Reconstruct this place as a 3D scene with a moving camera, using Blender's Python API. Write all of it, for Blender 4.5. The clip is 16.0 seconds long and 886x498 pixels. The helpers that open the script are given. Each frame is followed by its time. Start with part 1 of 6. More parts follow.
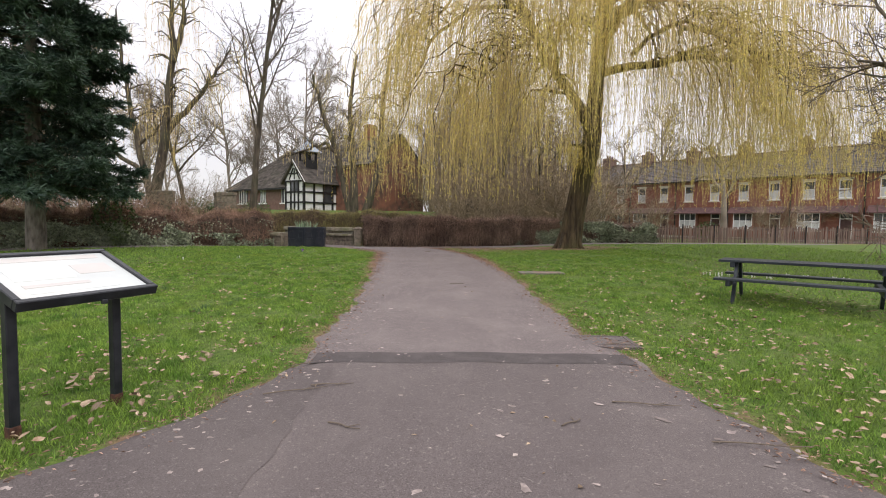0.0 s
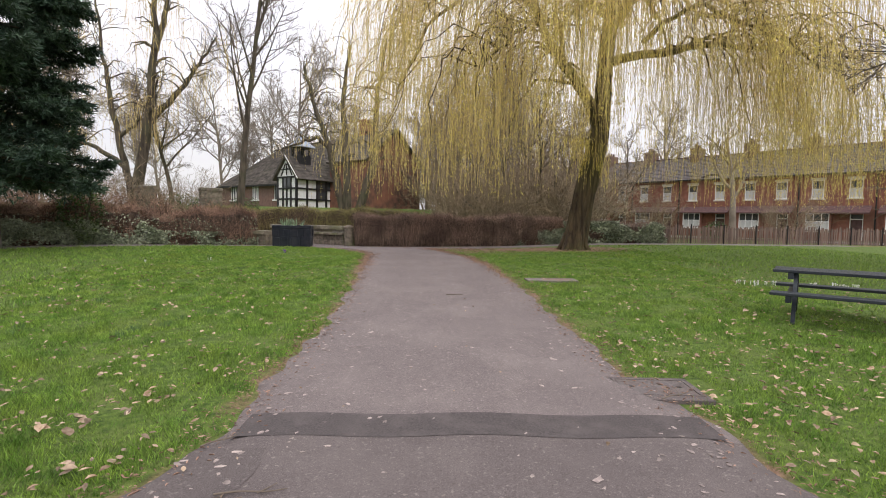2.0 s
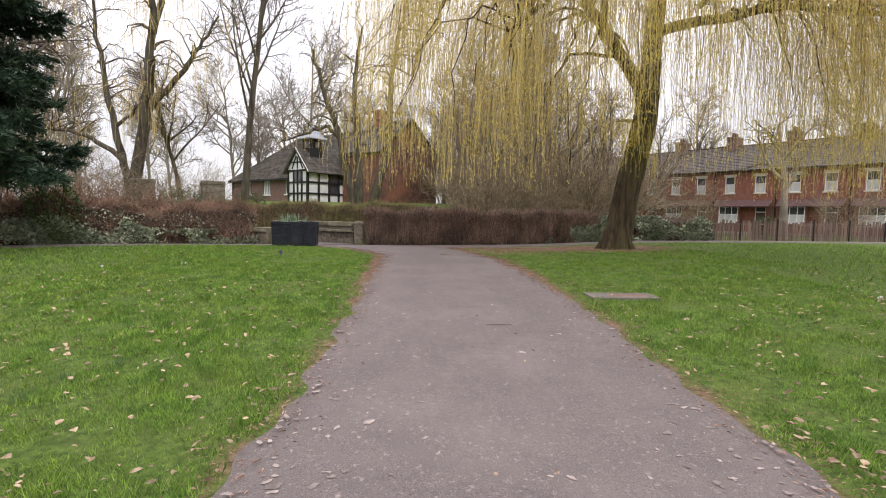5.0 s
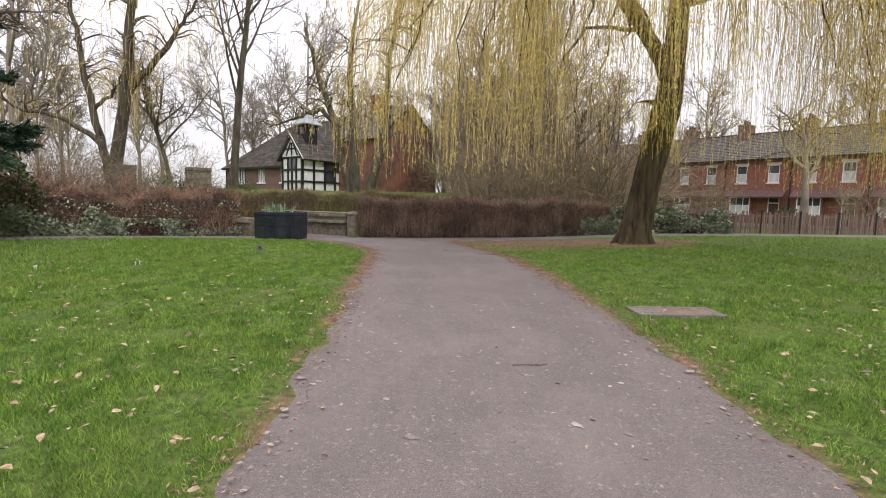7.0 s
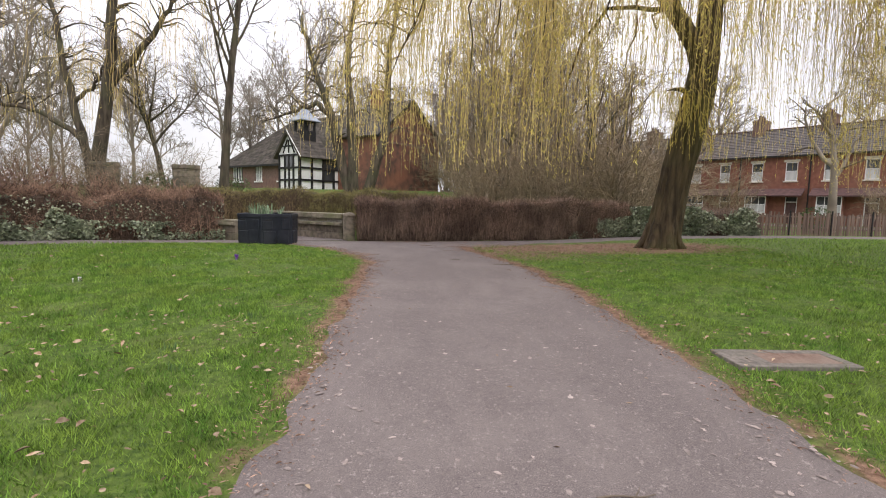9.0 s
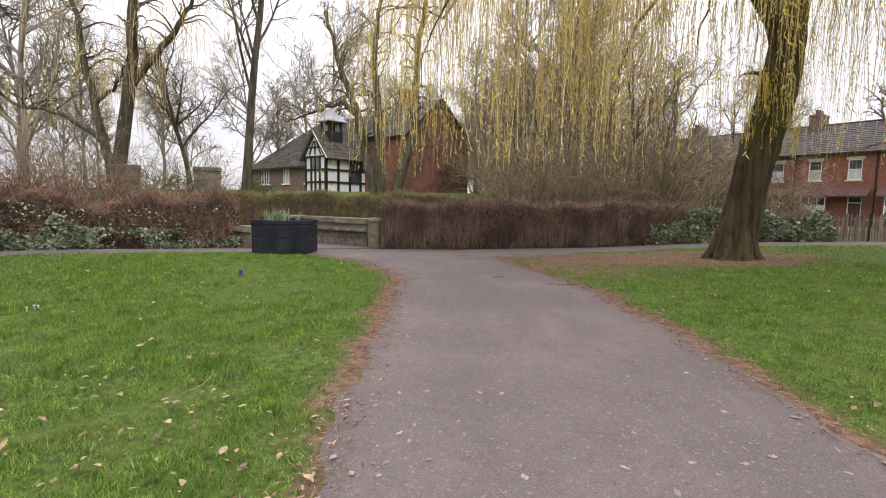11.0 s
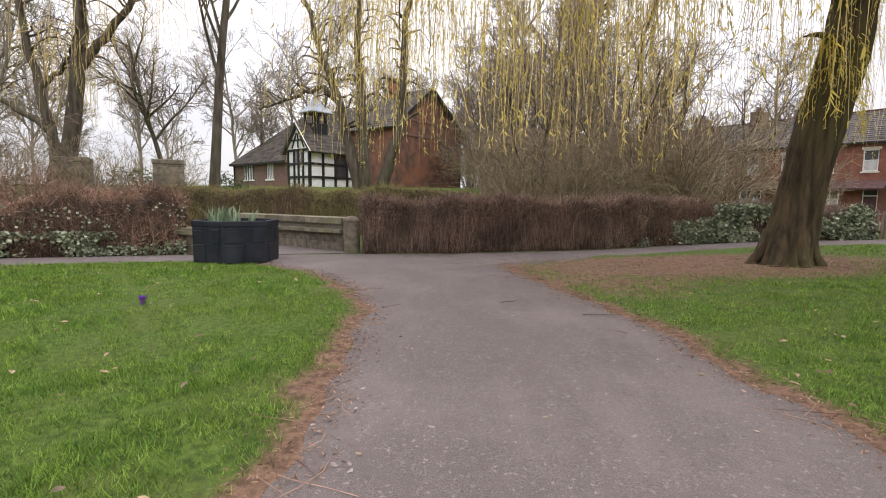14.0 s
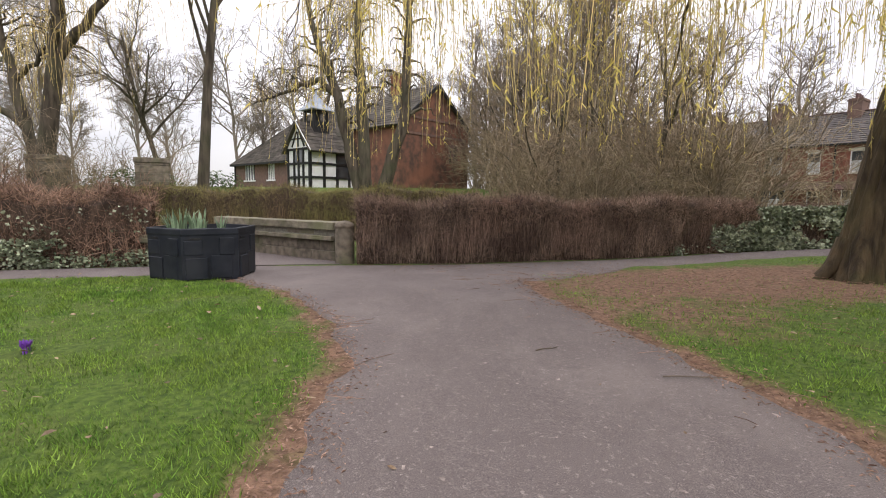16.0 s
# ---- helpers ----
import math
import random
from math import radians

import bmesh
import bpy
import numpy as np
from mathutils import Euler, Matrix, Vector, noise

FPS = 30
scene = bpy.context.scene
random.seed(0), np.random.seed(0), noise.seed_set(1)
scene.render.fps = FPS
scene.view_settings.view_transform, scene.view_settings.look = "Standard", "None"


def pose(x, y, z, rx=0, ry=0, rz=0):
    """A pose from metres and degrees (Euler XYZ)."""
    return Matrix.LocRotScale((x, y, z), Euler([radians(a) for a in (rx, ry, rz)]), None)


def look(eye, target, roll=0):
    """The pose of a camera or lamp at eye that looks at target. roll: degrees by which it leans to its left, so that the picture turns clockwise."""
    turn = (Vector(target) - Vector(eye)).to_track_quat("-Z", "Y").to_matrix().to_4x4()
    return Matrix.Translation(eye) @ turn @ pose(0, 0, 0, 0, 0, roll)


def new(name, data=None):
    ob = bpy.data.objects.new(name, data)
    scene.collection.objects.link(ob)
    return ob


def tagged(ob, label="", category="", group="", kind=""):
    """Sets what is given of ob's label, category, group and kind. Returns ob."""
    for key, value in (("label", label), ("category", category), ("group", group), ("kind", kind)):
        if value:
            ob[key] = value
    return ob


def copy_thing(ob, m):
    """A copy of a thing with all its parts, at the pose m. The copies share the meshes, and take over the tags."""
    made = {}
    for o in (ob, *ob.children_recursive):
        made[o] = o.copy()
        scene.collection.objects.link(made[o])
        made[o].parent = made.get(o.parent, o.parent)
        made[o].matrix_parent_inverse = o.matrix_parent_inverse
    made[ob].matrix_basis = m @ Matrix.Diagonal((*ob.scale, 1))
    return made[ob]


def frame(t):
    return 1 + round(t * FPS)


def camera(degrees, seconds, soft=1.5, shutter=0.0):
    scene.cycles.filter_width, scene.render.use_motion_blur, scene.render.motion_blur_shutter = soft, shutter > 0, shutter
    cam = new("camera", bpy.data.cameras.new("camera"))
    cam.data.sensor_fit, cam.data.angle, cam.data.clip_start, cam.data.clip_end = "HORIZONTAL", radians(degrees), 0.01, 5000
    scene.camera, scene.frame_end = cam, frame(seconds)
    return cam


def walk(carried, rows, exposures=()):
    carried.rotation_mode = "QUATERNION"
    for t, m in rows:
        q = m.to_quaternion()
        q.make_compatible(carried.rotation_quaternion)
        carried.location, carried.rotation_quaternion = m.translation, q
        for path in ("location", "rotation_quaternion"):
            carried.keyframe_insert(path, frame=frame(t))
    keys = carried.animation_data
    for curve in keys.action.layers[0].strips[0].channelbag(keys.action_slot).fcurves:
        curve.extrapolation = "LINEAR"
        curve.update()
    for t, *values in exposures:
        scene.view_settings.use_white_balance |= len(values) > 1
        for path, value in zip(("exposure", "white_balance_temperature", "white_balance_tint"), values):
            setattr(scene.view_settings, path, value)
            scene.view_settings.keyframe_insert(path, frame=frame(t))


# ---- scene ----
cam = camera(85.3, 16.0, soft=1.0)
METRES, EYE, TILT, LEAN, TURN = 14.0, 1.4, 0.0, 0.0, 0.0
ROWS = [
    (0.0, 0.0, 0.0, 0.0, 0.04, -3.31, -0.75),
    (0.5, 0.005, 0.028, 0.0021, 0.27, -3.57, -0.62),
    (1.0, 0.0041, 0.0543, 0.002, 0.16, -3.48, -0.8),
    (1.5, 0.0057, 0.0871, 0.0023, -0.29, -3.73, -0.82),
    (2.0, 0.0019, 0.1125, 0.0017, -0.29, -3.54, -1.06),
    (2.5, -0.0017, 0.1446, 0.0022, -0.07, -3.94, -0.84),
    (3.0, -0.0073, 0.1774, 0.0016, 0.23, -3.83, -0.87),
    (3.5, -0.007, 0.2098, 0.0022, 0.05, -4.13, -0.74),
    (4.0, -0.0138, 0.2413, 0.0015, 1.81, -3.9, -0.89),
    (6.5, -0.0209, 0.3934, 0.0034, 0.96, -5.22, -0.97),
    (7.0, -0.0261, 0.4245, 0.0043, 1.42, -5.47, -1.17),
    (7.5, -0.0307, 0.4543, 0.0053, 0.98, -5.18, -0.92),
    (8.0, -0.0373, 0.4851, 0.006, 1.8, -5.07, -1.14),
    (8.5, -0.0391, 0.5183, 0.0066, 0.87, -5.42, -1.0),
    (9.0, -0.0395, 0.55, 0.008, 1.57, -5.64, -1.14),
    (9.5, -0.0423, 0.5821, 0.01, 1.45, -5.44, -1.0),
    (10.0, -0.0472, 0.6153, 0.0114, 5.0, -5.57, -1.05),
    (12.5, -0.0777, 0.7642, 0.013, 4.37, -5.45, -0.67),
    (13.0, -0.0762, 0.7949, 0.0123, 5.19, -5.6, -0.51),
    (13.5, -0.0755, 0.8268, 0.0123, 3.49, -5.3, -0.67),
    (14.0, -0.0722, 0.8584, 0.012, 3.9, -6.03, -0.58),
    (14.5, -0.0749, 0.8909, 0.0134, 4.11, -5.52, -0.61),
    (15.0, -0.0732, 0.9253, 0.0139, 4.31, -5.9, -0.48),
    (15.5, -0.0799, 0.9578, 0.0137, 4.11, -5.72, -0.82),
    (16.0, -0.0842, 0.9903, 0.0139, 4.56, -5.95, -0.57),
]
walk(cam, [(t, pose(0, 0, EYE, TILT, LEAN, TURN) @ pose(METRES * x, METRES * y, METRES * z, 90 + pitch, roll, yaw)) for t, x, y, z, yaw, pitch, roll in ROWS],
     exposures=[(0.0, -0.12), (1.5, -0.2), (2.5, -0.02), (16.0, 0.0)])

# ---- world and light: overcast early spring day ----
world = bpy.data.worlds.new("overcast_sky")
scene.world = world
world.use_nodes = True
wn, wl = world.node_tree.nodes, world.node_tree.links
wn.clear()
w_out, w_bg = wn.new("ShaderNodeOutputWorld"), wn.new("ShaderNodeBackground")
w_sky = wn.new("ShaderNodeTexSky")
w_sky.sky_type, w_sky.sun_disc = "NISHITA", False
w_sky.sun_elevation, w_sky.sun_rotation = radians(38), radians(150)
w_skygain = wn.new("ShaderNodeMix")
w_skygain.data_type, w_skygain.blend_type = "RGBA", "MULTIPLY"
w_skygain.inputs["Factor"].default_value = 1.0
w_skygain.inputs[7].default_value = (0.12, 0.12, 0.12, 1)
w_tc = wn.new("ShaderNodeTexCoord")
w_sep = wn.new("ShaderNodeSeparateXYZ")
w_grad = wn.new("ShaderNodeMapRange")          # overcast: the zenith is brighter than the horizon
w_grad.inputs[1].default_value, w_grad.inputs[2].default_value = 0.0, 1.0
w_grad.inputs[3].default_value, w_grad.inputs[4].default_value = 0.86, 3.1
w_map = wn.new("ShaderNodeMapping")
w_map.inputs["Scale"].default_value = (1.0, 1.0, 2.6)
w_noise = wn.new("ShaderNodeTexNoise")
w_noise.inputs["Scale"].default_value, w_noise.inputs["Detail"].default_value = 2.2, 5.0
w_ramp = wn.new("ShaderNodeValToRGB")
w_ramp.color_ramp.elements[0].position, w_ramp.color_ramp.elements[0].color = 0.32, (0.80, 0.785, 0.86, 1)
w_ramp.color_ramp.elements[1].position, w_ramp.color_ramp.elements[1].color = 0.62, (1.0, 0.966, 0.985, 1)
w_mul = wn.new("ShaderNodeMix")
w_mul.data_type, w_mul.blend_type = "RGBA", "MULTIPLY"
w_mul.inputs["Factor"].default_value = 1.0
w_mix = wn.new("ShaderNodeMix")
w_mix.data_type = "RGBA"
w_mix.inputs["Factor"].default_value = 0.93
wl.new(w_tc.outputs["Generated"], w_sep.inputs[0])
wl.new(w_sep.outputs["Z"], w_grad.inputs[0])
wl.new(w_tc.outputs["Generated"], w_map.inputs["Vector"])
wl.new(w_map.outputs["Vector"], w_noise.inputs["Vector"])
wl.new(w_noise.outputs["Fac"], w_ramp.inputs["Fac"])
wl.new(w_ramp.outputs["Color"], w_mul.inputs[6])
wl.new(w_grad.outputs[0], w_mul.inputs[7])
wl.new(w_sky.outputs["Color"], w_skygain.inputs[6])
wl.new(w_skygain.outputs[2], w_mix.inputs[6])
wl.new(w_mul.outputs[2], w_mix.inputs[7])
wl.new(w_mix.outputs[2], w_bg.inputs["Color"])
w_bg.inputs["Strength"].default_value = 1.0
wl.new(w_bg.outputs[0], w_out.inputs[0])
sun = new("sun", bpy.data.lights.new("sun", "SUN"))
sun.data.energy, sun.data.angle, sun.data.color = 0.9, radians(14), (1.0, 0.96, 0.9)
sun.matrix_world = look((12, -22, 24), (0, 0, 0))

# ---- helpers of this scene ----
RNG = np.random.default_rng(7)


def bm_object(name, bm, material=None, parent=None, smooth=False):
    me = bpy.data.meshes.new(name)
    bm.to_mesh(me)
    bm.free()
    if material:
        me.materials.append(material)
    if smooth:
        me.polygons.foreach_set("use_smooth", np.ones(len(me.polygons), dtype=bool))
    ob = new(name, me)
    if parent:
        ob.parent = parent
    return ob


def part(name, bm, material, parent, label="", smooth=False):
    ob = bm_object(name, bm, material, parent, smooth)
    return tagged(ob, label) if label else ob


def array_mesh(name, verts, faces, material, smooth=False):
    """A mesh from arrays: verts (n, 3), faces (m, k)."""
    me = bpy.data.meshes.new(name)
    verts, faces = np.ascontiguousarray(verts, dtype=np.float32), np.ascontiguousarray(faces, dtype=np.int32)
    k = faces.shape[1]
    me.vertices.add(len(verts))
    me.vertices.foreach_set("co", verts.ravel())
    me.loops.add(faces.size)
    me.loops.foreach_set("vertex_index", faces.ravel())
    me.polygons.add(len(faces))
    me.polygons.foreach_set("loop_start", np.arange(0, faces.size, k, dtype=np.int32))
    me.polygons.foreach_set("use_smooth", np.full(len(faces), smooth))
    me.update(calc_edges=True)
    me.materials.append(material)
    return me


def array_object(name, verts, faces, material, parent=None, smooth=False):
    ob = new(name, array_mesh(name, verts, faces, material, smooth))
    if parent:
        ob.parent = parent
    return ob


def merge(pieces):
    """Joins (verts, faces) pairs with equal face size."""
    vs, fs, base = [], [], 0
    for v, f in pieces:
        vs.append(v)
        fs.append(f + base)
        base += len(v)
    return np.concatenate(vs), np.concatenate(fs)


def empty(name, x=0, y=0, z=0, rz=0):
    ob = new(name)
    ob.matrix_world = pose(x, y, z, 0, 0, rz)
    ob.empty_display_size = 0.2
    return ob


def box(bm, x0, x1, y0, y1, z0, z1, m=None, bevel=0.0):
    r = bmesh.ops.create_cube(bm, size=1, matrix=Matrix.LocRotScale(((x0 + x1) / 2, (y0 + y1) / 2, (z0 + z1) / 2), None, (x1 - x0, y1 - y0, z1 - z0)))
    vs = r["verts"]
    if bevel:
        es = list({e for v in vs for e in v.link_edges})
        b = bmesh.ops.bevel(bm, geom=es, offset=bevel, segments=1, affect="EDGES")
        vs = [v for v in b["verts"]]
    if m is not None:
        bmesh.ops.transform(bm, matrix=m, verts=vs)
    return vs


def boxes(*specs, bevel=0.0):
    bm = bmesh.new()
    for sp in specs:
        box(bm, *sp, bevel=bevel)
    return bm


def beam(bm, a, b, w, h, up=(0, 0, 1)):
    """A square bar from a to b, w wide and h high."""
    a, b = Vector(a), Vector(b)
    d = (b - a)
    y = d.normalized()
    x = y.cross(Vector(up)).normalized()
    z = x.cross(y)
    m = Matrix((x, y, z)).transposed().to_4x4()
    m.translation = (a + b) / 2
    bmesh.ops.create_cube(bm, size=1, matrix=m @ Matrix.Diagonal((w, d.length, h, 1)))


def prism(bm, outline, z0, z1):
    """A closed solid over a plan outline."""
    lo = [bm.verts.new((x, y, z0)) for x, y in outline]
    hi = [bm.verts.new((x, y, z1)) for x, y in outline]
    n = len(outline)
    bm.faces.new(list(reversed(lo)))
    bm.faces.new(hi)
    for i in range(n):
        bm.faces.new((lo[i], lo[(i + 1) % n], hi[(i + 1) % n], hi[i]))


def smooth01(a, b, x):
    u = np.clip((x - a) / (b - a), 0, 1)
    return u * u * (3 - 2 * u)


def ground_z(x, y):
    """Height of the ground: a low crest across the lawn, a dip by the hedge, a bank under the cottage."""
    x, y = np.asarray(x, dtype=float), np.asarray(y, dtype=float)
    z = 0.2 * smooth01(5, 17, y) - 0.17 * smooth01(19.5, 25.5, y) * (1 - smooth01(2, 10, x))
    return z + 2.4 * smooth01(42, 52, y) * (1 - smooth01(0, 12, x))


def gz(x, y):
    return float(ground_z(x, y))


EDGE_Y = np.array([-6, 0, 2.44, 2.95, 3.34, 3.87, 4.23, 4.87, 5.9, 7.3, 8.7, 9.4, 10.4, 12.1, 13.5, 14.8, 16.4, 17.9, 18.9, 19.8, 20.9, 21.6, 23.5])
EDGE_L = np.array([-9, -4.4, -2.31, -2.0, -1.81, -1.62, -1.47, -1.4, -1.44, -1.47, -1.51, -1.6, -1.66, -1.77, -1.92, -2.03, -2.16, -2.39, -2.85, -3.3, -4.2, -5.2, -7.0])
EDGE_YR = np.array([-6, 0, 2.47, 3.47, 4.15, 4.93, 5.9, 6.5, 8, 8.8, 9.9, 11.5, 12.3, 13.6, 15.3, 16.1, 17.3, 18.8, 20.1, 21.5, 22.5, 23.5])
EDGE_R = np.array([3.6, 2.9, 2.3, 2.17, 2.08, 2.05, 1.77, 1.75, 1.8, 1.73, 1.72, 1.62, 1.56, 1.4, 1.25, 1.1, 0.95, 0.45, 0.1, -0.3, -0.4, -0.2])


def path_left(y):
    return np.interp(y, EDGE_Y, EDGE_L) + 0.05 * np.sin(y * 3.1) * np.sin(y * 1.3 + 1) + 0.03 * np.sin(y * 9.7)


def path_right(y):
    return np.interp(y, EDGE_YR, EDGE_R) + 0.05 * np.sin(y * 2.7 + 2) * np.sin(y * 1.1) + 0.03 * np.sin(y * 8.3)


HEDGE_X = np.array([-22.0, -15.8, -14.5, -11.9, -9.6, -8.5, -4.3, -1.7, 1.45, 5.3, 9.5, 14.0, 24.0, 45.0])   # line of the hedge's front foot
HEDGE_Y = np.array([12.0, 17.6, 19.3, 21.8, 23.2, 23.8, 24.9, 25.5, 26.7, 28.3, 29.6, 31.0, 32.6, 34.5])


def hedge_y(x):
    return np.interp(x, HEDGE_X, HEDGE_Y)


# ---- materials ----
def material(name, c1, c2, rough=0.8, scale=8.0, detail=6.0, bump=0.3, bump_scale=40.0, metal=0.0, third=None, third_scale=1.0,
             third_amount=0.5, island=0.0, objvar=0.0, stretch=(1, 1, 1), distance=0.01, spec=0.3, trans=None):
    """Two colours mixed by noise, a third in larger stains, relief, and variation from piece to piece."""
    m = bpy.data.materials.new(name)
    m.use_nodes = True
    n, l = m.node_tree.nodes, m.node_tree.links
    b = n["Principled BSDF"]
    b.inputs["Roughness"].default_value, b.inputs["Metallic"].default_value = rough, metal
    b.inputs["Specular IOR Level"].default_value = spec
    tc, mp = n.new("ShaderNodeTexCoord"), n.new("ShaderNodeMapping")
    mp.inputs["Scale"].default_value = stretch
    l.new(tc.outputs["Object"], mp.inputs["Vector"])
    no = n.new("ShaderNodeTexNoise")
    no.inputs["Scale"].default_value, no.inputs["Detail"].default_value = scale, detail
    l.new(mp.outputs[0], no.inputs["Vector"])
    ra = n.new("ShaderNodeValToRGB")
    ra.color_ramp.elements[0].position, ra.color_ramp.elements[0].color = 0.34, (*c1, 1)
    ra.color_ramp.elements[1].position, ra.color_ramp.elements[1].color = 0.66, (*c2, 1)
    l.new(no.outputs["Fac"], ra.inputs["Fac"])
    col = ra.outputs["Color"]
    if third:
        n3 = n.new("ShaderNodeTexNoise")
        n3.inputs["Scale"].default_value, n3.inputs["Detail"].default_value = third_scale, 4
        l.new(tc.outputs["Object"], n3.inputs["Vector"])
        r3 = n.new("ShaderNodeMapRange")
        r3.inputs[1].default_value, r3.inputs[2].default_value = 0.45, 0.7
        r3.inputs[3].default_value, r3.inputs[4].default_value = 0, third_amount
        l.new(n3.outputs["Fac"], r3.inputs[0])
        mx = n.new("ShaderNodeMix")
        mx.data_type = "RGBA"
        l.new(r3.outputs[0], mx.inputs["Factor"])
        l.new(col, mx.inputs[6])
        mx.inputs[7].default_value = (*third, 1)
        col = mx.outputs[2]
    for amount, node, socket in ((island, "ShaderNodeNewGeometry", "Random Per Island"), (objvar, "ShaderNodeObjectInfo", "Random")):
        if amount:
            g = n.new(node)
            r = n.new("ShaderNodeMapRange")
            r.inputs[3].default_value, r.inputs[4].default_value = 1 - amount, 1 + amount
            l.new(g.outputs[socket], r.inputs[0])
            hs = n.new("ShaderNodeHueSaturation")
            l.new(r.outputs[0], hs.inputs["Value"])
            l.new(col, hs.inputs["Color"])
            col = hs.outputs[0]
    l.new(col, b.inputs["Base Color"])
    if bump:
        nb, bu = n.new("ShaderNodeTexNoise"), n.new("ShaderNodeBump")
        nb.inputs["Scale"].default_value, nb.inputs["Detail"].default_value = bump_scale, 5
        l.new(mp.outputs[0], nb.inputs["Vector"])
        bu.inputs["Strength"].default_value, bu.inputs["Distance"].default_value = bump, distance
        l.new(nb.outputs["Fac"], bu.inputs["Height"])
        l.new(bu.outputs[0], b.inputs["Normal"])
    if trans:
        tr, ms = n.new("ShaderNodeBsdfTranslucent"), n.new("ShaderNodeMixShader")
        l.new(col, tr.inputs["Color"])
        ms.inputs[0].default_value = trans
        l.new(b.outputs[0], ms.inputs[1])
        l.new(tr.outputs[0], ms.inputs[2])
        l.new(ms.outputs[0], n["Material Output"].inputs["Surface"])
    return m


def asphalt_material(name, tone):
    """Worn tarmac: pinkish grey grit, mottled at several sizes, with dusty streaks along the walked line."""
    dark, light, dust = (tuple(c * tone for c in q) for q in ((0.088, 0.072, 0.071), (0.19, 0.158, 0.152), (0.25, 0.213, 0.20)))
    m = material(name, dark, light, 0.92, 150, 10, 0.45, 260, third=dust, third_scale=0.9, third_amount=0.28, distance=0.004)
    n, l = m.node_tree.nodes, m.node_tree.links
    b = n["Principled BSDF"]
    old = b.inputs["Base Color"].links[0].from_socket
    tc = n.new("ShaderNodeTexCoord")

    def blend(mask, lo, hi, amount, col):
        nonlocal old
        mr = n.new("ShaderNodeMapRange")
        mr.inputs[1].default_value, mr.inputs[2].default_value, mr.inputs[3].default_value, mr.inputs[4].default_value = lo, hi, amount[0], amount[1]
        l.new(mask, mr.inputs[0])
        mx = n.new("ShaderNodeMix")
        mx.data_type = "RGBA"
        l.new(mr.outputs[0], mx.inputs["Factor"])
        l.new(old, mx.inputs[6])
        mx.inputs[7].default_value = (*[c * tone for c in col], 1)
        old = mx.outputs[2]

    for scale, stretch, lo, hi, amount, col in ((7, (1, 1, 1), 0.5, 0.72, 0.3, (0.085, 0.07, 0.069)), (2.2, (1, 0.3, 1), 0.5, 0.75, 0.22, (0.26, 0.22, 0.205)), (32, (1, 1, 1), 0.58, 0.66, 0.6, (0.33, 0.285, 0.265)), (40, (1, 1.2, 1), 0.60, 0.68, 0.65, (0.055, 0.046, 0.046))):
        mp, no = n.new("ShaderNodeMapping"), n.new("ShaderNodeTexNoise")
        mp.inputs["Scale"].default_value = stretch
        l.new(tc.outputs["Object"], mp.inputs["Vector"])
        no.inputs["Scale"].default_value, no.inputs["Detail"].default_value, no.inputs["Roughness"].default_value = scale, 9, 0.65
        l.new(mp.outputs[0], no.inputs["Vector"])
        blend(no.outputs["Fac"], lo, hi, (0, amount), col)
    for scale, hi, col, amount in ((62, 0.20, (0.44, 0.39, 0.365), 0.8), (75, 0.24, (0.028, 0.024, 0.024), 0.85)):
        vo = n.new("ShaderNodeTexVoronoi")
        vo.inputs["Scale"].default_value = scale
        l.new(tc.outputs["Object"], vo.inputs["Vector"])
        blend(vo.outputs["Distance"], 0.0, hi, (amount, 0), col)
    l.new(old, b.inputs["Base Color"])
    return m


M_ASPHALT = asphalt_material("asphalt", 1.0)
M_ASPHALT_OLD = asphalt_material("older_asphalt", 0.75)
M_ASPHALT_DARK = asphalt_material("damp_asphalt", 0.64)
M_TAR = material("tar_strip", (0.050, 0.042, 0.042), (0.085, 0.072, 0.070), 0.9, 90, 8, 0.5, 180, distance=0.005, third=(0.11, 0.094, 0.09), third_scale=5, third_amount=0.6)
M_BLADE = material("grass_blade", (0.078, 0.165, 0.022), (0.225, 0.345, 0.058), 0.6, 4.5, 4, 0, island=0.6, trans=0.3, third=(0.23, 0.27, 0.05), third_scale=1.1, third_amount=0.4)
M_LEAF_DEAD = material("dead_leaf", (0.17, 0.105, 0.062), (0.36, 0.27, 0.185), 0.85, 30, 4, 0.2, 60, island=0.5, third=(0.46, 0.40, 0.32), third_scale=3, third_amount=0.3)
M_NEEDLE_LITTER = material("leaf_litter", (0.18, 0.105, 0.075), (0.36, 0.235, 0.175), 0.9, 5, 4, 0.2, 60, island=0.45)
M_BARK = material("bark", (0.045, 0.036, 0.028), (0.13, 0.105, 0.08), 0.95, 6, 8, 1.0, 14, stretch=(1, 1, 0.18), distance=0.05, third=(0.09, 0.10, 0.05), third_scale=0.8)
M_BARK_WILLOW = material("willow_bark", (0.035, 0.026, 0.017), (0.115, 0.085, 0.05), 0.95, 7, 8, 1.0, 11, stretch=(1, 1, 0.14), distance=0.08, third=(0.13, 0.13, 0.045), third_scale=0.6)
M_TWIG = material("twig", (0.10, 0.078, 0.06), (0.20, 0.16, 0.125), 0.9, 3, 3, 0, island=0.3)
# paled for distance haze on the far trees; also the street tree's pale bark
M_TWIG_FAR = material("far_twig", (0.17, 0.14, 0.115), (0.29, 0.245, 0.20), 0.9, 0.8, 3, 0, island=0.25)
M_STRAND = material("willow_strand", (0.50, 0.38, 0.15), (0.68, 0.53, 0.22), 0.7, 0.5, 3, 0, island=0.4, third=(0.40, 0.28, 0.18), third_scale=0.35, third_amount=0.7)
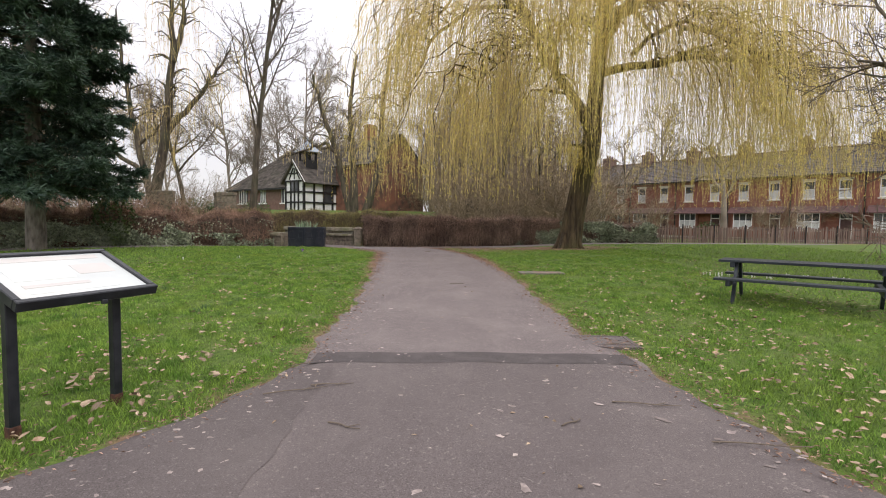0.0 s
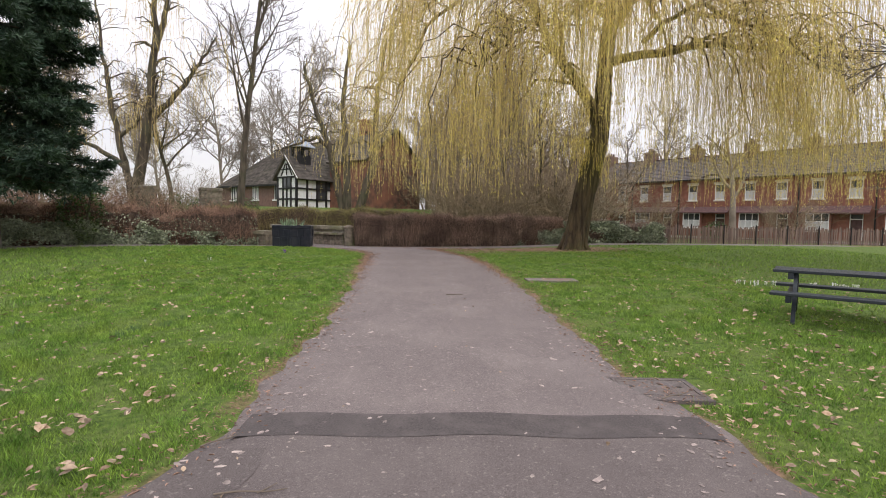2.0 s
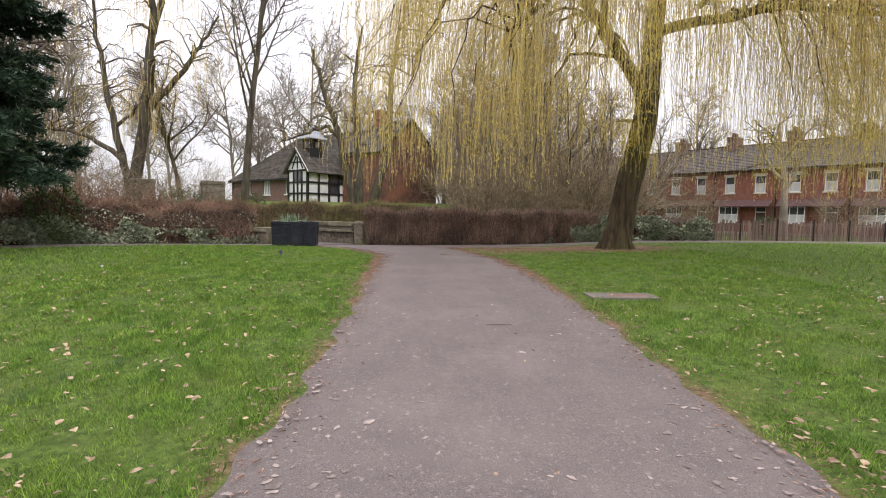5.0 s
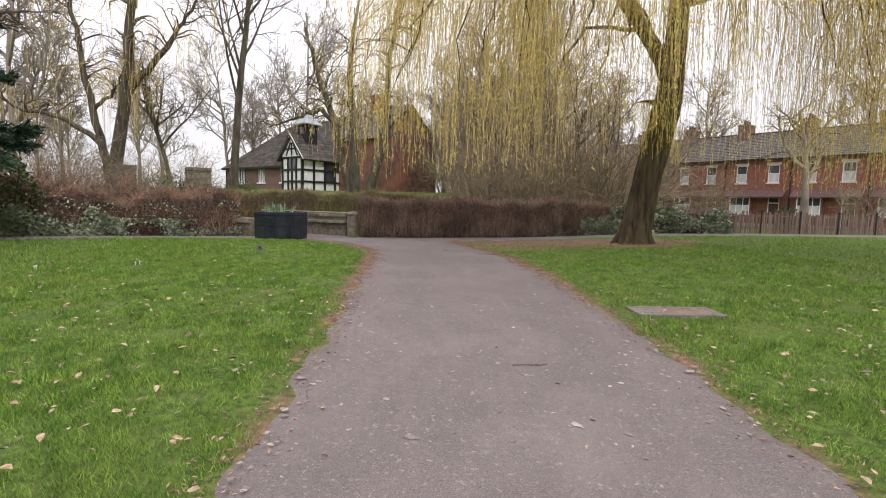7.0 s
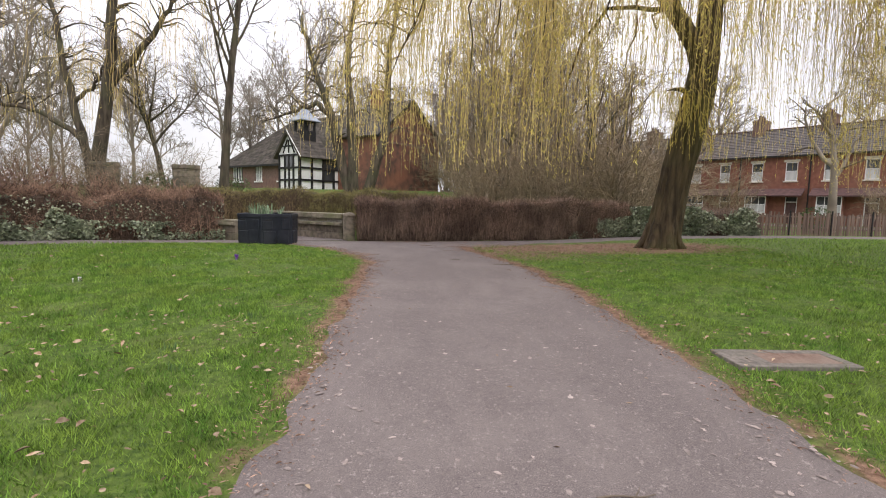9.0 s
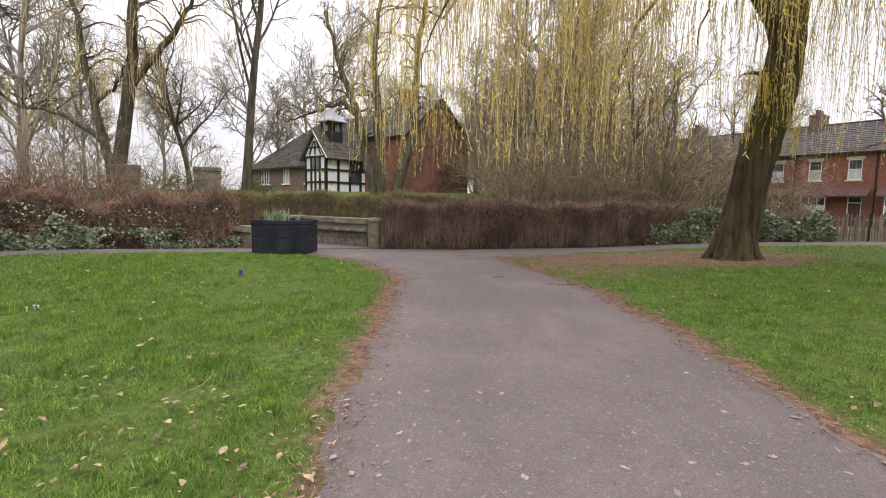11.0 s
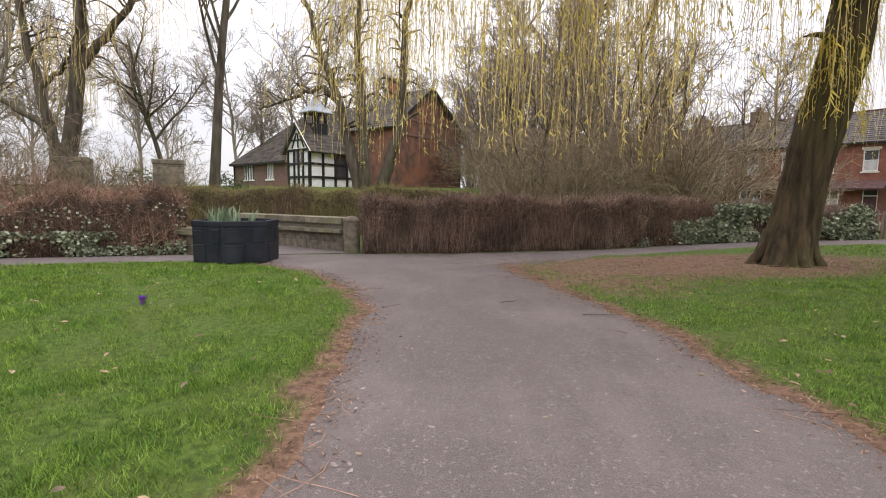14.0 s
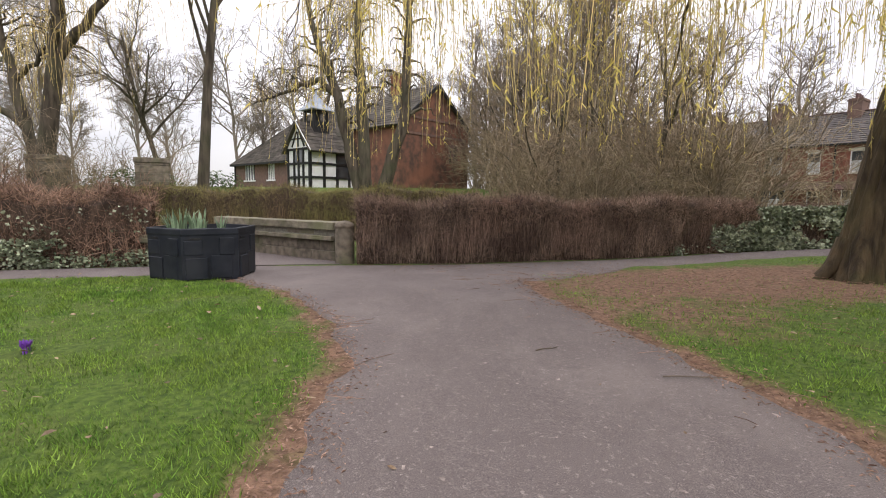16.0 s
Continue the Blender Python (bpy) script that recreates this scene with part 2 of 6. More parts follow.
M_STRAND_LEAF = material("willow_leaf", (0.66, 0.54, 0.12), (0.84, 0.72, 0.24), 0.7, 0.6, 3, 0, island=0.3, trans=0.5)
M_NEEDLE = material("conifer_needle", (0.018, 0.040, 0.028), (0.062, 0.100, 0.060), 0.55, 1.8, 4, 0, island=0.5)
M_BARK_PALE = material("grey_bark", (0.10, 0.085, 0.072), (0.25, 0.22, 0.19), 0.95, 9, 8, 0.8, 22, stretch=(1, 1, 0.3), distance=0.03)
M_THICKET = material("thicket_twig", (0.17, 0.13, 0.092), (0.34, 0.262, 0.18), 0.9, 0.7, 3, 0, island=0.4, third=(0.24, 0.21, 0.10), third_scale=0.3, third_amount=0.5)
# twig brown darkened: the shade deep inside the hedges is in this colour
M_HEDGE_SHADE = material("hedge_inner_shade", (0.05, 0.034, 0.027), (0.12, 0.082, 0.062), 0.95, 9, 6, 1.0, 20, stretch=(1, 1, 0.3), distance=0.1)
M_HEDGE_TWIG = material("hedge_twig", (0.16, 0.108, 0.086), (0.34, 0.245, 0.19), 0.9, 1.2, 4, 0, island=0.75, third=(0.29, 0.18, 0.14), third_scale=0.6, third_amount=0.6)
M_HEDGE_GREEN = material("privet_hedge", (0.15, 0.13, 0.05), (0.28, 0.25, 0.09), 0.85, 1.0, 4, 0, island=0.4, third=(0.22, 0.14, 0.09), third_scale=0.5, third_amount=0.8)
M_BRAMBLE = material("bramble_stem", (0.14, 0.088, 0.064), (0.32, 0.205, 0.15), 0.9, 0.9, 4, 0, island=0.7, third=(0.31, 0.17, 0.12), third_scale=0.4, third_amount=0.7)
M_IVY = material("ivy_leaf", (0.13, 0.16, 0.09), (0.36, 0.39, 0.27), 0.35, 1.5, 4, 0, island=0.55, spec=0.5)
M_BRICK = material("red_brick", (0.17, 0.070, 0.049), (0.27, 0.115, 0.08), 0.88, 3, 6, 0.4, 30, third=(0.20, 0.11, 0.085), third_scale=0.35, third_amount=0.7)
M_BRICK_COT = material("cottage_brick", (0.085, 0.056, 0.047), (0.225, 0.108, 0.074), 0.9, 1.6, 9, 0.4, 30, third=(0.27, 0.115, 0.07), third_scale=0.45, third_amount=0.7)
M_BRICK_DARK = material("weathered_brick", (0.14, 0.085, 0.07), (0.21, 0.13, 0.105), 0.9, 3, 6, 0.4, 30, third=(0.12, 0.10, 0.09), third_scale=0.4)
M_SLATE = material("stone_slate", (0.05, 0.043, 0.038), (0.105, 0.09, 0.077), 0.9, 2, 6, 0.3, 25, island=0.35, third=(0.085, 0.08, 0.055), third_scale=0.5)
M_ROOF = material("house_slate", (0.06, 0.052, 0.05), (0.115, 0.10, 0.095), 0.75, 2.5, 6, 0.3, 30, third=(0.12, 0.10, 0.085), third_scale=0.3)
M_LEAD = material("lead_sheet", (0.22, 0.25, 0.30), (0.33, 0.36, 0.41), 0.5, 5, 4, 0.15, 12, metal=0.25)
M_WHITE = material("white_paint", (0.74, 0.74, 0.74), (0.82, 0.82, 0.82), 0.6, 3, 5, 0.1, 30, third=(0.66, 0.65, 0.63), third_scale=0.8)
M_TIMBER_BLACK = material("black_timber", (0.010, 0.010, 0.011), (0.028, 0.026, 0.026), 0.6, 12, 5, 0.3, 40, stretch=(1, 1, 0.2))
M_STONE = material("sandstone", (0.09, 0.075, 0.06), (0.20, 0.165, 0.128), 0.92, 6, 8, 0.7, 25, third=(0.115, 0.115, 0.065), third_scale=1.6, third_amount=0.8, objvar=0.25, distance=0.02)
M_STONE_PALE = material("weathered_coping", (0.13, 0.113, 0.088), (0.26, 0.225, 0.17), 0.92, 6, 8, 0.7, 25, third=(0.14, 0.14, 0.075), third_scale=1.8, third_amount=0.9, objvar=0.2, distance=0.02)
M_MORTAR = material("mortar", (0.17, 0.155, 0.13), (0.26, 0.24, 0.20), 0.95, 20, 5, 0.5, 60)
M_PLASTIC = material("black_plastic", (0.008, 0.010, 0.017), (0.020, 0.023, 0.033), 0.5, 4, 6, 0.15, 60, third=(0.035, 0.036, 0.042), third_scale=2.2, third_amount=0.5)
M_PAINT_BLACK = material("black_paint", (0.010, 0.011, 0.014), (0.024, 0.025, 0.030), 0.42, 10, 6, 0.1, 60)
M_RUST = material("rust", (0.05, 0.024, 0.018), (0.11, 0.05, 0.032), 0.9, 30, 6, 0.5, 80)
M_TABLE = material("dark_recycled_plank", (0.011, 0.015, 0.021), (0.030, 0.036, 0.045), 0.55, 7, 6, 0.25, 50, stretch=(0.15, 1, 1), third=(0.055, 0.06, 0.065), third_scale=1.5, third_amount=0.4)
M_PANEL = material("faded_print", (0.42, 0.44, 0.43), (0.52, 0.54, 0.53), 0.35, 2, 4, 0.05, 60, third=(0.62, 0.58, 0.52), third_scale=1.7, third_amount=0.6, spec=0.5)
M_PRINT_PALE = material("pale_print", (0.56, 0.58, 0.57), (0.62, 0.64, 0.62), 0.35, 3, 4, 0.03, 60, spec=0.5)
M_PRINT_PINK = material("pinkish_print", (0.45, 0.42, 0.40), (0.50, 0.47, 0.44), 0.35, 3, 4, 0.03, 60, spec=0.5)
M_IRON = material("cast_iron", (0.10, 0.086, 0.085), (0.165, 0.143, 0.138), 0.8, 40, 6, 0.6, 120, metal=0.1, third=(0.12, 0.085, 0.07), third_scale=5, third_amount=0.5)
M_CONCRETE = material("concrete", (0.12, 0.105, 0.094), (0.21, 0.182, 0.16), 0.92, 25, 7, 0.5, 70, third=(0.14, 0.13, 0.10), third_scale=3)
M_SLAB_RED = material("rusty_cover", (0.15, 0.095, 0.075), (0.22, 0.15, 0.12), 0.88, 20, 7, 0.5, 70, third=(0.24, 0.19, 0.16), third_scale=4)
M_FENCE = material("weathered_paling", (0.10, 0.068, 0.058), (0.19, 0.135, 0.112), 0.9, 4, 5, 0.4, 40, objvar=0.3, island=0.3, stretch=(1, 1, 0.15))
M_GLASS = material("dark_window_glass", (0.035, 0.04, 0.045), (0.08, 0.085, 0.09), 0.08, 0.6, 2, 0, spec=0.8)
M_CURTAIN = material("net_curtain", (0.42, 0.43, 0.43), (0.58, 0.58, 0.57), 0.4, 6, 3, 0.1, 20, stretch=(1, 1, 0.1))
M_SILL = material("cream_stone", (0.50, 0.46, 0.39), (0.64, 0.60, 0.52), 0.8, 6, 4, 0.2, 30)
M_CANOPY = material("maroon_canopy", (0.075, 0.042, 0.042), (0.125, 0.07, 0.066), 0.75, 4, 5, 0.3, 30)
M_GRASS_BIG = material("plant_leaf", (0.16, 0.24, 0.14), (0.33, 0.42, 0.28), 0.5, 2, 3, 0, island=0.35, trans=0.2)
M_SHOOT = material("green_shoot", (0.06, 0.12, 0.04), (0.13, 0.20, 0.08), 0.6, 2, 3, 0, island=0.35, trans=0.2)
M_FLECK = material("trodden_leaf", (0.19, 0.155, 0.145), (0.33, 0.275, 0.25), 0.9, 25, 4, 0.1, 60, island=0.4)
M_PURPLE = material("crocus_petal", (0.13, 0.035, 0.30), (0.24, 0.08, 0.48), 0.6, 9, 3, 0, island=0.2)
M_PETAL_WHITE = material("white_petal", (0.66, 0.64, 0.66), (0.80, 0.79, 0.78), 0.6, 9, 3, 0, island=0.1)
M_SOIL = material("soil", (0.03, 0.022, 0.016), (0.07, 0.052, 0.038), 0.95, 20, 6, 0.8, 50)
M_LAUREL = material("evergreen_leaf", (0.03, 0.055, 0.016), (0.10, 0.14, 0.035), 0.5, 1.2, 4, 0, island=0.45)


def ground_material():
    """Lawn soil and turf, with bare earth where the attribute says that the grass has worn away."""
    m = material("turf", (0.042, 0.078, 0.012), (0.125, 0.185, 0.032), 0.95, 16.0, 8, 1.0, 60, third=(0.14, 0.15, 0.045), third_scale=1.6, third_amount=0.4, distance=0.03)
    n, l = m.node_tree.nodes, m.node_tree.links
    b = n["Principled BSDF"]
    old = b.inputs["Base Color"].links[0].from_socket
    tc = n.new("ShaderNodeTexCoord")
    at = n.new("ShaderNodeAttribute")
    at.attribute_name = "bare"
    d1 = n.new("ShaderNodeTexNoise")
    d1.inputs["Scale"].default_value, d1.inputs["Detail"].default_value = 14, 8
    l.new(tc.outputs["Object"], d1.inputs["Vector"])
    r1 = n.new("ShaderNodeValToRGB")
    r1.color_ramp.elements[0].position, r1.color_ramp.elements[0].color = 0.35, (0.13, 0.078, 0.05, 1)
    r1.color_ramp.elements[1].position, r1.color_ramp.elements[1].color = 0.65, (0.29, 0.175, 0.12, 1)
    l.new(d1.outputs["Fac"], r1.inputs["Fac"])
    d2 = n.new("ShaderNodeTexNoise")
    d2.inputs["Scale"].default_value, d2.inputs["Detail"].default_value = 2.2, 8
    l.new(tc.outputs["Object"], d2.inputs["Vector"])
    add = n.new("ShaderNodeMath")
    add.operation = "ADD"
    l.new(at.outputs["Fac"], add.inputs[0])
    l.new(d2.outputs["Fac"], add.inputs[1])
    rr = n.new("ShaderNodeMapRange")
    rr.inputs[1].default_value, rr.inputs[2].default_value = 0.78, 1.12
    l.new(add.outputs[0], rr.inputs[0])
    mx = n.new("ShaderNodeMix")
    mx.data_type = "RGBA"
    l.new(rr.outputs[0], mx.inputs["Factor"])
    l.new(old, mx.inputs[6])
    l.new(r1.outputs["Color"], mx.inputs[7])
    l.new(mx.outputs[2], b.inputs["Base Color"])
    return m


M_TURF = ground_material()

# ---- ground, path, road ----
def bare_amount(x, y):
    """How far the turf has worn away: beside the path, under the willow and along the hedge."""
    edge = np.minimum(np.abs(x - path_left(y)), np.abs(x - path_right(y)))
    a = np.where((y > 1) & (y < 23), (0.52 + 0.33 * smooth01(9, 15, y)) * np.exp(-(edge / (0.14 + 0.13 * smooth01(9, 15, y))) ** 2), 0)
    w = np.hypot((x - 4.2) / 6.5, (y - 23.3 - 0.22 * (x - 4.2)) / 3.0)
    a = np.maximum(a, 0.75 * (1 - smooth01(0.45, 1.15, w)))
    a = np.maximum(a, 0.55 * (1 - smooth01(0.3, 1.2, np.hypot((x - 1.2) / 2.6, (y - 20.6) / 2.4))))
    a = np.maximum(a, 0.45 * np.exp(-((y - hedge_y(x) + 0.7) / 0.9) ** 2))
    return np.where(y > 40, 0.1, a)


def axis(fine0, fine1, step, far0, far1):
    a = np.arange(fine0, fine1 + 1e-6, step)
    lo = fine0 - np.cumsum(step * 1.35 ** np.arange(1, 24))
    hi = fine1 + np.cumsum(step * 1.35 ** np.arange(1, 24))
    lo, hi = lo[lo > far0], hi[hi < far1]
    return np.concatenate(([far0], lo[::-1], a, hi, [far1]))


gx, gy = axis(-16, 16, 0.25, -900, 900), axis(-2, 34, 0.25, -900, 900)
X, Y = np.meshgrid(gx, gy)
V = np.stack([X, Y, ground_z(X, Y)], -1).reshape(-1, 3)
V[:, 2] += np.where((np.abs(V[:, 0]) < 17) & (V[:, 1] > -2) & (V[:, 1] < 34), 0.012 * np.sin(V[:, 0] * 2.3 + np.sin(V[:, 1] * 1.9)) * np.sin(V[:, 1] * 2.9), 0) - 0.012
nx, ny = len(gx), len(gy)
I = np.arange(nx * ny).reshape(ny, nx)
F = np.stack([I[:-1, :-1], I[:-1, 1:], I[1:, 1:], I[1:, :-1]], -1).reshape(-1, 4)
ground = array_object("ground", V, F, M_TURF, smooth=True)
bare = ground.data.attributes.new("bare", "FLOAT", "POINT")
bare.data.foreach_set("value", bare_amount(V[:, 0], V[:, 1]).astype(np.float32))
tagged(ground, "mown green lawn with worn earthy patches", "ground", kind="structure")

py = np.arange(-6, 23.4, 0.08)
pu = np.linspace(0, 1, 15)
PL, PR = path_left(py), path_right(py)
PX = PL[:, None] * (1 - pu) + PR[:, None] * pu
PY = np.repeat(py[:, None], len(pu), 1)
PZ = ground_z(PX, PY) + 0.016 + 0.02 * (1 - (2 * pu - 1) ** 2)
PZ[:, 0] -= 0.03
PZ[:, -1] -= 0.03
I = np.arange(PX.size).reshape(PX.shape)
F = np.stack([I[:-1, :-1], I[:-1, 1:], I[1:, 1:], I[1:, :-1]], -1).reshape(-1, 4)
path = tagged(array_object("path", np.stack([PX, PY, PZ], -1).reshape(-1, 3), F, M_ASPHALT, smooth=True),
              "worn grey asphalt park path littered with leaves", "path", kind="structure")
# the older, darker surfacing before the repair, and the damp side strip that joins it
path.data.materials.append(M_ASPHALT_OLD)
path.data.polygons.foreach_set("material_index", np.repeat((py[:-1] < 4.62).astype(np.int32), len(pu) - 1))
ey = np.arange(-6, 4.5, 0.1)
eu = np.linspace(0, 1, 9)
EX = path_left(ey)[:, None] * (1 - eu) + (-0.99 + 0.02 * np.sin(ey * 5) + 0.012 * np.sin(ey * 17))[:, None] * eu
EYY = np.repeat(ey[:, None], len(eu), 1)
EU = (EX - path_left(EYY)) / (path_right(EYY) - path_left(EYY))
EZ = ground_z(EX, EYY) + 0.019 + 0.02 * (1 - (2 * EU - 1) ** 2)
EZ[:, 0] -= 0.03
I = np.arange(EX.size).reshape(EX.shape)
F = np.stack([I[:-1, :-1], I[:-1, 1:], I[1:, 1:], I[1:, :-1]], -1).reshape(-1, 4)
tagged(array_object("side_path", np.stack([EX, EYY, EZ], -1).reshape(-1, 3), F, M_ASPHALT_DARK, smooth=True), "dark damp asphalt strip joining the path", "path", kind="structure")
# the path that runs along the foot of the hedge
cx = np.arange(-16, 26, 0.12)
cu = np.linspace(0, 1, 9)
ax, ay = cx, hedge_y(cx)
wide = np.where(cx < -3.6, 1.9, np.where(cx < 1.0, 3.2, 1.5)) + 0.12 * np.sin(cx * 2.1)
wide = np.convolve(np.pad(wide, 10, mode="edge"), np.ones(21) / 21, mode="valid")
near = ay - wide
CX = np.repeat(ax[:, None], len(cu), 1) + 0.3 * (1 - cu)[None, :]
CY = near[:, None] * (1 - cu) + (ay - 0.25)[:, None] * cu
CZ = ground_z(CX, CY) + 0.006
CZ[:, 0] -= 0.02
I = np.arange(CX.size).reshape(CX.shape)
F = np.stack([I[:-1, :-1], I[1:, :-1], I[1:, 1:], I[:-1, 1:]], -1).reshape(-1, 4)
cross_path = tagged(array_object("hedge_path", np.stack([CX, CY, CZ], -1).reshape(-1, 3), F, M_ASPHALT, smooth=True),
                    "narrow grey asphalt path beside the hedge", "path", kind="structure")
# the way out through the gap in the hedge
bm = bmesh.new()
prism(bm, [(-8.7, 23.6), (-4.4, 25.0), (-6.6, 31.5), (-10.5, 31.0)], -0.05, gz(-6, 25) + 0.012)
tagged(bm_object("gateway_path", bm, M_ASPHALT), "asphalt path leading out between stone walls", "path", kind="structure")
# the darker repair across the path
sy = np.linspace(0, 1, 5)
sx = np.linspace(-1.28, 1.93, 40)
SX = np.repeat(sx[:, None], 5, 1)
SY = 4.58 + 0.36 * sy[None, :] + (0.02 * np.sin(sx * 5))[:, None] + 0.02 * sx[:, None]
SU = (SX - path_left(SY)) / (path_right(SY) - path_left(SY))
SZ = ground_z(SX, SY) + 0.016 + 0.02 * (1 - (2 * SU - 1) ** 2) + 0.0032
I = np.arange(SX.size).reshape(SX.shape)
F = np.stack([I[:-1, :-1], I[1:, :-1], I[1:, 1:], I[:-1, 1:]], -1).reshape(-1, 4)
tagged(array_object("tar_strip", np.stack([SX, SY, SZ], -1).reshape(-1, 3), F, M_TAR, smooth=True), "dark tarmac repair strip across the path", "road patch", kind="structure")

# the street in front of the terraced houses
HD = Vector((-0.643, 0.766, 0))        # along the row
HN = Vector((-0.766, -0.643, 0))       # out of the facades, towards the park
H0 = Vector((32.5, 45.0, 0))
bm = bmesh.new()
p = [H0 + HD * a + HN * b for a, b in ((-40, 4), (50, 4), (50, 9), (-40, 9))]
prism(bm, [(q.x, q.y) for q in p], 0.0, 0.23)
tagged(bm_object("road", bm, M_ASPHALT), "grey asphalt street in front of terraced houses", "road", kind="structure")


# ---- tubes and branching ----
def tubes(pts, rad, sides=4):
    """Tapered tubes round polylines: pts (b, n, 3), rad (b, n)."""
    b, n, _ = pts.shape
    tan = np.gradient(pts, axis=1)
    tan /= np.linalg.norm(tan, axis=2, keepdims=True) + 1e-9
    ref = np.where(np.abs(tan[:, :1, 2:3]) > 0.8, np.array([1.0, 0, 0]), np.array([0, 0, 1.0]))
    u = np.cross(tan, np.broadcast_to(ref, tan.shape))
    u /= np.linalg.norm(u, axis=2, keepdims=True) + 1e-9
    v = np.cross(tan, u)
    a = np.arange(sides) * 2 * math.pi / sides
    ring = pts[:, :, None, :] + rad[:, :, None, None] * (np.cos(a)[:, None] * u[:, :, None, :] + np.sin(a)[:, None] * v[:, :, None, :])
    idx = np.arange(b * n * sides).reshape(b, n, sides)
    nxt = np.roll(idx, -1, axis=2)
    f = np.stack([idx[:, :-1], nxt[:, :-1], nxt[:, 1:], idx[:, 1:]], -1).reshape(-1, 4)
    return ring.reshape(-1, 3), f


def strips(base, tip, width, rng):
    """Thin flat blades, one quad each, from base to tip."""
    d = tip - base
    side = np.cross(d, rng.normal(size=d.shape))
    side /= np.linalg.norm(side, axis=1, keepdims=True) + 1e-9
    w = np.asarray(width).reshape(-1, 1) * side * 0.5
    v = np.stack([base - w, base + w, tip + w * 0.35, tip - w * 0.35], 1).reshape(-1, 3)
    return v, np.arange(len(v)).reshape(-1, 4)


def leaves(centre, size, rng, lift=0.0, aspect=0.6):
    """Small folded leaves, two quads each, at random tilts."""
    n = len(centre)
    a = rng.normal(size=(n, 3))
    a[:, 2] *= 0.5
    a /= np.linalg.norm(a, axis=1, keepdims=True)
    r = rng.normal(size=(n, 3)) + np.array([0, 0, lift])
    b = np.cross(a, r)
    b /= np.linalg.norm(b, axis=1, keepdims=True) + 1e-9
    c = np.cross(a, b)
    s = np.asarray(size).reshape(-1, 1)
    v = np.stack([centre - a * s * 0.5, centre + b * s * aspect * 0.5 + c * s * 0.15, centre + a * s * 0.5, centre - b * s * aspect * 0.5 + c * s * 0.15], 1).reshape(-1, 3)
    i = np.arange(n * 4).reshape(n, 4)
    return v, np.concatenate([i[:, [0, 1, 2]], i[:, [0, 2, 3]]])


def grow(rng, start, way, length, radius, spec, level=0, out=None):
    """Branches of a bare tree: a list, level by level, of polylines with radii."""
    if out is None:
        out = []
    s = spec[level]
    n = s["n"]
    pts = np.zeros((n, 3))
    pts[0] = start
    d = np.array(way, dtype=float)
    d /= np.linalg.norm(d)
    step = length / (n - 1)
    for i in range(1, n):
        d = d + rng.normal(size=3) * s["wander"] + np.array([0, 0, s["up"]])
        d /= np.linalg.norm(d)
        pts[i] = pts[i - 1] + d * step
    rad = radius * (1 - (1 - s["taper"]) * np.linspace(0, 1, n))
    out.append((level, pts, rad))
    if level + 1 < len(spec):
        k = max(1, int(round(s["kids"] * rng.uniform(0.8, 1.2))))
        for j in range(k):
            u = s["from"] + (1 - s["from"]) * (j + rng.uniform(0.1, 0.9)) / k
            i = min(int(u * (n - 1)), n - 2)
            fr = u * (n - 1) - i
            p = pts[i] * (1 - fr) + pts[i + 1] * fr
            t = pts[i + 1] - pts[i]
            t /= np.linalg.norm(t)
            a = np.cross(t, rng.normal(size=3))
            a /= np.linalg.norm(a)
            ang = radians(s["angle"]) * rng.uniform(0.7, 1.3)
            w = t * math.cos(ang) + a * math.sin(ang)
            grow(rng, p, w, length * s["ratio"] * rng.uniform(0.65, 1.2) * (1.15 - 0.55 * u), min(radius * s["thin"], rad[i] * 0.8), spec, level + 1, out)
    return out


def branch_mesh(branches, levels, sides):
    """Tubes for the given levels, batched by the number of their points."""
    groups = {}
    for lv, p, r in branches:
        if lv in levels:
            groups.setdefault(len(p), []).append((p, r))
    return merge([tubes(np.array([p for p, _ in g]), np.array([r for _, r in g]), sides) for g in groups.values()])


def bare_spec(kids=(9, 7, 6, 5), wander=0.1, up=0.06, angle=48, sizes=(0.5, 0.5, 0.5, 0.5), start=0.3):
    return [
        dict(n=10, wander=wander * 0.5, up=up, taper=0.25, kids=kids[0], angle=angle, ratio=sizes[0], thin=0.5, **{"from": start}),
        dict(n=7, wander=wander, up=up, taper=0.3, kids=kids[1], angle=45, ratio=sizes[1], thin=0.5, **{"from": 0.25}),
        dict(n=5, wander=wander * 1.2, up=up * 0.6, taper=0.35, kids=kids[2], angle=42, ratio=sizes[2], thin=0.5, **{"from": 0.2}),
        dict(n=4, wander=wander * 1.4, up=up * 0.3, taper=0.4, kids=kids[3], angle=40, ratio=sizes[3], thin=0.6, **{"from": 0.15}),
        dict(n=3, wander=wander * 1.4, up=0, taper=0.5, kids=0, angle=40, ratio=0.5, thin=0.6, **{"from": 0.1}),
    ]


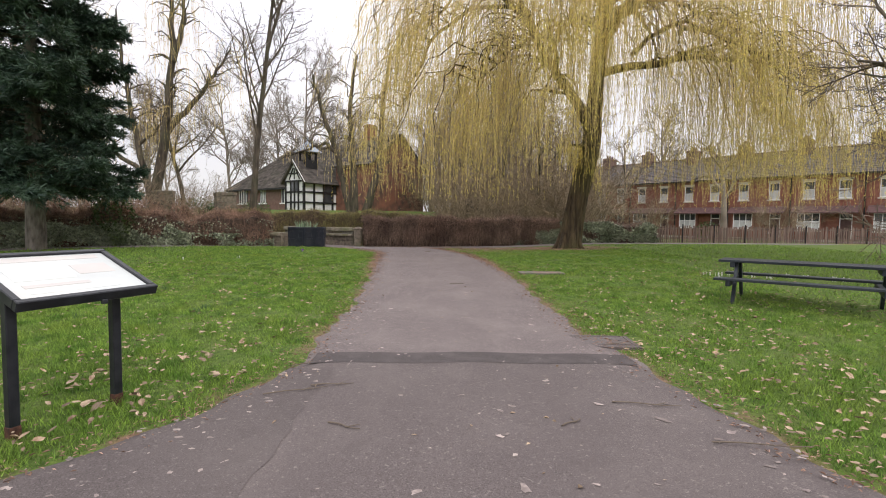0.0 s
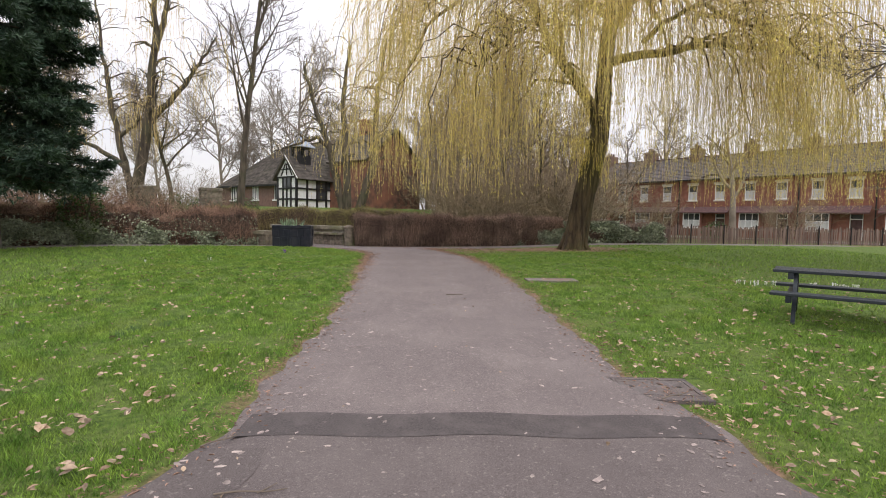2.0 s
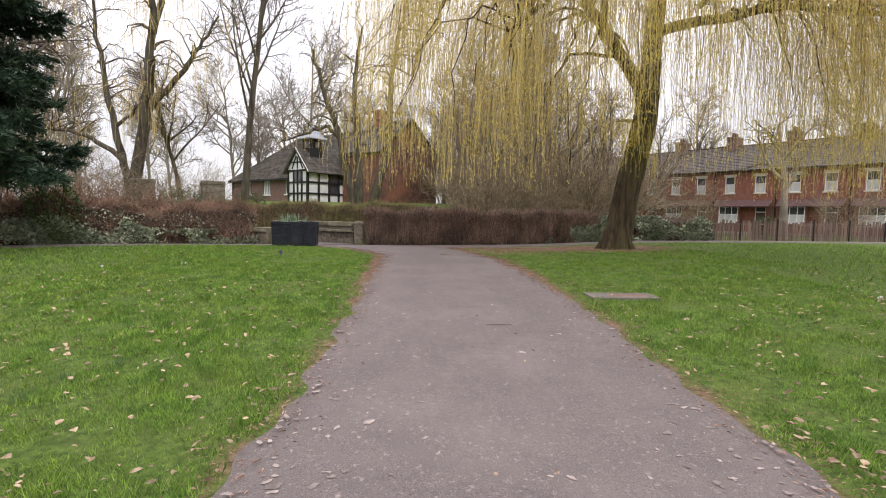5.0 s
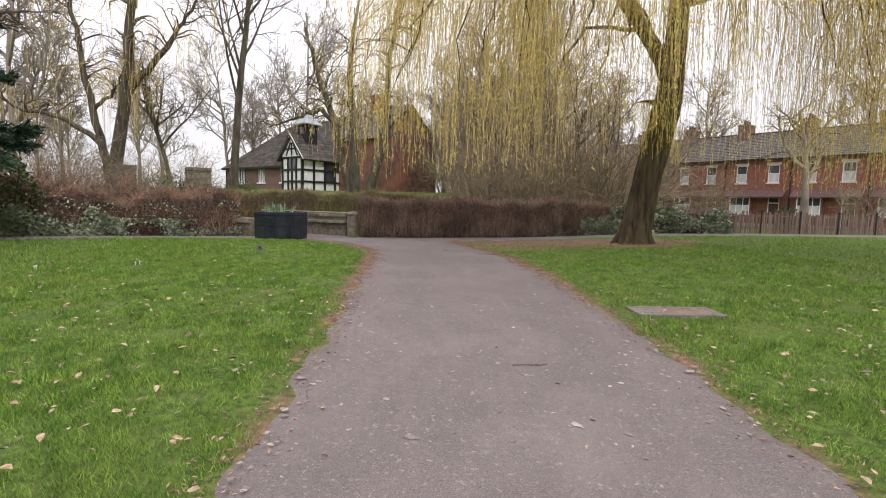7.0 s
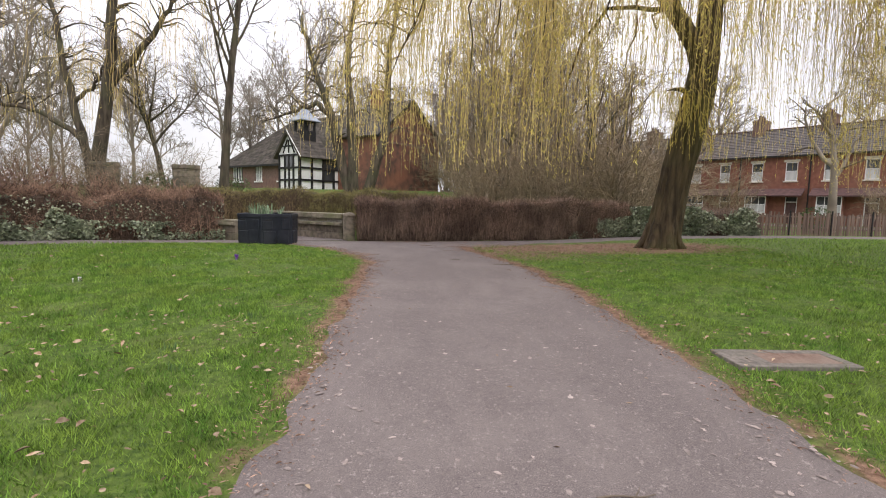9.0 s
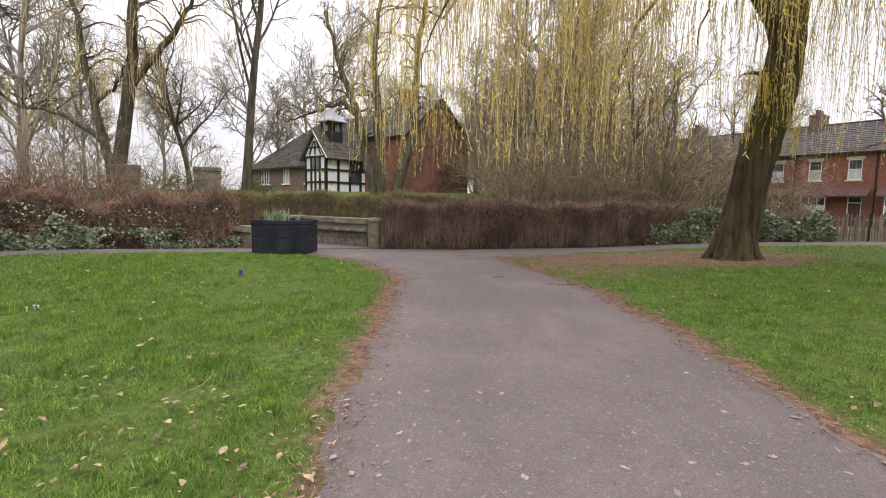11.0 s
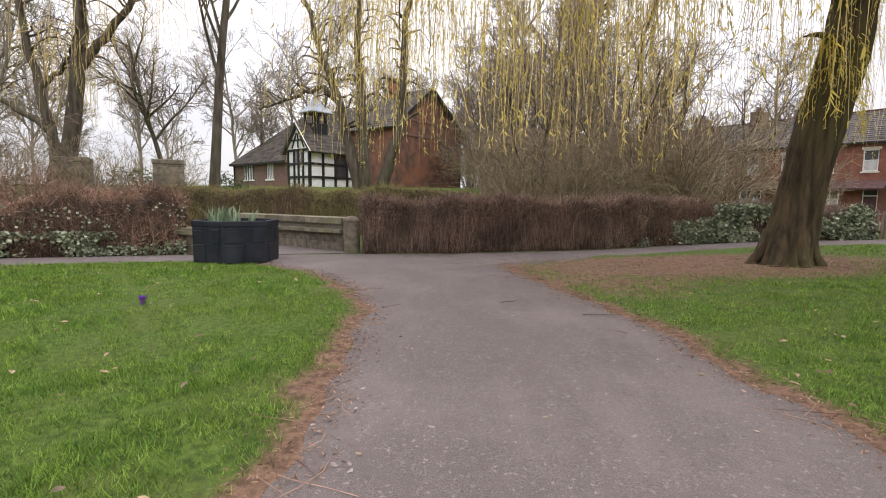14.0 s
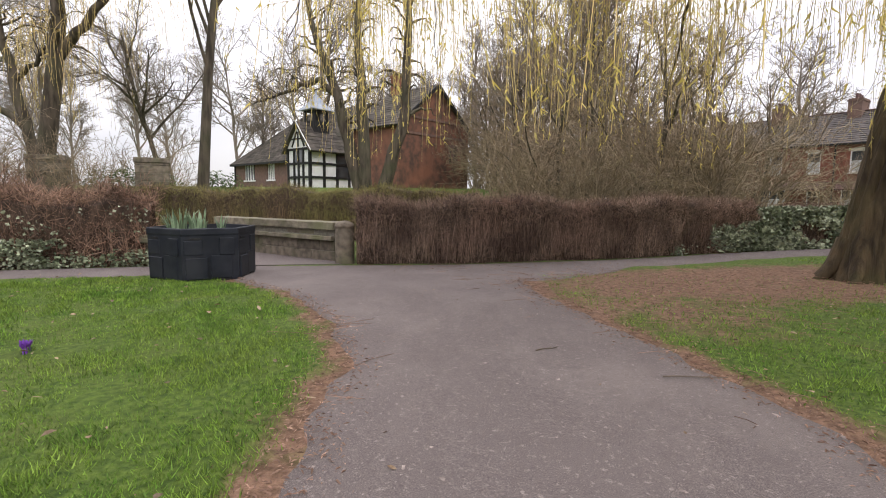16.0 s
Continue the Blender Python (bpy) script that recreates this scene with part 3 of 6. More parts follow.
def bare_tree(name, x, y, height, radius, seed, spec, way=(0, 0, 1), label="", twig=M_TWIG, bark=M_BARK, stems=None, group=""):
    """A leafless tree: trunk and limbs in one part, the crown of fine twigs in another."""
    rng = np.random.default_rng(seed)
    z = gz(x, y) - 0.15
    tree = empty(name, x, y, z)
    br = []
    for sx, sy, sz, sway, sh, sr in (stems or [(0, 0, 0, way, height, radius)]):
        br += grow(rng, np.array([sx, sy, sz], dtype=float), sway, sh, sr, spec)
    for i, (lv, p, r) in enumerate(br):
        if lv == 0:
            r[0] *= 1.45
            r[1] *= 1.05
    v, f = branch_mesh(br, (0, 1), 7)
    array_object("trunk", v, f, bark, tree, smooth=True)
    for lv, p, r in br:
        if lv > 1:
            np.maximum(r, 0.0065, out=r)
    v, f = branch_mesh(br, (2, 3, 4), 3)
    array_object("crown", v, f, twig, tree)
    return tagged(tree, label, "tree", group)


# ---- hedges ----
def hedge(name, xs, ys, depth, height, twig, seed, count, label, lean=0.75, length=(0.10, 0.32), upright=0.3, rough=0.10, ivy=None, top_round=0.0, ivy_low=0.0, core=M_HEDGE_SHADE):
    """A hedge along a line: an inner mass coloured dark for the shade between stems, a coat of bare stems, and ivy
    leaves where given as (u0, u1, z0, z1, count).
    """
    rng = np.random.default_rng(seed)
    xs, ys = np.array(xs, float), np.array(ys, float)
    seg = np.concatenate([[0], np.cumsum(np.hypot(np.diff(xs), np.diff(ys)))])
    total = seg[-1]
    thing = empty(name, xs[0], ys[0], gz(xs[0], ys[0]))
    org = np.array([xs[0], ys[0], gz(xs[0], ys[0])])

    def at(u, back, z):
        d = u * total
        x, y = np.interp(d, seg, xs), np.interp(d, seg, ys)
        x2, y2 = np.interp(np.minimum(d + 0.2, total), seg, xs), np.interp(np.minimum(d + 0.2, total), seg, ys)
        x1, y1 = np.interp(np.maximum(d - 0.2, 0), seg, xs), np.interp(np.maximum(d - 0.2, 0), seg, ys)
        tx, ty = x2 - x1, y2 - y1
        q = np.hypot(tx, ty)
        return np.stack([x - ty / q * back, y + tx / q * back, ground_z(x, y) + z], -1) - org

    def top(u):
        s = u * total
        return height * (1 + rough * (0.5 * np.sin(s * 1.3 + seed) + 0.35 * np.sin(s * 3.1 + 2 * seed) + 0.15 * np.sin(s * 7.7)))

    # inner mass, its dark colour standing for shaded gaps: a cross-section swept along the line
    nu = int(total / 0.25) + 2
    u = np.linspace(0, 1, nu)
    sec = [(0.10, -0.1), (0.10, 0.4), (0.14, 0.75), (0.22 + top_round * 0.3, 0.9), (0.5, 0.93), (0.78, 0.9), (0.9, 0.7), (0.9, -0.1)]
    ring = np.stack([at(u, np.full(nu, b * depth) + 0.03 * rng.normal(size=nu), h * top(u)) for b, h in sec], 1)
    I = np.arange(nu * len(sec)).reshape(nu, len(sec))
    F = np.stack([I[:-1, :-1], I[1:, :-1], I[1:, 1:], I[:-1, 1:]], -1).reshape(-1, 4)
    array_object("shade_core", ring.reshape(-1, 3), F, core, thing)
    n = count
    u = rng.random(n)
    face = rng.random(n)
    zrel = np.where(face < 0.62, rng.random(n) ** 0.8 * 0.95, rng.uniform(0.82, 0.97, n))
    back = np.where(face < 0.62, rng.uniform(0.0, 0.14, n) + top_round * 0.35 * zrel ** 3, rng.uniform(0.05, 0.95, n)) * depth
    base = at(u, back, zrel * top(u) - 0.12)
    tall = (rng.random(n) < upright) & (face < 0.62)
    zrel = np.where(tall, zrel * 0.45, zrel)
    base = at(u, back, zrel * top(u) - 0.06)
    d = rng.normal(size=(n, 3)) * np.where(tall, 0.16, lean)[:, None] + np.array([0, 0, 1.0]) * np.where(tall, 1.0, 0.55)[:, None]
    d[:, 2] = np.where(tall, np.abs(d[:, 2]), d[:, 2])
    d /= np.linalg.norm(d, axis=1, keepdims=True)
    ln = rng.uniform(*length, n) * np.where(tall, 2.4, 1.0)
    tipz = (base[:, 2] + d[:, 2] * ln) - (at(u, back, 1.06 * top(u))[:, 2])
    ln = np.where(tipz > 0, np.maximum(ln - tipz, 0.05), ln)
    tagged(array_object("stem_growth", *strips(base, base + d * ln[:, None], rng.uniform(0.006, 0.016, n), rng), twig, thing), kind="stuff")
    for k, (u0, u1, z0, z1, cnt, size) in enumerate(ivy or []):
        uu, zz = rng.uniform(u0, u1, cnt), rng.uniform(z0, z1, cnt)
        clump = np.sin(uu * total * 2.3 + k) + np.sin(zz * 5 + uu * total * 1.1) + rng.normal(size=cnt) * 0.6
        d = uu * total
        e = np.minimum(uu - u0, u1 - uu) / (u1 - u0) + 0.07 * np.sin(zz * 7 + d * 1.7)
        edge = np.where((u0 <= 0) & (uu < 0.5) | (u1 >= 1) & (uu > 0.5), 1.0, smooth01(0.0, 0.12, e))
        reach = z0 + (z1 - z0) * (0.95 + 0.22 * np.sin(d * 0.9 + k) + 0.16 * np.sin(d * 2.3 + 2 * k) + 0.10 * np.sin(d * 6.1))
        keep = (clump > -0.5) & (rng.random(cnt) < edge) & (zz < reach + rng.normal(size=cnt) * 0.07)
        uu, zz = uu[keep], zz[keep]
        c = at(uu, rng.uniform(-0.16, 0.02, len(uu)) * depth + top_round * 0.25 * depth * (zz / height) ** 3, zz)
        v, f = leaves(c, rng.uniform(0.6, 1.3, len(uu)) * size, rng, aspect=0.9)
        tagged(array_object("ivy", v, f, M_IVY, thing, smooth=False), kind="stuff")
    return tagged(thing, label, "hedge")


def hx(*xs):
    return list(xs), [float(hedge_y(x)) for x in xs]


a, b = hx(-4.1, -1.6, 1.4, 3.3, 5.2, 7.0)
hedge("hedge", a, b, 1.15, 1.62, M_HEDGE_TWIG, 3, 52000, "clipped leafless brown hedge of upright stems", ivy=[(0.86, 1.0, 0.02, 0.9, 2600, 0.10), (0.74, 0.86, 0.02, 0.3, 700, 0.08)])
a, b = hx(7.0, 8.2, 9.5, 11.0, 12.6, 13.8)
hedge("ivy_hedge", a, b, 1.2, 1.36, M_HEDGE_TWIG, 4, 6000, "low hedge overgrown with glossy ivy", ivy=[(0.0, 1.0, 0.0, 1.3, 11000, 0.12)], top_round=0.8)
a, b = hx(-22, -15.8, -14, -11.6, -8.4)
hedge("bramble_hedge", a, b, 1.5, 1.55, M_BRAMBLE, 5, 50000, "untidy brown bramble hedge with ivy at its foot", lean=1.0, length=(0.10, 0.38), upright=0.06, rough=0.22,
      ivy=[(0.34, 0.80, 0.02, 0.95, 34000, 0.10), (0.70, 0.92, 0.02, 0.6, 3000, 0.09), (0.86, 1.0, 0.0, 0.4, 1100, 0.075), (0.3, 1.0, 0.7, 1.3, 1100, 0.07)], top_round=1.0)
hedge("privet_hedge", [-15.5, -12.5, -8, -5.0, -1.5], [32.6, 32.5, 32.0, 31.0, 30.0], 1.2, 2.0, M_HEDGE_GREEN, 6, 26000, "tall olive-brown privet hedge behind the stone wall", core=M_HEDGE_SHADE)

# ---- wooden paling fence ----
fence = empty("paling_fence", 13.6, float(hedge_y(13.6)) + 0.5, gz(13.6, 31))
pale = boxes((-0.045, 0.045, -0.012, 0.012, 0.0, 1.12))
pale_tip = [v for v in pale.verts if v.co.z > 1]
for v in pale_tip:
    v.co.z += 0.07 if abs(v.co.x) < 0.01 else 0.0
pale_me = bpy.data.meshes.new("pale")
pale.to_mesh(pale_me)
pale.free()
pale_me.materials.append(M_FENCE)
frng = np.random.default_rng(11)
fx = 13.6
k = 0
while fx < 44:
    fy = float(hedge_y(fx)) + 0.5
    o = new("pale", pale_me)
    o.parent = fence
    o.location = (fx - fence.location.x, fy - fence.location.y + frng.normal() * 0.01, gz(fx, fy) - fence.location.z - 0.03)
    o.rotation_euler = (frng.normal() * 0.02, frng.normal() * 0.035, 0.12)
    o.scale = (frng.uniform(0.8, 1.15), 1, frng.uniform(0.92, 1.08))
    k += 1
    if k % 17 == 0:
        bm = boxes((-0.03, 0.03, -0.13, -0.07, -0.1, 1.25), bevel=0.01)
        q = part("post", bm, M_TIMBER_BLACK, fence, "dark fence post")
        q.location = o.location
    fx += 0.135
for zz in (0.28, 0.92):
    prev = None
    for x in np.arange(13.6, 44, 2.0):
        pnt = (x - fence.location.x, float(hedge_y(x)) + 0.53 - fence.location.y, zz)
        if prev:
            bm = bmesh.new()
            beam(bm, prev, pnt, 0.03, 0.07)
            part("rail", bm, M_FENCE, fence)
        prev = pnt
tagged(fence, "weathered brown wooden paling fence with dark posts", "fence")


# ---- stone gateway ----
def block_course(parent, name, x0, x1, y0, y1, z0, z1, blocks, mat, rng, proud=0.006):
    """One course of separate stone blocks with open joints, in the parent's axes."""
    cuts = np.linspace(x0, x1, blocks + 1)
    cuts[1:-1] += rng.normal(size=blocks - 1) * (x1 - x0) / blocks * 0.12
    for i in range(blocks):
        e = rng.uniform(-proud, proud)
        part(name, boxes((cuts[i] + 0.006, cuts[i + 1] - 0.006, y0 - e, y1 + e, z0 + 0.006, z1 - 0.006), bevel=0.012), mat, parent)


def stone_wall(x0, y0, x1, y1, height, thick, seed, label):
    """A low wall of sandstone with a heavy coping and a projecting ledge."""
    rng = np.random.default_rng(seed)
    L = math.hypot(x1 - x0, y1 - y0)
    w = empty("stone_wall", x0, y0, gz(x0, y0) - 0.05, math.degrees(math.atan2(y1 - y0, x1 - x0)))
    part("mortar", boxes((0.02, L - 0.02, 0.02, thick - 0.02, 0, height - 0.2)), M_MORTAR, w)
    n = max(1, int(L / 0.75))
    block_course(w, "stone_block", 0, L, 0, thick, 0, 0.30, n, M_STONE, rng)
    block_course(w, "stone_block", 0, L, 0, thick, 0.30, 0.56, n + 1, M_STONE, rng)
    block_course(w, "ledge", 0, L, -0.12, thick, 0.56, 0.68, max(1, n // 2), M_STONE_PALE, rng)
    block_course(w, "stone_block", 0, L, 0.02, thick, 0.68, height - 0.2, n, M_STONE, rng)
    block_course(w, "coping", -0.02, L + 0.02, -0.07, thick + 0.07, height - 0.2, height, max(1, n // 2), M_STONE_PALE, rng)
    return tagged(w, label, "wall")


stone_wall(-9.2, 27.9, -4.75, 25.35, 1.02, 0.42, 21, "low mossy sandstone wall with coping and ledge")
stone_wall(-8.75, 23.95, -8.0, 23.75, 0.74, 0.6, 22, "stub of a low sandstone wall beside the hedge")


def bollard(x, y):
    """A round-topped stone gate post."""
    bm = bmesh.new()
    prof = [(0.23, 0), (0.23, 0.84), (0.22, 0.89), (0.245, 0.91), (0.235, 0.96), (0.18, 1.01), (0.09, 1.045), (0.0, 1.055)]
    rings = []
    for r, z in prof:
        rings.append([bm.verts.new((r * math.cos(i * math.pi / 8), r * math.sin(i * math.pi / 8), z)) for i in range(16)] if r else [bm.verts.new((0, 0, z))])
    for p, q in zip(rings, rings[1:]):
        for i in range(16):
            if len(q) == 1:
                bm.faces.new((p[i], p[(i + 1) % 16], q[0]))
            else:
                bm.faces.new((p[i], p[(i + 1) % 16], q[(i + 1) % 16], q[i]))
    ob = bm_object("gate_post", bm, M_STONE, smooth=True)
    ob.matrix_world = pose(x, y, gz(x, y) - 0.03)
    return tagged(ob, "round-topped weathered stone gate post", "post")


bollard(-4.45, 25.2)


def gate_pillar(x, y, size, height, rz, seed):
    rng = np.random.default_rng(seed)
    w = empty("gate_pillar", x, y, gz(x, y) - 0.05, rz)
    part("mortar", boxes((-size / 2 + 0.02, size / 2 - 0.02, -size / 2 + 0.02, size / 2 - 0.02, 0, height - 0.1)), M_MORTAR, w)
    z, k = 0.0, 0
    while z < height - 0.3:
        h = min(0.32, height - 0.22 - z)
        block_course(w, "stone_block", -size / 2, size / 2, -size / 2, size / 2, z, z + h, 1 + k % 2, M_STONE, rng)
        z += h
        k += 1
    part("capstone", boxes((-size / 2 - 0.03, size / 2 + 0.03, -size / 2 - 0.03, size / 2 + 0.03, height - 0.22, height), bevel=0.03), M_STONE, w)
    return tagged(w, "square sandstone gate pillar of large blocks", "pillar", "gate pillars")


gate_pillar(-15.2, 33.6, 1.25, 3.2, 33, 31)
gate_pillar(-18.7, 32.3, 1.25, 3.2, 33, 32)
gate = empty("iron_gate", -15.75, 34.2, gz(-16, 34), 100)
bm = bmesh.new()
for x in (0.0, 1.6):
    box(bm, x - 0.025, x + 0.025, -0.025, 0.025, 0.05, 2.85)
for z in (0.2, 1.3, 2.3):
    box(bm, 0, 1.6, -0.02, 0.02, z - 0.02, z + 0.02)
part("gate_frame", bm, M_PAINT_BLACK, gate)
for i in range(12):
    x = 0.13 + i * 0.122
    part("bar", boxes((x - 0.01, x + 0.01, -0.01, 0.01, 0.1, 2.4)), M_PAINT_BLACK, gate)
tagged(gate, "open black iron gate beside a stone pillar", "gate")

# ---- weeping willow ----
def curve_points(pts, n):
    """A smooth polyline through a few points."""
    pts = np.array(pts, float)
    t = np.concatenate([[0], np.cumsum(np.linalg.norm(np.diff(pts, axis=0), axis=1))])
    u = np.linspace(0, t[-1], n)
    q = np.stack([np.interp(u, t, pts[:, i]) for i in range(3)], 1)
    for _ in range(3):
        q[1:-1] = 0.25 * q[:-2] + 0.5 * q[1:-1] + 0.25 * q[2:]
    return q


def strands(roots, outward, length, rng, wood=0.0051, pieces=7, leaf_step=0.15):
    """Hanging willow whips: arching out from their root, then falling; with small leaves."""
    b = len(roots)
    s = np.linspace(0, 1, pieces)
    arch = np.minimum(length * 0.22, 0.9)[:, None]
    out = outward[:, None, :] * (arch * (1 - np.exp(-s * 6))[None, :])[:, :, None]
    fall = length[:, None] * (s ** 1.15)[None, :] - 0.12 * arch * np.sin(np.minimum(s * 5, math.pi))[None, :]
    sway = np.cumsum(rng.normal(size=(b, pieces, 2)), axis=1) * (0.018 * np.clip(length, 0.5, 5.0))[:, None, None]
    p = roots[:, None, :] + out
    p[:, :, 2] -= fall
    p[:, :, :2] += sway
    r = np.repeat((wood * np.linspace(1.25, 0.55, pieces))[None, :], b, 0) * rng.uniform(0.75, 1.3, (b, 1))
    wv, wf = tubes(p, r, 3)
    m = np.maximum((length / leaf_step).astype(int), 2)
    which = np.repeat(np.arange(b), m)
    f = rng.uniform(0.12, 1.0, len(which)) * (pieces - 1)
    i = np.minimum(f.astype(int), pieces - 2)
    c = p[which, i] * (1 - (f - i))[:, None] + p[which, i + 1] * (f - i)[:, None]
    d = np.stack([rng.normal(size=len(c)) * 0.6, rng.normal(size=len(c)) * 0.6, -np.ones(len(c))], 1)
    d /= np.linalg.norm(d, axis=1, keepdims=True)
    lv, lf = strips(c, c + d * rng.uniform(0.04, 0.10, len(c))[:, None], rng.uniform(0.013, 0.024, len(c)), rng)
    return (wv, wf), (lv, lf)


def willow():
    rng = np.random.default_rng(42)
    x0, y0 = 6.18, 23.65
    z0 = gz(x0, y0) - 0.2
    tree = empty("weeping_willow", x0, y0, z0)
    trunk = curve_points([(0, 0, 0), (0.1, 0, 0.9), (0.4, 0, 2.9), (1.0, 0, 5.2), (1.2, 0.1, 9.4), (1.55, 0.2, 12.4), (1.5, 0.4, 15.5)], 26)
    tr = np.interp(trunk[:, 2], [0, 0.25, 0.8, 2.0, 5.0, 6.0, 9, 12, 15.5], [0.60, 0.55, 0.48, 0.43, 0.42, 0.38, 0.32, 0.24, 0.08])
    limbs = [
        ([(0.95, 0, 5.6), (0.2, -0.2, 7.3), (-1.5, -0.5, 9.3), (-2.5, -0.7, 11.0), (-3.2, -1.0, 13.0)], 0.30),
        ([(1.2, 0, 8.6), (2.6, -0.5, 9.0), (3.6, -0.8, 8.7), (4.6, -1.0, 9.2), (6.6, -1.6, 8.9), (8.6, -2.2, 8.4)], 0.22),
        ([(1.3, 0, 10.7), (2.6, 0.3, 11.4), (4.2, 0.6, 11.7), (5.8, 0.9, 11.0), (7.4, 1.2, 10.0)], 0.20),
        ([(1.25, 0, 9.6), (0.6, -2.2, 10.8), (0.0, -4.4, 11.2), (-0.6, -6.4, 10.4)], 0.22),
        ([(1.3, 0.2, 9.9), (2.4, -2.4, 11.4), (3.4, -4.8, 11.3), (4.4, -6.8, 10.0)], 0.20),
        ([(1.4, 0.2, 10.4), (1.2, 2.8, 11.8), (0.8, 5.6, 11.6), (0.2, 8.0, 10.2)], 0.20),
        ([(1.4, 0.2, 10.8), (3.6, 2.6, 12.0), (5.6, 5.0, 11.2), (7.0, 6.4, 9.8)], 0.18),
        ([(1.5, 0.2, 12.0), (-0.4, 0.6, 13.6), (-3.0, 1.4, 13.6), (-5.6, 2.2, 11.8), (-7.4, 2.8, 10.0)], 0.17),
        ([(1.5, 0.2, 12.6), (2.6, -0.8, 14.2), (4.6, -1.6, 14.2), (7.0, -2.6, 12.2), (8.8, -3.2, 10.6)], 0.15),
        ([(-1.9, -0.6, 9.2), (-3.8, -1.8, 10.3), (-5.6, -3.0, 10.0), (-7.0, -4.0, 8.6)], 0.14),
        ([(-0.6, -0.3, 7.9), (-1.6, -2.2, 8.8), (-3.4, -4.0, 8.4), (-5.0, -5.0, 6.8)], 0.12),
        ([(2.6, -0.5, 9.0), (3.6, -2.6, 9.2), (5.4, -4.6, 8.4), (6.6, -5.6, 6.8)], 0.12),
        ([(4.6, -1.0, 9.2), (6.4, 0.4, 9.6), (8.6, 1.2, 8.6), (10.0, 1.6, 7.2)], 0.12),
        ([(-2.4, -0.7, 10.2), (-4.6, 0.2, 10.4), (-6.8, 0.8, 9.0), (-8.4, 1.0, 7.2)], 0.12),
        ([(0.0, -4.4, 11.2), (-1.6, -6.4, 11.0), (-3.2, -8.2, 9.6)], 0.10),
        ([(0.6, -2.2, 10.8), (1.2, -5.4, 11.4), (1.6, -8.6, 10.2)], 0.12),
        ([(1.5, 0.3, 13.5), (0.6, -1.6, 15.0), (-1.0, -3.8, 14.2), (-2.8, -5.6, 12.0)], 0.12),
    ]
    # the outer crown rises above the fork before it weeps
    limbs = [([(px, q, z + 1.7 * min(1.0, math.hypot(px - 1.2, q) / 6) * (z > 8.5) * (r < 0.215)) for px, q, z in pts], r) for pts, r in limbs]
    # a furrowed trunk
    fine_t = curve_points(trunk, 90)
    rr = np.interp(fine_t[:, 2], trunk[:, 2], tr)
    ang = np.arange(56) * 2 * math.pi / 56
    A, Z = np.meshgrid(ang, fine_t[:, 2])
    ridge = np.abs(np.sin(A * 6.5 + 0.9 * np.sin(Z * 0.9) + 0.5 * np.sin(Z * 2.7 + A * 2))) ** 0.6 * 0.13 + 0.05 * np.sin(A * 17 + 2 * np.sin(Z * 2.1)) + 0.02 * np.sin(Z * 9 + A * 5) - 0.05
    R = rr[:, None] * (1 + ridge + 0.06 * np.sin(A * 2 + Z * 0.7))
    V = np.stack([fine_t[:, 0, None] + R * np.cos(A), fine_t[:, 1, None] + R * np.sin(A), Z], -1).reshape(-1, 3)
    I = np.arange(len(V)).reshape(90, 56)
    N = np.roll(I, -1, axis=1)
    pieces = [(V, np.stack([I[:-1], N[:-1], N[1:], I[1:]], -1).reshape(-1, 4))]
    # ridged roots at the foot
    for k in range(7):
        a = k * 0.9 + 0.3
        e = np.array([math.cos(a), math.sin(a), 0])
        q = curve_points([e * 0.3 + (0.05, 0, 0.9), e * 0.5 + (0, 0, 0.4), e * 0.68 + (0, 0, 0.2), e * 0.85 + (0, 0, 0.08)], 8)
        pieces.append(tubes(q[None], np.linspace(0.24, 0.06, 8)[None], 8))
    # the sawn stub of a lost limb
    q = curve_points([(0.85, -0.1, 4.95), (0.3, -0.35, 5.2), (-0.1, -0.5, 5.2), (-0.35, -0.55, 5.1)], 8)
    array_object("limb_stub", *tubes(q[None], np.linspace(0.16, 0.012, 8)[None], 8), M_BARK_WILLOW, tree, smooth=True)
    anchor = []
    for pts, r in limbs:
        q = curve_points(pts, 16)
        q[1:-1] += rng.normal(size=(14, 3)) * 0.07
        array_object("limb", *tubes(q[None], (r * np.linspace(1.0, 0.3, 16))[None], 8), M_BARK_WILLOW, tree, smooth=True)
        anchor += [(q[i], r * (1 - 0.045 * i), q[min(i + 1, 15)] - q[i - 1]) for i in range(4, 16)]
    # secondary branches: out, up and over, their ends drooping to many heights
    sec, secr = [], []
    for k in range(2):
        for p, r, t in anchor:
            o = np.array([p[0] - 1.2, p[1], 0.0]) * 0.22 + np.array([*rng.normal(size=2), 0]) * 1.1 + t * 0.5
            o[2] = 0
            o /= np.linalg.norm(o) + 1e-6
            ln = rng.uniform(1.3, 3.6)
            dn = ln * rng.uniform(0.3, 1.5)
            q = [p, p + o * ln * 0.35 + (0, 0, ln * 0.22), p + o * ln * 0.7 + (0, 0, ln * 0.16), p + o * ln * 1.0 + (0, 0, -dn * 0.35), p + o * ln * 1.1 + (0, 0, -dn)]
            c = curve_points(q, 11)
            c[1:] += rng.normal(size=(10, 3)) * 0.07
            sec.append(c)
            secr.append(np.linspace(max(0.03, r * 0.36), 0.010, 11))
    sec, secr = np.array(sec), np.array(secr)
    array_object("trunk", *merge(pieces), M_BARK_WILLOW, tree, smooth=True)
    array_object("branchwork", *tubes(sec, secr, 5), M_BARK_WILLOW, tree, smooth=True)
    weight = rng.choice([0.15, 0.7, 2.2], len(sec), p=[0.36, 0.36, 0.28])
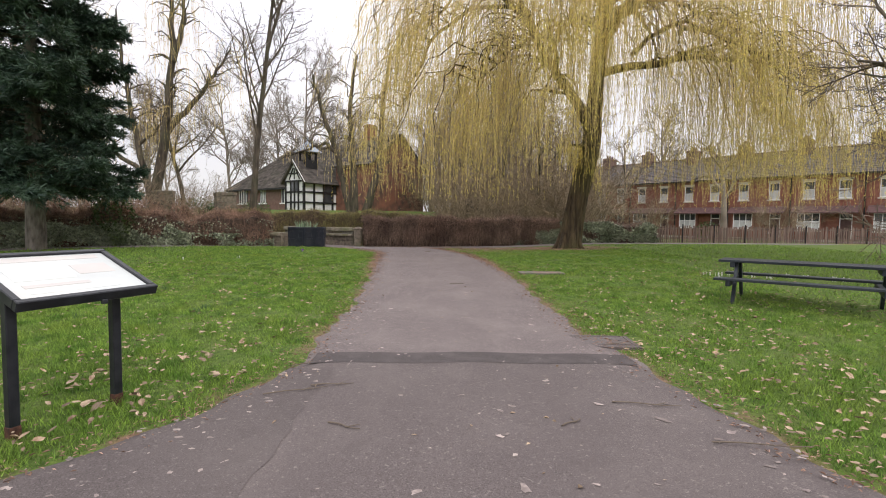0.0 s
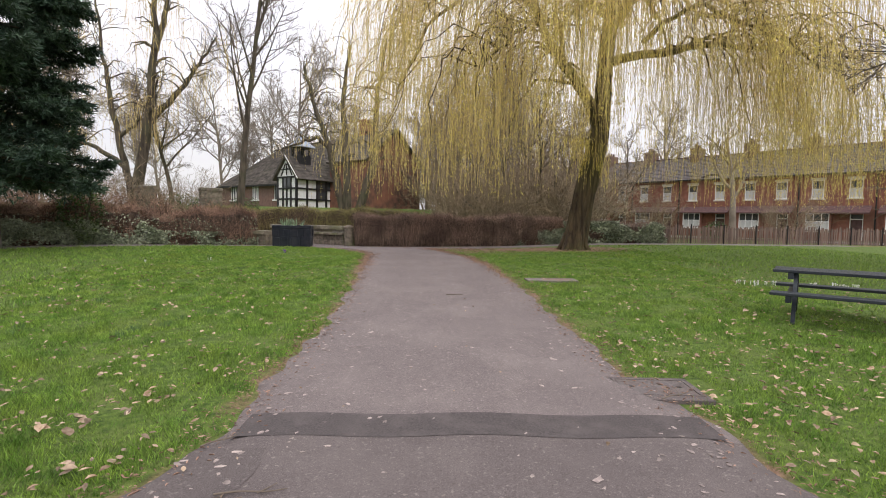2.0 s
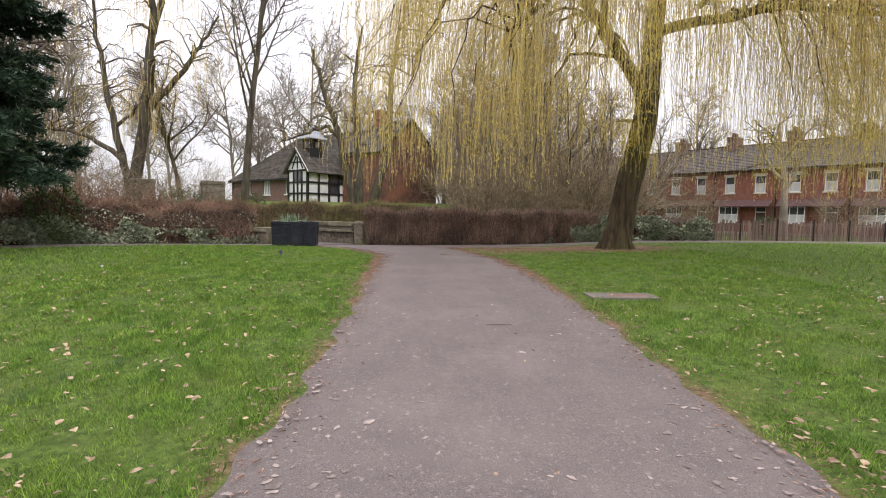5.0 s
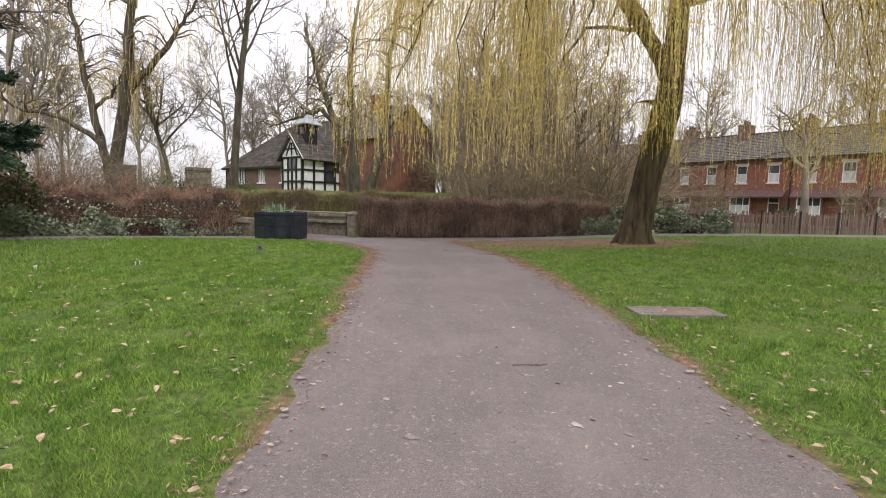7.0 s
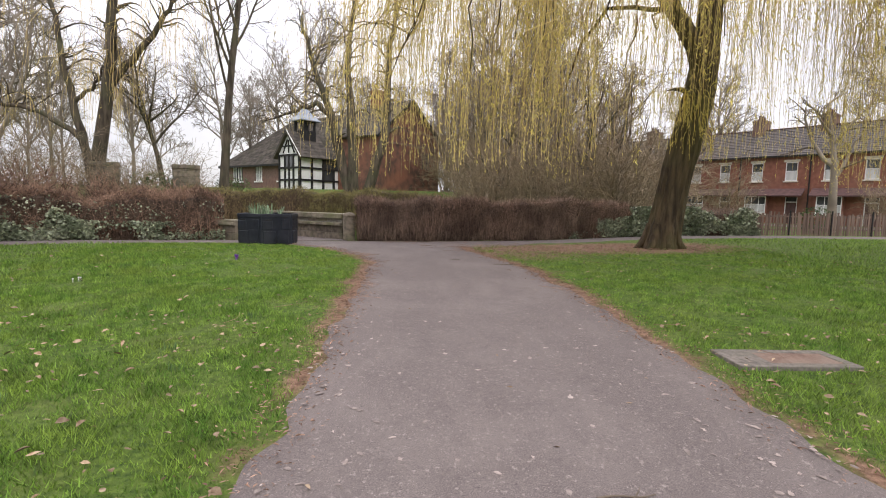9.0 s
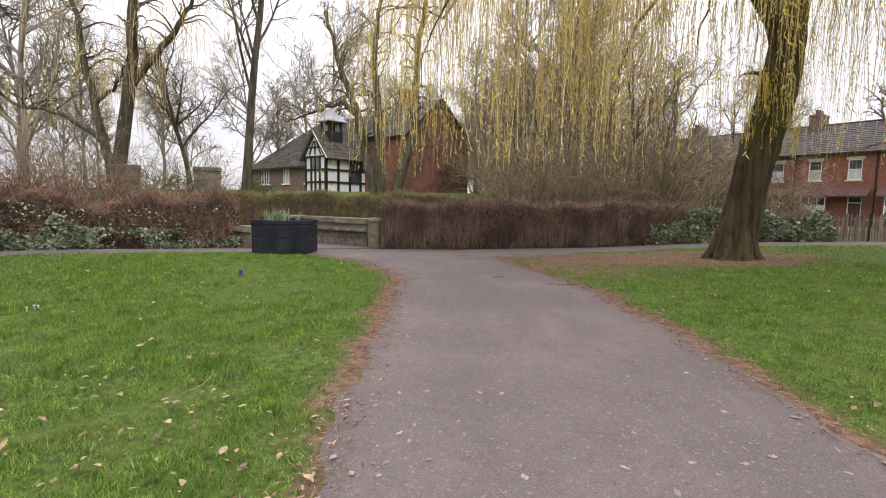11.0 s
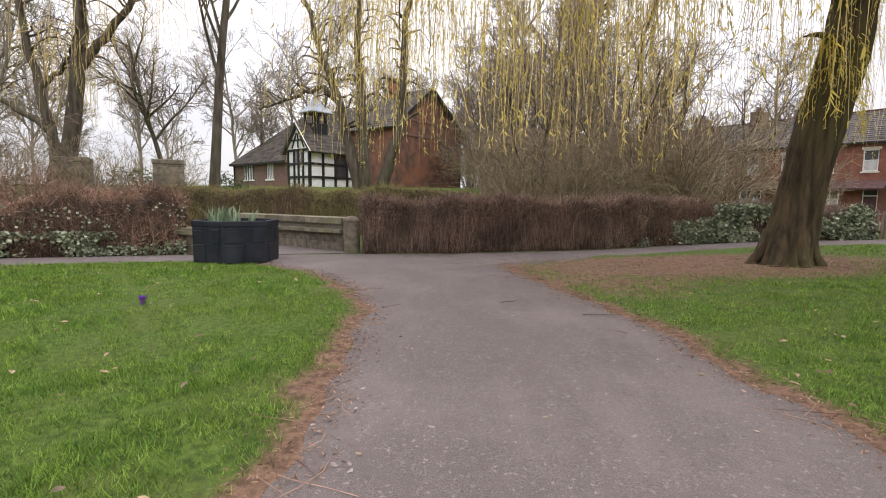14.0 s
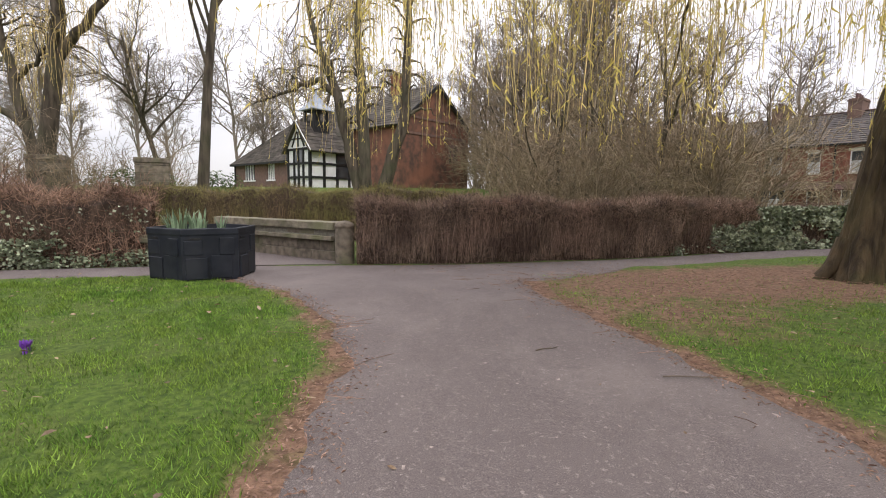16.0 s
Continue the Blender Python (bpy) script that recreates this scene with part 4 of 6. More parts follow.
    which = np.repeat(np.arange(len(sec)), ((13 + 8 * (sec[:, 5, 1] < -2.0) * (sec[:, 5, 0] < 4.5) + 3 * (sec[:, 5, 0] > 3.0)) * weight * np.where(sec[:, 7, 1] > 1.5, 0.5, 1.0) * np.where(np.hypot(sec[:, 7, 0] - 1.0, sec[:, 7, 1] + 0.8) < 3.2, 0.4, 1.0)).astype(int))
    f = rng.uniform(2.0, 9.99, len(which))
    i = f.astype(int)
    roots = sec[which, i] * (1 - (f - i))[:, None] + sec[which, i + 1] * (f - i)[:, None]
    roots = roots + rng.normal(size=roots.shape) * np.array([0.10, 0.10, 0.08])
    od = roots - np.array([1.2, 0, 0])
    od[:, 2] = 0
    od = od / (np.linalg.norm(od, axis=1, keepdims=True) + 1e-6) + rng.normal(size=od.shape) * 0.7
    od[:, 2] = 0
    patch = np.sin(roots[:, 0] * 0.9 + 1) * np.sin(roots[:, 1] * 0.8 + 2)
    low = np.where(roots[:, 0] > 2.5, 2.1, 2.35) + 0.9 * patch + rng.uniform(-0.3, 1.8, len(roots))
    low = np.where(np.hypot(roots[:, 0] - 1, roots[:, 1]) < 2.2, low + 2.0, low)
    low = np.maximum(low, 2.3)
    own = (rng.uniform(2.6, 8.0, len(sec)) + 1.2 * (sec[:, 5, 0] > 2.5))[which] * rng.uniform(0.6, 1.25, len(roots))
    ln = np.clip(np.minimum(roots[:, 2] - low, own), 0.4, 9.5)
    keep = roots[:, 2] > 3.4
    whips, foliage = strands(roots[keep], od[keep], ln[keep], rng)
    tagged(array_object("hanging_growth", *whips, M_STRAND, tree), kind="stuff")
    tagged(array_object("leafage", *foliage, M_STRAND_LEAF, tree), kind="stuff")
    # a tuft of sprouts low on the trunk
    n = 170
    a = rng.uniform(0, 2 * math.pi, n)
    r0 = np.stack([0.75 + 0.5 * np.cos(a), 0.5 * np.sin(a), rng.uniform(3.6, 5.2, n)], 1)
    r0[:70] = np.array([0.1, -0.4, 5.2]) + rng.normal(size=(70, 3)) * np.array([0.3, 0.12, 0.06])
    whips, foliage = strands(r0, np.stack([np.cos(a), np.sin(a), 0 * a], 1) * 0.9, rng.uniform(0.3, 1.1, n), rng, leaf_step=0.08)
    tagged(array_object("sprout_tuft", *merge([whips, foliage]), M_STRAND_LEAF, tree), kind="stuff")
    return tagged(tree, "large weeping willow with yellow-green hanging twigs", "tree")


willow()


def young_willow(x, y, seed, stems, spread, per, low, label, bark=M_BARK_WILLOW, top=1.0):
    """A leaning many-stemmed willow, thinner in its hanging twigs."""
    rng = np.random.default_rng(seed)
    z0 = gz(x, y) - 0.2
    tree = empty("willow_tree", x, y, z0)
    pieces, sec, secr = [], [], []
    for pts, r in stems:
        q = curve_points(pts, 18)
        q[2:-1] += rng.normal(size=(15, 3)) * 0.05
        rr = r * np.linspace(1.0, 0.22, 18)
        rr[0] *= 1.35
        pieces.append(tubes(q[None], rr[None], 9))
        for i in range(7, 18):
            for _ in range(2):
                o = np.array([*rng.normal(size=2), 0.35])
                o /= np.linalg.norm(o)
                ln = rng.uniform(0.5, 1.0) * spread
                s = curve_points([q[i], q[i] + o * ln * 0.5 + (0, 0, ln * 0.25), q[i] + o * ln + (0, 0, ln * 0.15), q[i] + o * ln * 1.25 + (0, 0, -ln * 0.25)], 8)
                s[1:] += rng.normal(size=(7, 3)) * 0.05
                sec.append(s)
                secr.append(np.linspace(max(0.02, rr[i] * 0.4), 0.012, 8))
    sec, secr = np.array(sec), np.array(secr)
    array_object("trunk", *merge(pieces), bark, tree, smooth=True)
    array_object("branchwork", *tubes(sec, secr, 4), M_BARK, tree)
    which = np.repeat(np.arange(len(sec)), per)
    f = rng.uniform(1.0, 6.99, len(which))
    i = f.astype(int)
    roots = sec[which, i] * (1 - (f - i))[:, None] + sec[which, i + 1] * (f - i)[:, None]
    od = rng.normal(size=roots.shape)
    od[:, 2] = 0
    ln = np.clip((roots[:, 2] - low) * rng.uniform(0.25, 0.85, len(roots)), 0.4, 4.5)
    whips, foliage = strands(roots, od, ln, rng, wood=0.008, pieces=6, leaf_step=0.3)
    tagged(array_object("hanging_growth", *whips, M_STRAND, tree), kind="stuff")
    tagged(array_object("leafage", *foliage, M_STRAND_LEAF, tree), kind="stuff")
    return tagged(tree, label, "tree")


young_willow(-7.1, 37.4, 51, [
    ([(0, 0, 0), (-0.1, 0, 2.4), (-0.9, 0, 5.5), (-1.3, 0, 7.4), (-2.3, 0.1, 9.6), (-3.0, 0.2, 12.6)], 0.38),
    ([(-1.1, 0, 6.6), (-2.0, -0.2, 7.5), (-3.4, -0.3, 6.9), (-5.2, -0.5, 6.2)], 0.16),
    ([(0.15, 0.1, 0), (0.2, 0, 3.2), (0.1, 0, 7.0), (-0.3, 0.2, 9.8), (0.3, 0.4, 14.2)], 0.38),
    ([(0.3, 0.3, 0), (1.4, 0.4, 3.6), (2.2, 0.4, 6.0), (2.1, 0.6, 9.8), (2.9, 0.6, 14.5)], 0.40),
], 1.7, 2, 5.4, "leaning many-stemmed willow tree with thin yellow twigs", bark=M_BARK)
young_willow(-20.0, 33.4, 52, [
    ([(-0.3, 0, 0), (0, 0, 3.2), (1.1, 0, 8.0), (1.28, 0, 11.1), (1.5, 0.1, 13.2), (1.2, 0.2, 19.0)], 0.42),
    ([(1.4, 0, 12.2), (2.0, 0.2, 14.0), (2.3, 0.3, 18.5)], 0.22),
    ([(1.0, 0, 7.6), (1.9, 0.1, 8.5), (3.3, 0.2, 10.1), (5.3, 0.3, 13.2)], 0.22),
    ([(-0.2, 0, 2.8), (-0.6, 0, 4.6), (-1.0, -0.1, 7.0), (-1.8, -0.2, 11.0), (-2.2, -0.2, 15.5)], 0.24),
    ([(-0.9, -0.1, 6.6), (0.2, -0.1, 7.4), (1.1, 0, 9.0)], 0.12),
    ([(-0.6, 0, 4.6), (-2.4, -0.2, 6.0), (-5.0, -0.5, 6.4), (-7.0, -0.7, 7.8)], 0.17),
], 2.2, 4, 4.0, "two-stemmed bare tree with pale yellow twigs", bark=M_BARK)

# ---- bare trees ----
TALL = bare_spec((18, 8, 6, 4), 0.06, 0.12, 27, (0.34, 0.5, 0.5, 0.5), 0.34)
TALL[0]["thin"] = 0.3
ROUND = bare_spec((10, 8, 6, 5), 0.12, 0.05, 50, (0.55, 0.5, 0.5, 0.5), 0.28)
bare_tree("tall_tree", -14.0, 35.0, 21, 0.33, 68, TALL, (0.07, 0, 1), "tall slender leafless tree with a straight grey trunk",
          stems=[(0, 0, 0, (0.02, 0, 1), 21, 0.27)])
bare_tree("small_tree", -29.0, 54.0, 12.5, 0.25, 62, ROUND, (0, 0, 1), "small leafless round-crowned tree")
bare_tree("old_tree", -22.0, 22.5, 10, 0.40, 63, bare_spec((6, 6, 5, 4), 0.14, 0.03, 55, (0.55, 0.5, 0.5, 0.5), 0.25), (0.1, 0, 1), "old leafless tree with a dark thick trunk behind the hedge")
bare_tree("park_tree", 16.6, 9.6, 11, 0.34, 64, bare_spec((6, 6, 6, 4), 0.16, 0.0, 60, (0.6, 0.55, 0.5, 0.5), 0.25), (0.1, 0.0, 1), "leafless park tree with dark spreading branches",
          stems=[(0, 0, 0, (0.1, 0, 1), 11, 0.34), (-0.1, 0.1, 2.6, (-0.85, 0.25, 0.42), 7.4, 0.13), (-0.1, 0.0, 3.4, (-0.8, 0.0, 0.6), 7.5, 0.12), (0.0, 0.1, 3.0, (-0.6, 0.7, 0.5), 7.0, 0.12)])
bare_tree("street_tree", 20.7, 35.6, 7.5, 0.27, 65, bare_spec((5, 5, 4, 3), 0.12, 0.05, 45, (0.5, 0.5, 0.5, 0.5), 0.4), (0.12, 0, 1), "pale-trunked leafless street tree behind the fence", bark=M_TWIG_FAR)
FAR = bare_spec((18, 9, 7, 6), 0.09, 0.10, 36, (0.34, 0.5, 0.5, 0.5), 0.22)
FAR_ROUND = bare_spec((12, 9, 7, 6), 0.12, 0.06, 46, (0.5, 0.5, 0.5, 0.5), 0.22)
# trunk and crown share the paled colour, which carries the distance haze
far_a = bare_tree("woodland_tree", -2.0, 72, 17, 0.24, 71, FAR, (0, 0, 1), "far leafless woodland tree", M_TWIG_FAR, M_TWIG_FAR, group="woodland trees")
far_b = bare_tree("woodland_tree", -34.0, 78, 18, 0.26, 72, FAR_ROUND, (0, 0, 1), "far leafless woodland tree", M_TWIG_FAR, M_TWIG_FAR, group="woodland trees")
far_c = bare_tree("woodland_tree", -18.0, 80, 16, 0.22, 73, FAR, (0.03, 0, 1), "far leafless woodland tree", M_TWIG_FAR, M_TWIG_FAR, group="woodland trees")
trng = np.random.default_rng(8)
spots = [(-40, 70), (-46, 82), (-52, 64), (-60, 78), (-30, 88), (-24, 92), (-12, 78), (-7, 84), (-14, 90), (2, 80), (7, 74), (6, 62), (1, 66), (11, 68),
         (-38, 46), (-44, 56), (-34, 40), (-50, 44), (8, 50), (4, 54), (12, 58), (3, 45), (15, 78), (20, 70), (26, 62), (38, 52), (44, 44), (48, 38),
         (-22, 70), (-28, 76), (-9, 72), (-4, 92), (-30, 34), (-38, 32)]
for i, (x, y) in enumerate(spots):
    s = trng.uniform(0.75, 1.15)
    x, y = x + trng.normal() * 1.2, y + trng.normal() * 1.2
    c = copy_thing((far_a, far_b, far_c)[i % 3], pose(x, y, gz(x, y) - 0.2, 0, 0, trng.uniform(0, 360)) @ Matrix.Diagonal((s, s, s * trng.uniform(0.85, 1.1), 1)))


# ---- thickets of bare shrubs ----
def shrub(x, y, height, width, seed, mat, label, count=900, name="shrub"):
    rng = np.random.default_rng(seed)
    ob_z = gz(x, y) - 0.05
    spec = [
        dict(n=7, wander=0.16, up=0.05, taper=0.25, kids=7, angle=38, ratio=0.5, thin=0.5, **{"from": 0.2}),
        dict(n=5, wander=0.2, up=0.02, taper=0.3, kids=6, angle=45, ratio=0.5, thin=0.55, **{"from": 0.15}),
        dict(n=3, wander=0.2, up=0.0, taper=0.5, kids=0, angle=40, ratio=0.5, thin=0.6, **{"from": 0.15}),
    ]
    br = []
    for k in range(count // 45):
        a, q = rng.uniform(0, 2 * math.pi), rng.uniform(0, 1) ** 0.7
        w = (math.cos(a) * q * width / height, math.sin(a) * q * width / height, 1)
        br += grow(rng, np.array([math.cos(a) * q * width * 0.25, math.sin(a) * q * width * 0.25, 0]), w, height * rng.uniform(0.7, 1.1), 0.03, spec)
    for lv, p, r in br:
        np.maximum(r, 0.0075, out=r)
    ob = empty(name, x, y, ob_z)
    tagged(array_object("stem_growth", *branch_mesh(br, (0, 1), 3), mat, ob), kind="stuff")
    tagged(array_object("twig_growth", *branch_mesh(br, (2,), 3), mat, ob), kind="stuff")
    return tagged(ob, label, "shrub", "bare shrubs")


base_shrub = shrub(1.6, 36.0, 4.2, 3.8, 81, M_THICKET, "leafless tangled shrub behind the hedge", 1200)
base_shrub2 = shrub(4.5, 39.0, 4.8, 3.4, 82, M_THICKET, "leafless tangled shrub behind the hedge", 1200)
for i, (x, y, s) in enumerate([(6.5, 36.0, 1.0), (9.5, 40.0, 1.15), (1.2, 40.0, 1.1), (3.0, 44.0, 1.25), (8.0, 46.0, 1.2), (2.6, 47.0, 1.2), (4.0, 34.6, 0.9), (8.4, 35.2, 1.1), (6.6, 41.0, 1.5), (11.2, 37.5, 1.2), (10.6, 43.0, 1.4), (0.6, 54.0, 1.3), (0.4, 49.5, 1.1), (-1.7, 63.5, 1.5), (-0.9, 58.0, 1.1), (12.5, 43.0, 1.1), (-17.5, 31.5, 0.85), (-20.0, 30.0, 0.9),
                               (-23.0, 34.0, 1.1), (-27.0, 30.0, 1.1), (-19.0, 38.0, 1.0), (15.0, 50.0, 1.3), (-31.0, 26.0, 1.1), (-24.5, 26.5, 0.8), (17.5, 41.0, 0.8), (26.0, 37.5, 0.75)]):
    o = copy_thing((base_shrub, base_shrub2)[i % 2], pose(x, y, gz(x, y) - 0.05, 0, 0, i * 67) @ Matrix.Diagonal((s, s, s, 1)))

ROUGH = bare_spec((11, 8, 7, 5), 0.15, 0.03, 46, (0.55, 0.52, 0.5, 0.5), 0.12)
thick_a = bare_tree("thicket_tree", 3.0, 40.5, 9.5, 0.15, 86, ROUGH, (0.05, 0, 1), "leafless many-branched tree in the thicket", M_THICKET, M_BARK, group="thicket trees")
thick_b = bare_tree("thicket_tree", 7.2, 38.4, 10.5, 0.16, 87, ROUGH, (-0.06, 0, 1), "leafless many-branched tree in the thicket", M_THICKET, M_BARK, group="thicket trees")
for i, (x, y, s) in enumerate([(10.4, 41.0, 1.0), (5.2, 44.5, 1.15), (1.4, 45.5, 1.0), (13.2, 46.5, 1.0), (8.8, 48.0, 1.25), (18.0, 49.0, 0.9), (0.2, 60.5, 1.1), (1.8, 56.0, 1.2), (-0.6, 66.0, 1.2)]):
    copy_thing((thick_a, thick_b)[i % 2], pose(x, y, gz(x, y) - 0.15, 0, 0, i * 73) @ Matrix.Diagonal((s, s, s, 1)))


red = shrub(-16.2, 24.5, 2.4, 1.9, 83, M_BRAMBLE, "reddish-brown tangle of bare stems behind the hedge", 1500, "bramble_bush")
for x, y, s_, r in ((-18.2, 22.8, 1.0, 50), (-14.2, 26.2, 0.9, 130), (-20.6, 21.0, 1.1, 210), (-12.3, 27.6, 0.8, 290)):
    copy_thing(red, pose(x, y, gz(x, y) - 0.05, 0, 0, r) @ Matrix.Diagonal((s_, s_, s_, 1)))


def evergreen(x, y, height, width, seed, label, count=2600, size=0.12, low=0.0):
    rng = np.random.default_rng(seed)
    th = empty("evergreen_bush", x, y, gz(x, y) - 0.05)
    a, u = rng.uniform(0, 2 * math.pi, count), rng.uniform(-1, 1, count)
    lump = 1 + 0.18 * np.sin(a * 3 + seed) * np.cos(u * 4) + 0.12 * np.sin(a * 7 + u * 5)
    rr = rng.uniform(0.6, 1.0, count) ** 0.5 * lump
    c = np.stack([np.cos(a) * np.sqrt(1 - u * u) * rr * width / 2, np.sin(a) * np.sqrt(1 - u * u) * rr * width / 2, low + (height - low) * (0.5 + 0.5 * u * np.minimum(rr, 1.08))], 1)
    v, f = leaves(c, rng.uniform(0.6, 1.4, count) * size, rng)
    tagged(array_object("foliage", v, f, M_LAUREL, th), kind="stuff")
    st = np.array([curve_points([(0, 0, 0), (0.3 * math.cos(k), 0.3 * math.sin(k), height * 0.4), (width * 0.3 * math.cos(k), width * 0.3 * math.sin(k), height * 0.8)], 6) for k in range(6)])
    array_object("stem", *tubes(st, np.repeat(np.linspace(0.05, 0.015, 6)[None], 6, 0), 5), M_BARK, th)
    return tagged(th, label, "bush")


evergreen(-17.4, 37.0, 2.7, 2.4, 91, "dark evergreen bush behind the gate pillar")
evergreen(-15.2, 39.0, 2.9, 2.6, 92, "dark evergreen bush beside the lane")
evergreen(-18.6, 36.0, 2.9, 3.2, 93, "rounded evergreen bush in the distance")
evergreen(-13.8, 20.1, 2.6, 1.5, 94, "ivy-covered stump beside the conifer", 2400, 0.1)
evergreen(18.6, 34.0, 1.45, 1.6, 95, "light green bush behind the fence", 1400, 0.09)


# ---- conifer ----
def conifer(x, y, height, radius, seed):
    rng = np.random.default_rng(seed)
    tree = empty("conifer_tree", x, y, gz(x, y) - 0.1)
    q = curve_points([(0, 0, 0), (0.05, 0, height * 0.4), (0, 0.05, height)], 14)
    array_object("trunk", *tubes(q[None], (0.29 * np.linspace(1.1, 0.08, 14))[None], 10), M_BARK_PALE, tree, smooth=True)
    limb, limbr, need = [], [], []
    z = 2.45
    while z < height - 0.3:
        u = (z - 2.7) / (height - 2.7)
        for k in range(5):
            a = rng.uniform(0, 2 * math.pi)
            ln = radius * (1 - u) ** 0.75 * rng.uniform(0.5, 1.18) * (1 - 0.35 * max(0.0, math.sin(a))) + 0.25
            o = np.array([math.cos(a), math.sin(a), 0])
            s = np.linspace(0, 1, 8)
            p = np.array([0, 0, z]) + o * (s * ln)[:, None]
            p[:, 2] += ln * (0.10 * s - 0.42 * s ** 2 + 0.24 * s ** 4)
            limb.append(p)
            limbr.append(np.linspace(0.05 * (1 - u) + 0.012, 0.008, 8))
            # flat fans of side shoots
            side = np.array([-o[1], o[0], 0])
            m = int(20 * ln) + 6
            t = rng.uniform(0.14, 1.0, m) ** 0.8
            i = np.minimum((t * 7).astype(int), 6)
            b0 = p[i] + (p[i + 1] - p[i]) * (t * 7 - i)[:, None]
            sgn = rng.choice([-1, 1], m)
            sl = ln * 0.36 * (1.05 - t) + 0.22
            w = o * rng.uniform(0.45, 0.9, (m, 1)) + side * (sgn * rng.uniform(0.4, 1.0, m))[:, None]
            w[:, 2] = rng.normal(size=m) * 0.30 - 0.16
            w /= np.linalg.norm(w, axis=1, keepdims=True)
            need.append((b0, w, sl))
        z += rng.uniform(0.22, 0.42) * (1 - 0.35 * u)
    array_object("branchwork", *tubes(np.array(limb), np.array(limbr), 4), M_BARK, tree)
    b0, w, sl = (np.concatenate([n[k] for n in need]) for k in range(3))
    per = 34
    b, ww, s = np.repeat(b0, per, 0), np.repeat(w, per, 0), np.repeat(sl, per)
    t = rng.random(len(b))
    c = b + ww * (s * t)[:, None]
    d = ww + rng.normal(size=ww.shape) * np.array([0.6, 0.6, 0.5])
    d /= np.linalg.norm(d, axis=1, keepdims=True)
    v, f = strips(c, c + d * rng.uniform(0.10, 0.22, len(c))[:, None], rng.uniform(0.022, 0.048, len(c)), rng)
    tagged(array_object("needle_foliage", v, f, M_NEEDLE, tree), kind="stuff")
    return tagged(tree, "dark green conifer with drooping layered branches", "tree")


conifer(-14.4, 17.0, 15.5, 3.9, 44)

# ---- buildings ----
def wall_with_openings(parent, width, height, thick, openings, mat, name="wall", z0=0.0):
    """A wall from (0, 0) along x, its outer face at y = 0, with rectangular holes (x0, x1, z0, z1)."""
    xs = sorted({0.0, width, *[o[0] for o in openings], *[o[1] for o in openings]})
    zs = sorted({z0, height, *[o[2] for o in openings], *[o[3] for o in openings]})
    bm = bmesh.new()
    for xa, xb in zip(xs, xs[1:]):
        run = None
        for za, zb in zip(zs, zs[1:]):
            hole = any(o[0] < (xa + xb) / 2 < o[1] and o[2] < (za + zb) / 2 < o[3] for o in openings)
            if hole:
                if run:
                    box(bm, xa, xb, 0, thick, *run)
                run = None
            else:
                run = (run[0], zb) if run else (za, zb)
        if run:
            box(bm, xa, xb, 0, thick, *run)
    bmesh.ops.remove_doubles(bm, verts=bm.verts, dist=0.0005)
    return part(name, bm, mat, parent)


def slates(bl, br, tr, tl, course, width, rng):
    """Rows of overlapping slates on a four-cornered slope."""
    bl, br, tr, tl = (np.array(p, float) for p in (bl, br, tr, tl))
    up = (tl + tr) / 2 - (bl + br) / 2
    n = max(2, int(np.linalg.norm(up) / course))
    along = (br - bl) / np.linalg.norm(br - bl)
    normal = np.cross(along, up / np.linalg.norm(up))
    vs = []
    for k in range(n):
        a0, a1 = k / n, min(1.0, (k + 1.25) / n)
        l0, r0, l1, r1 = bl + (tl - bl) * a0, br + (tr - br) * a0, bl + (tl - bl) * a1, br + (tr - br) * a1
        m = max(1, int(np.linalg.norm(r0 - l0) / width))
        c = np.linspace(0, 1, m + 1) + np.concatenate([[0], rng.normal(size=m - 1) * 0.12 / m, [0]]) if m > 1 else np.array([0.0, 1.0])
        for i in range(m):
            h = rng.uniform(0.03, 0.055)
            g = 0.004
            u0, u1 = c[i] + g / m, c[i + 1] - g / m
            vs += [l0 + (r0 - l0) * u0 + normal * h, l0 + (r0 - l0) * u1 + normal * h, l1 + (r1 - l1) * u1 + normal * 0.008, l1 + (r1 - l1) * u0 + normal * 0.008,
                   l0 + (r0 - l0) * u0 - normal * 0.01, l0 + (r0 - l0) * u1 - normal * 0.01]
    v = np.array(vs)
    i = np.arange(0, len(v), 6)[:, None]
    return v, np.concatenate([i + np.array([[0, 1, 2, 3]]), i + np.array([[4, 5, 1, 0]])])


def roof(parent, slopes, mat, course=0.34, width=0.5, seed=1, label=""):
    """A roof: a solid deck under each slope and the slates over it."""
    rng = np.random.default_rng(seed)
    bm = bmesh.new()
    pieces = []
    for s in slopes:
        p = [Vector(q) for q in s]
        nrm = (p[1] - p[0]).cross(p[3] - p[0]).normalized()
        hi = [bm.verts.new(q) for q in p]
        lo = [bm.verts.new(q - nrm * 0.14) for q in p]
        bm.faces.new(hi)
        bm.faces.new(list(reversed(lo)))
        for i in range(4):
            if (p[i] - p[(i + 1) % 4]).length > 0.01:
                bm.faces.new((lo[i], lo[(i + 1) % 4], hi[(i + 1) % 4], hi[i]))
        pieces.append(slates(*s, course, width, rng))
    deck = part("roof", bm, mat, parent, label)
    v, f = merge(pieces)
    tagged(array_object("slating", v, f, mat, deck), kind="stuff")
    return deck


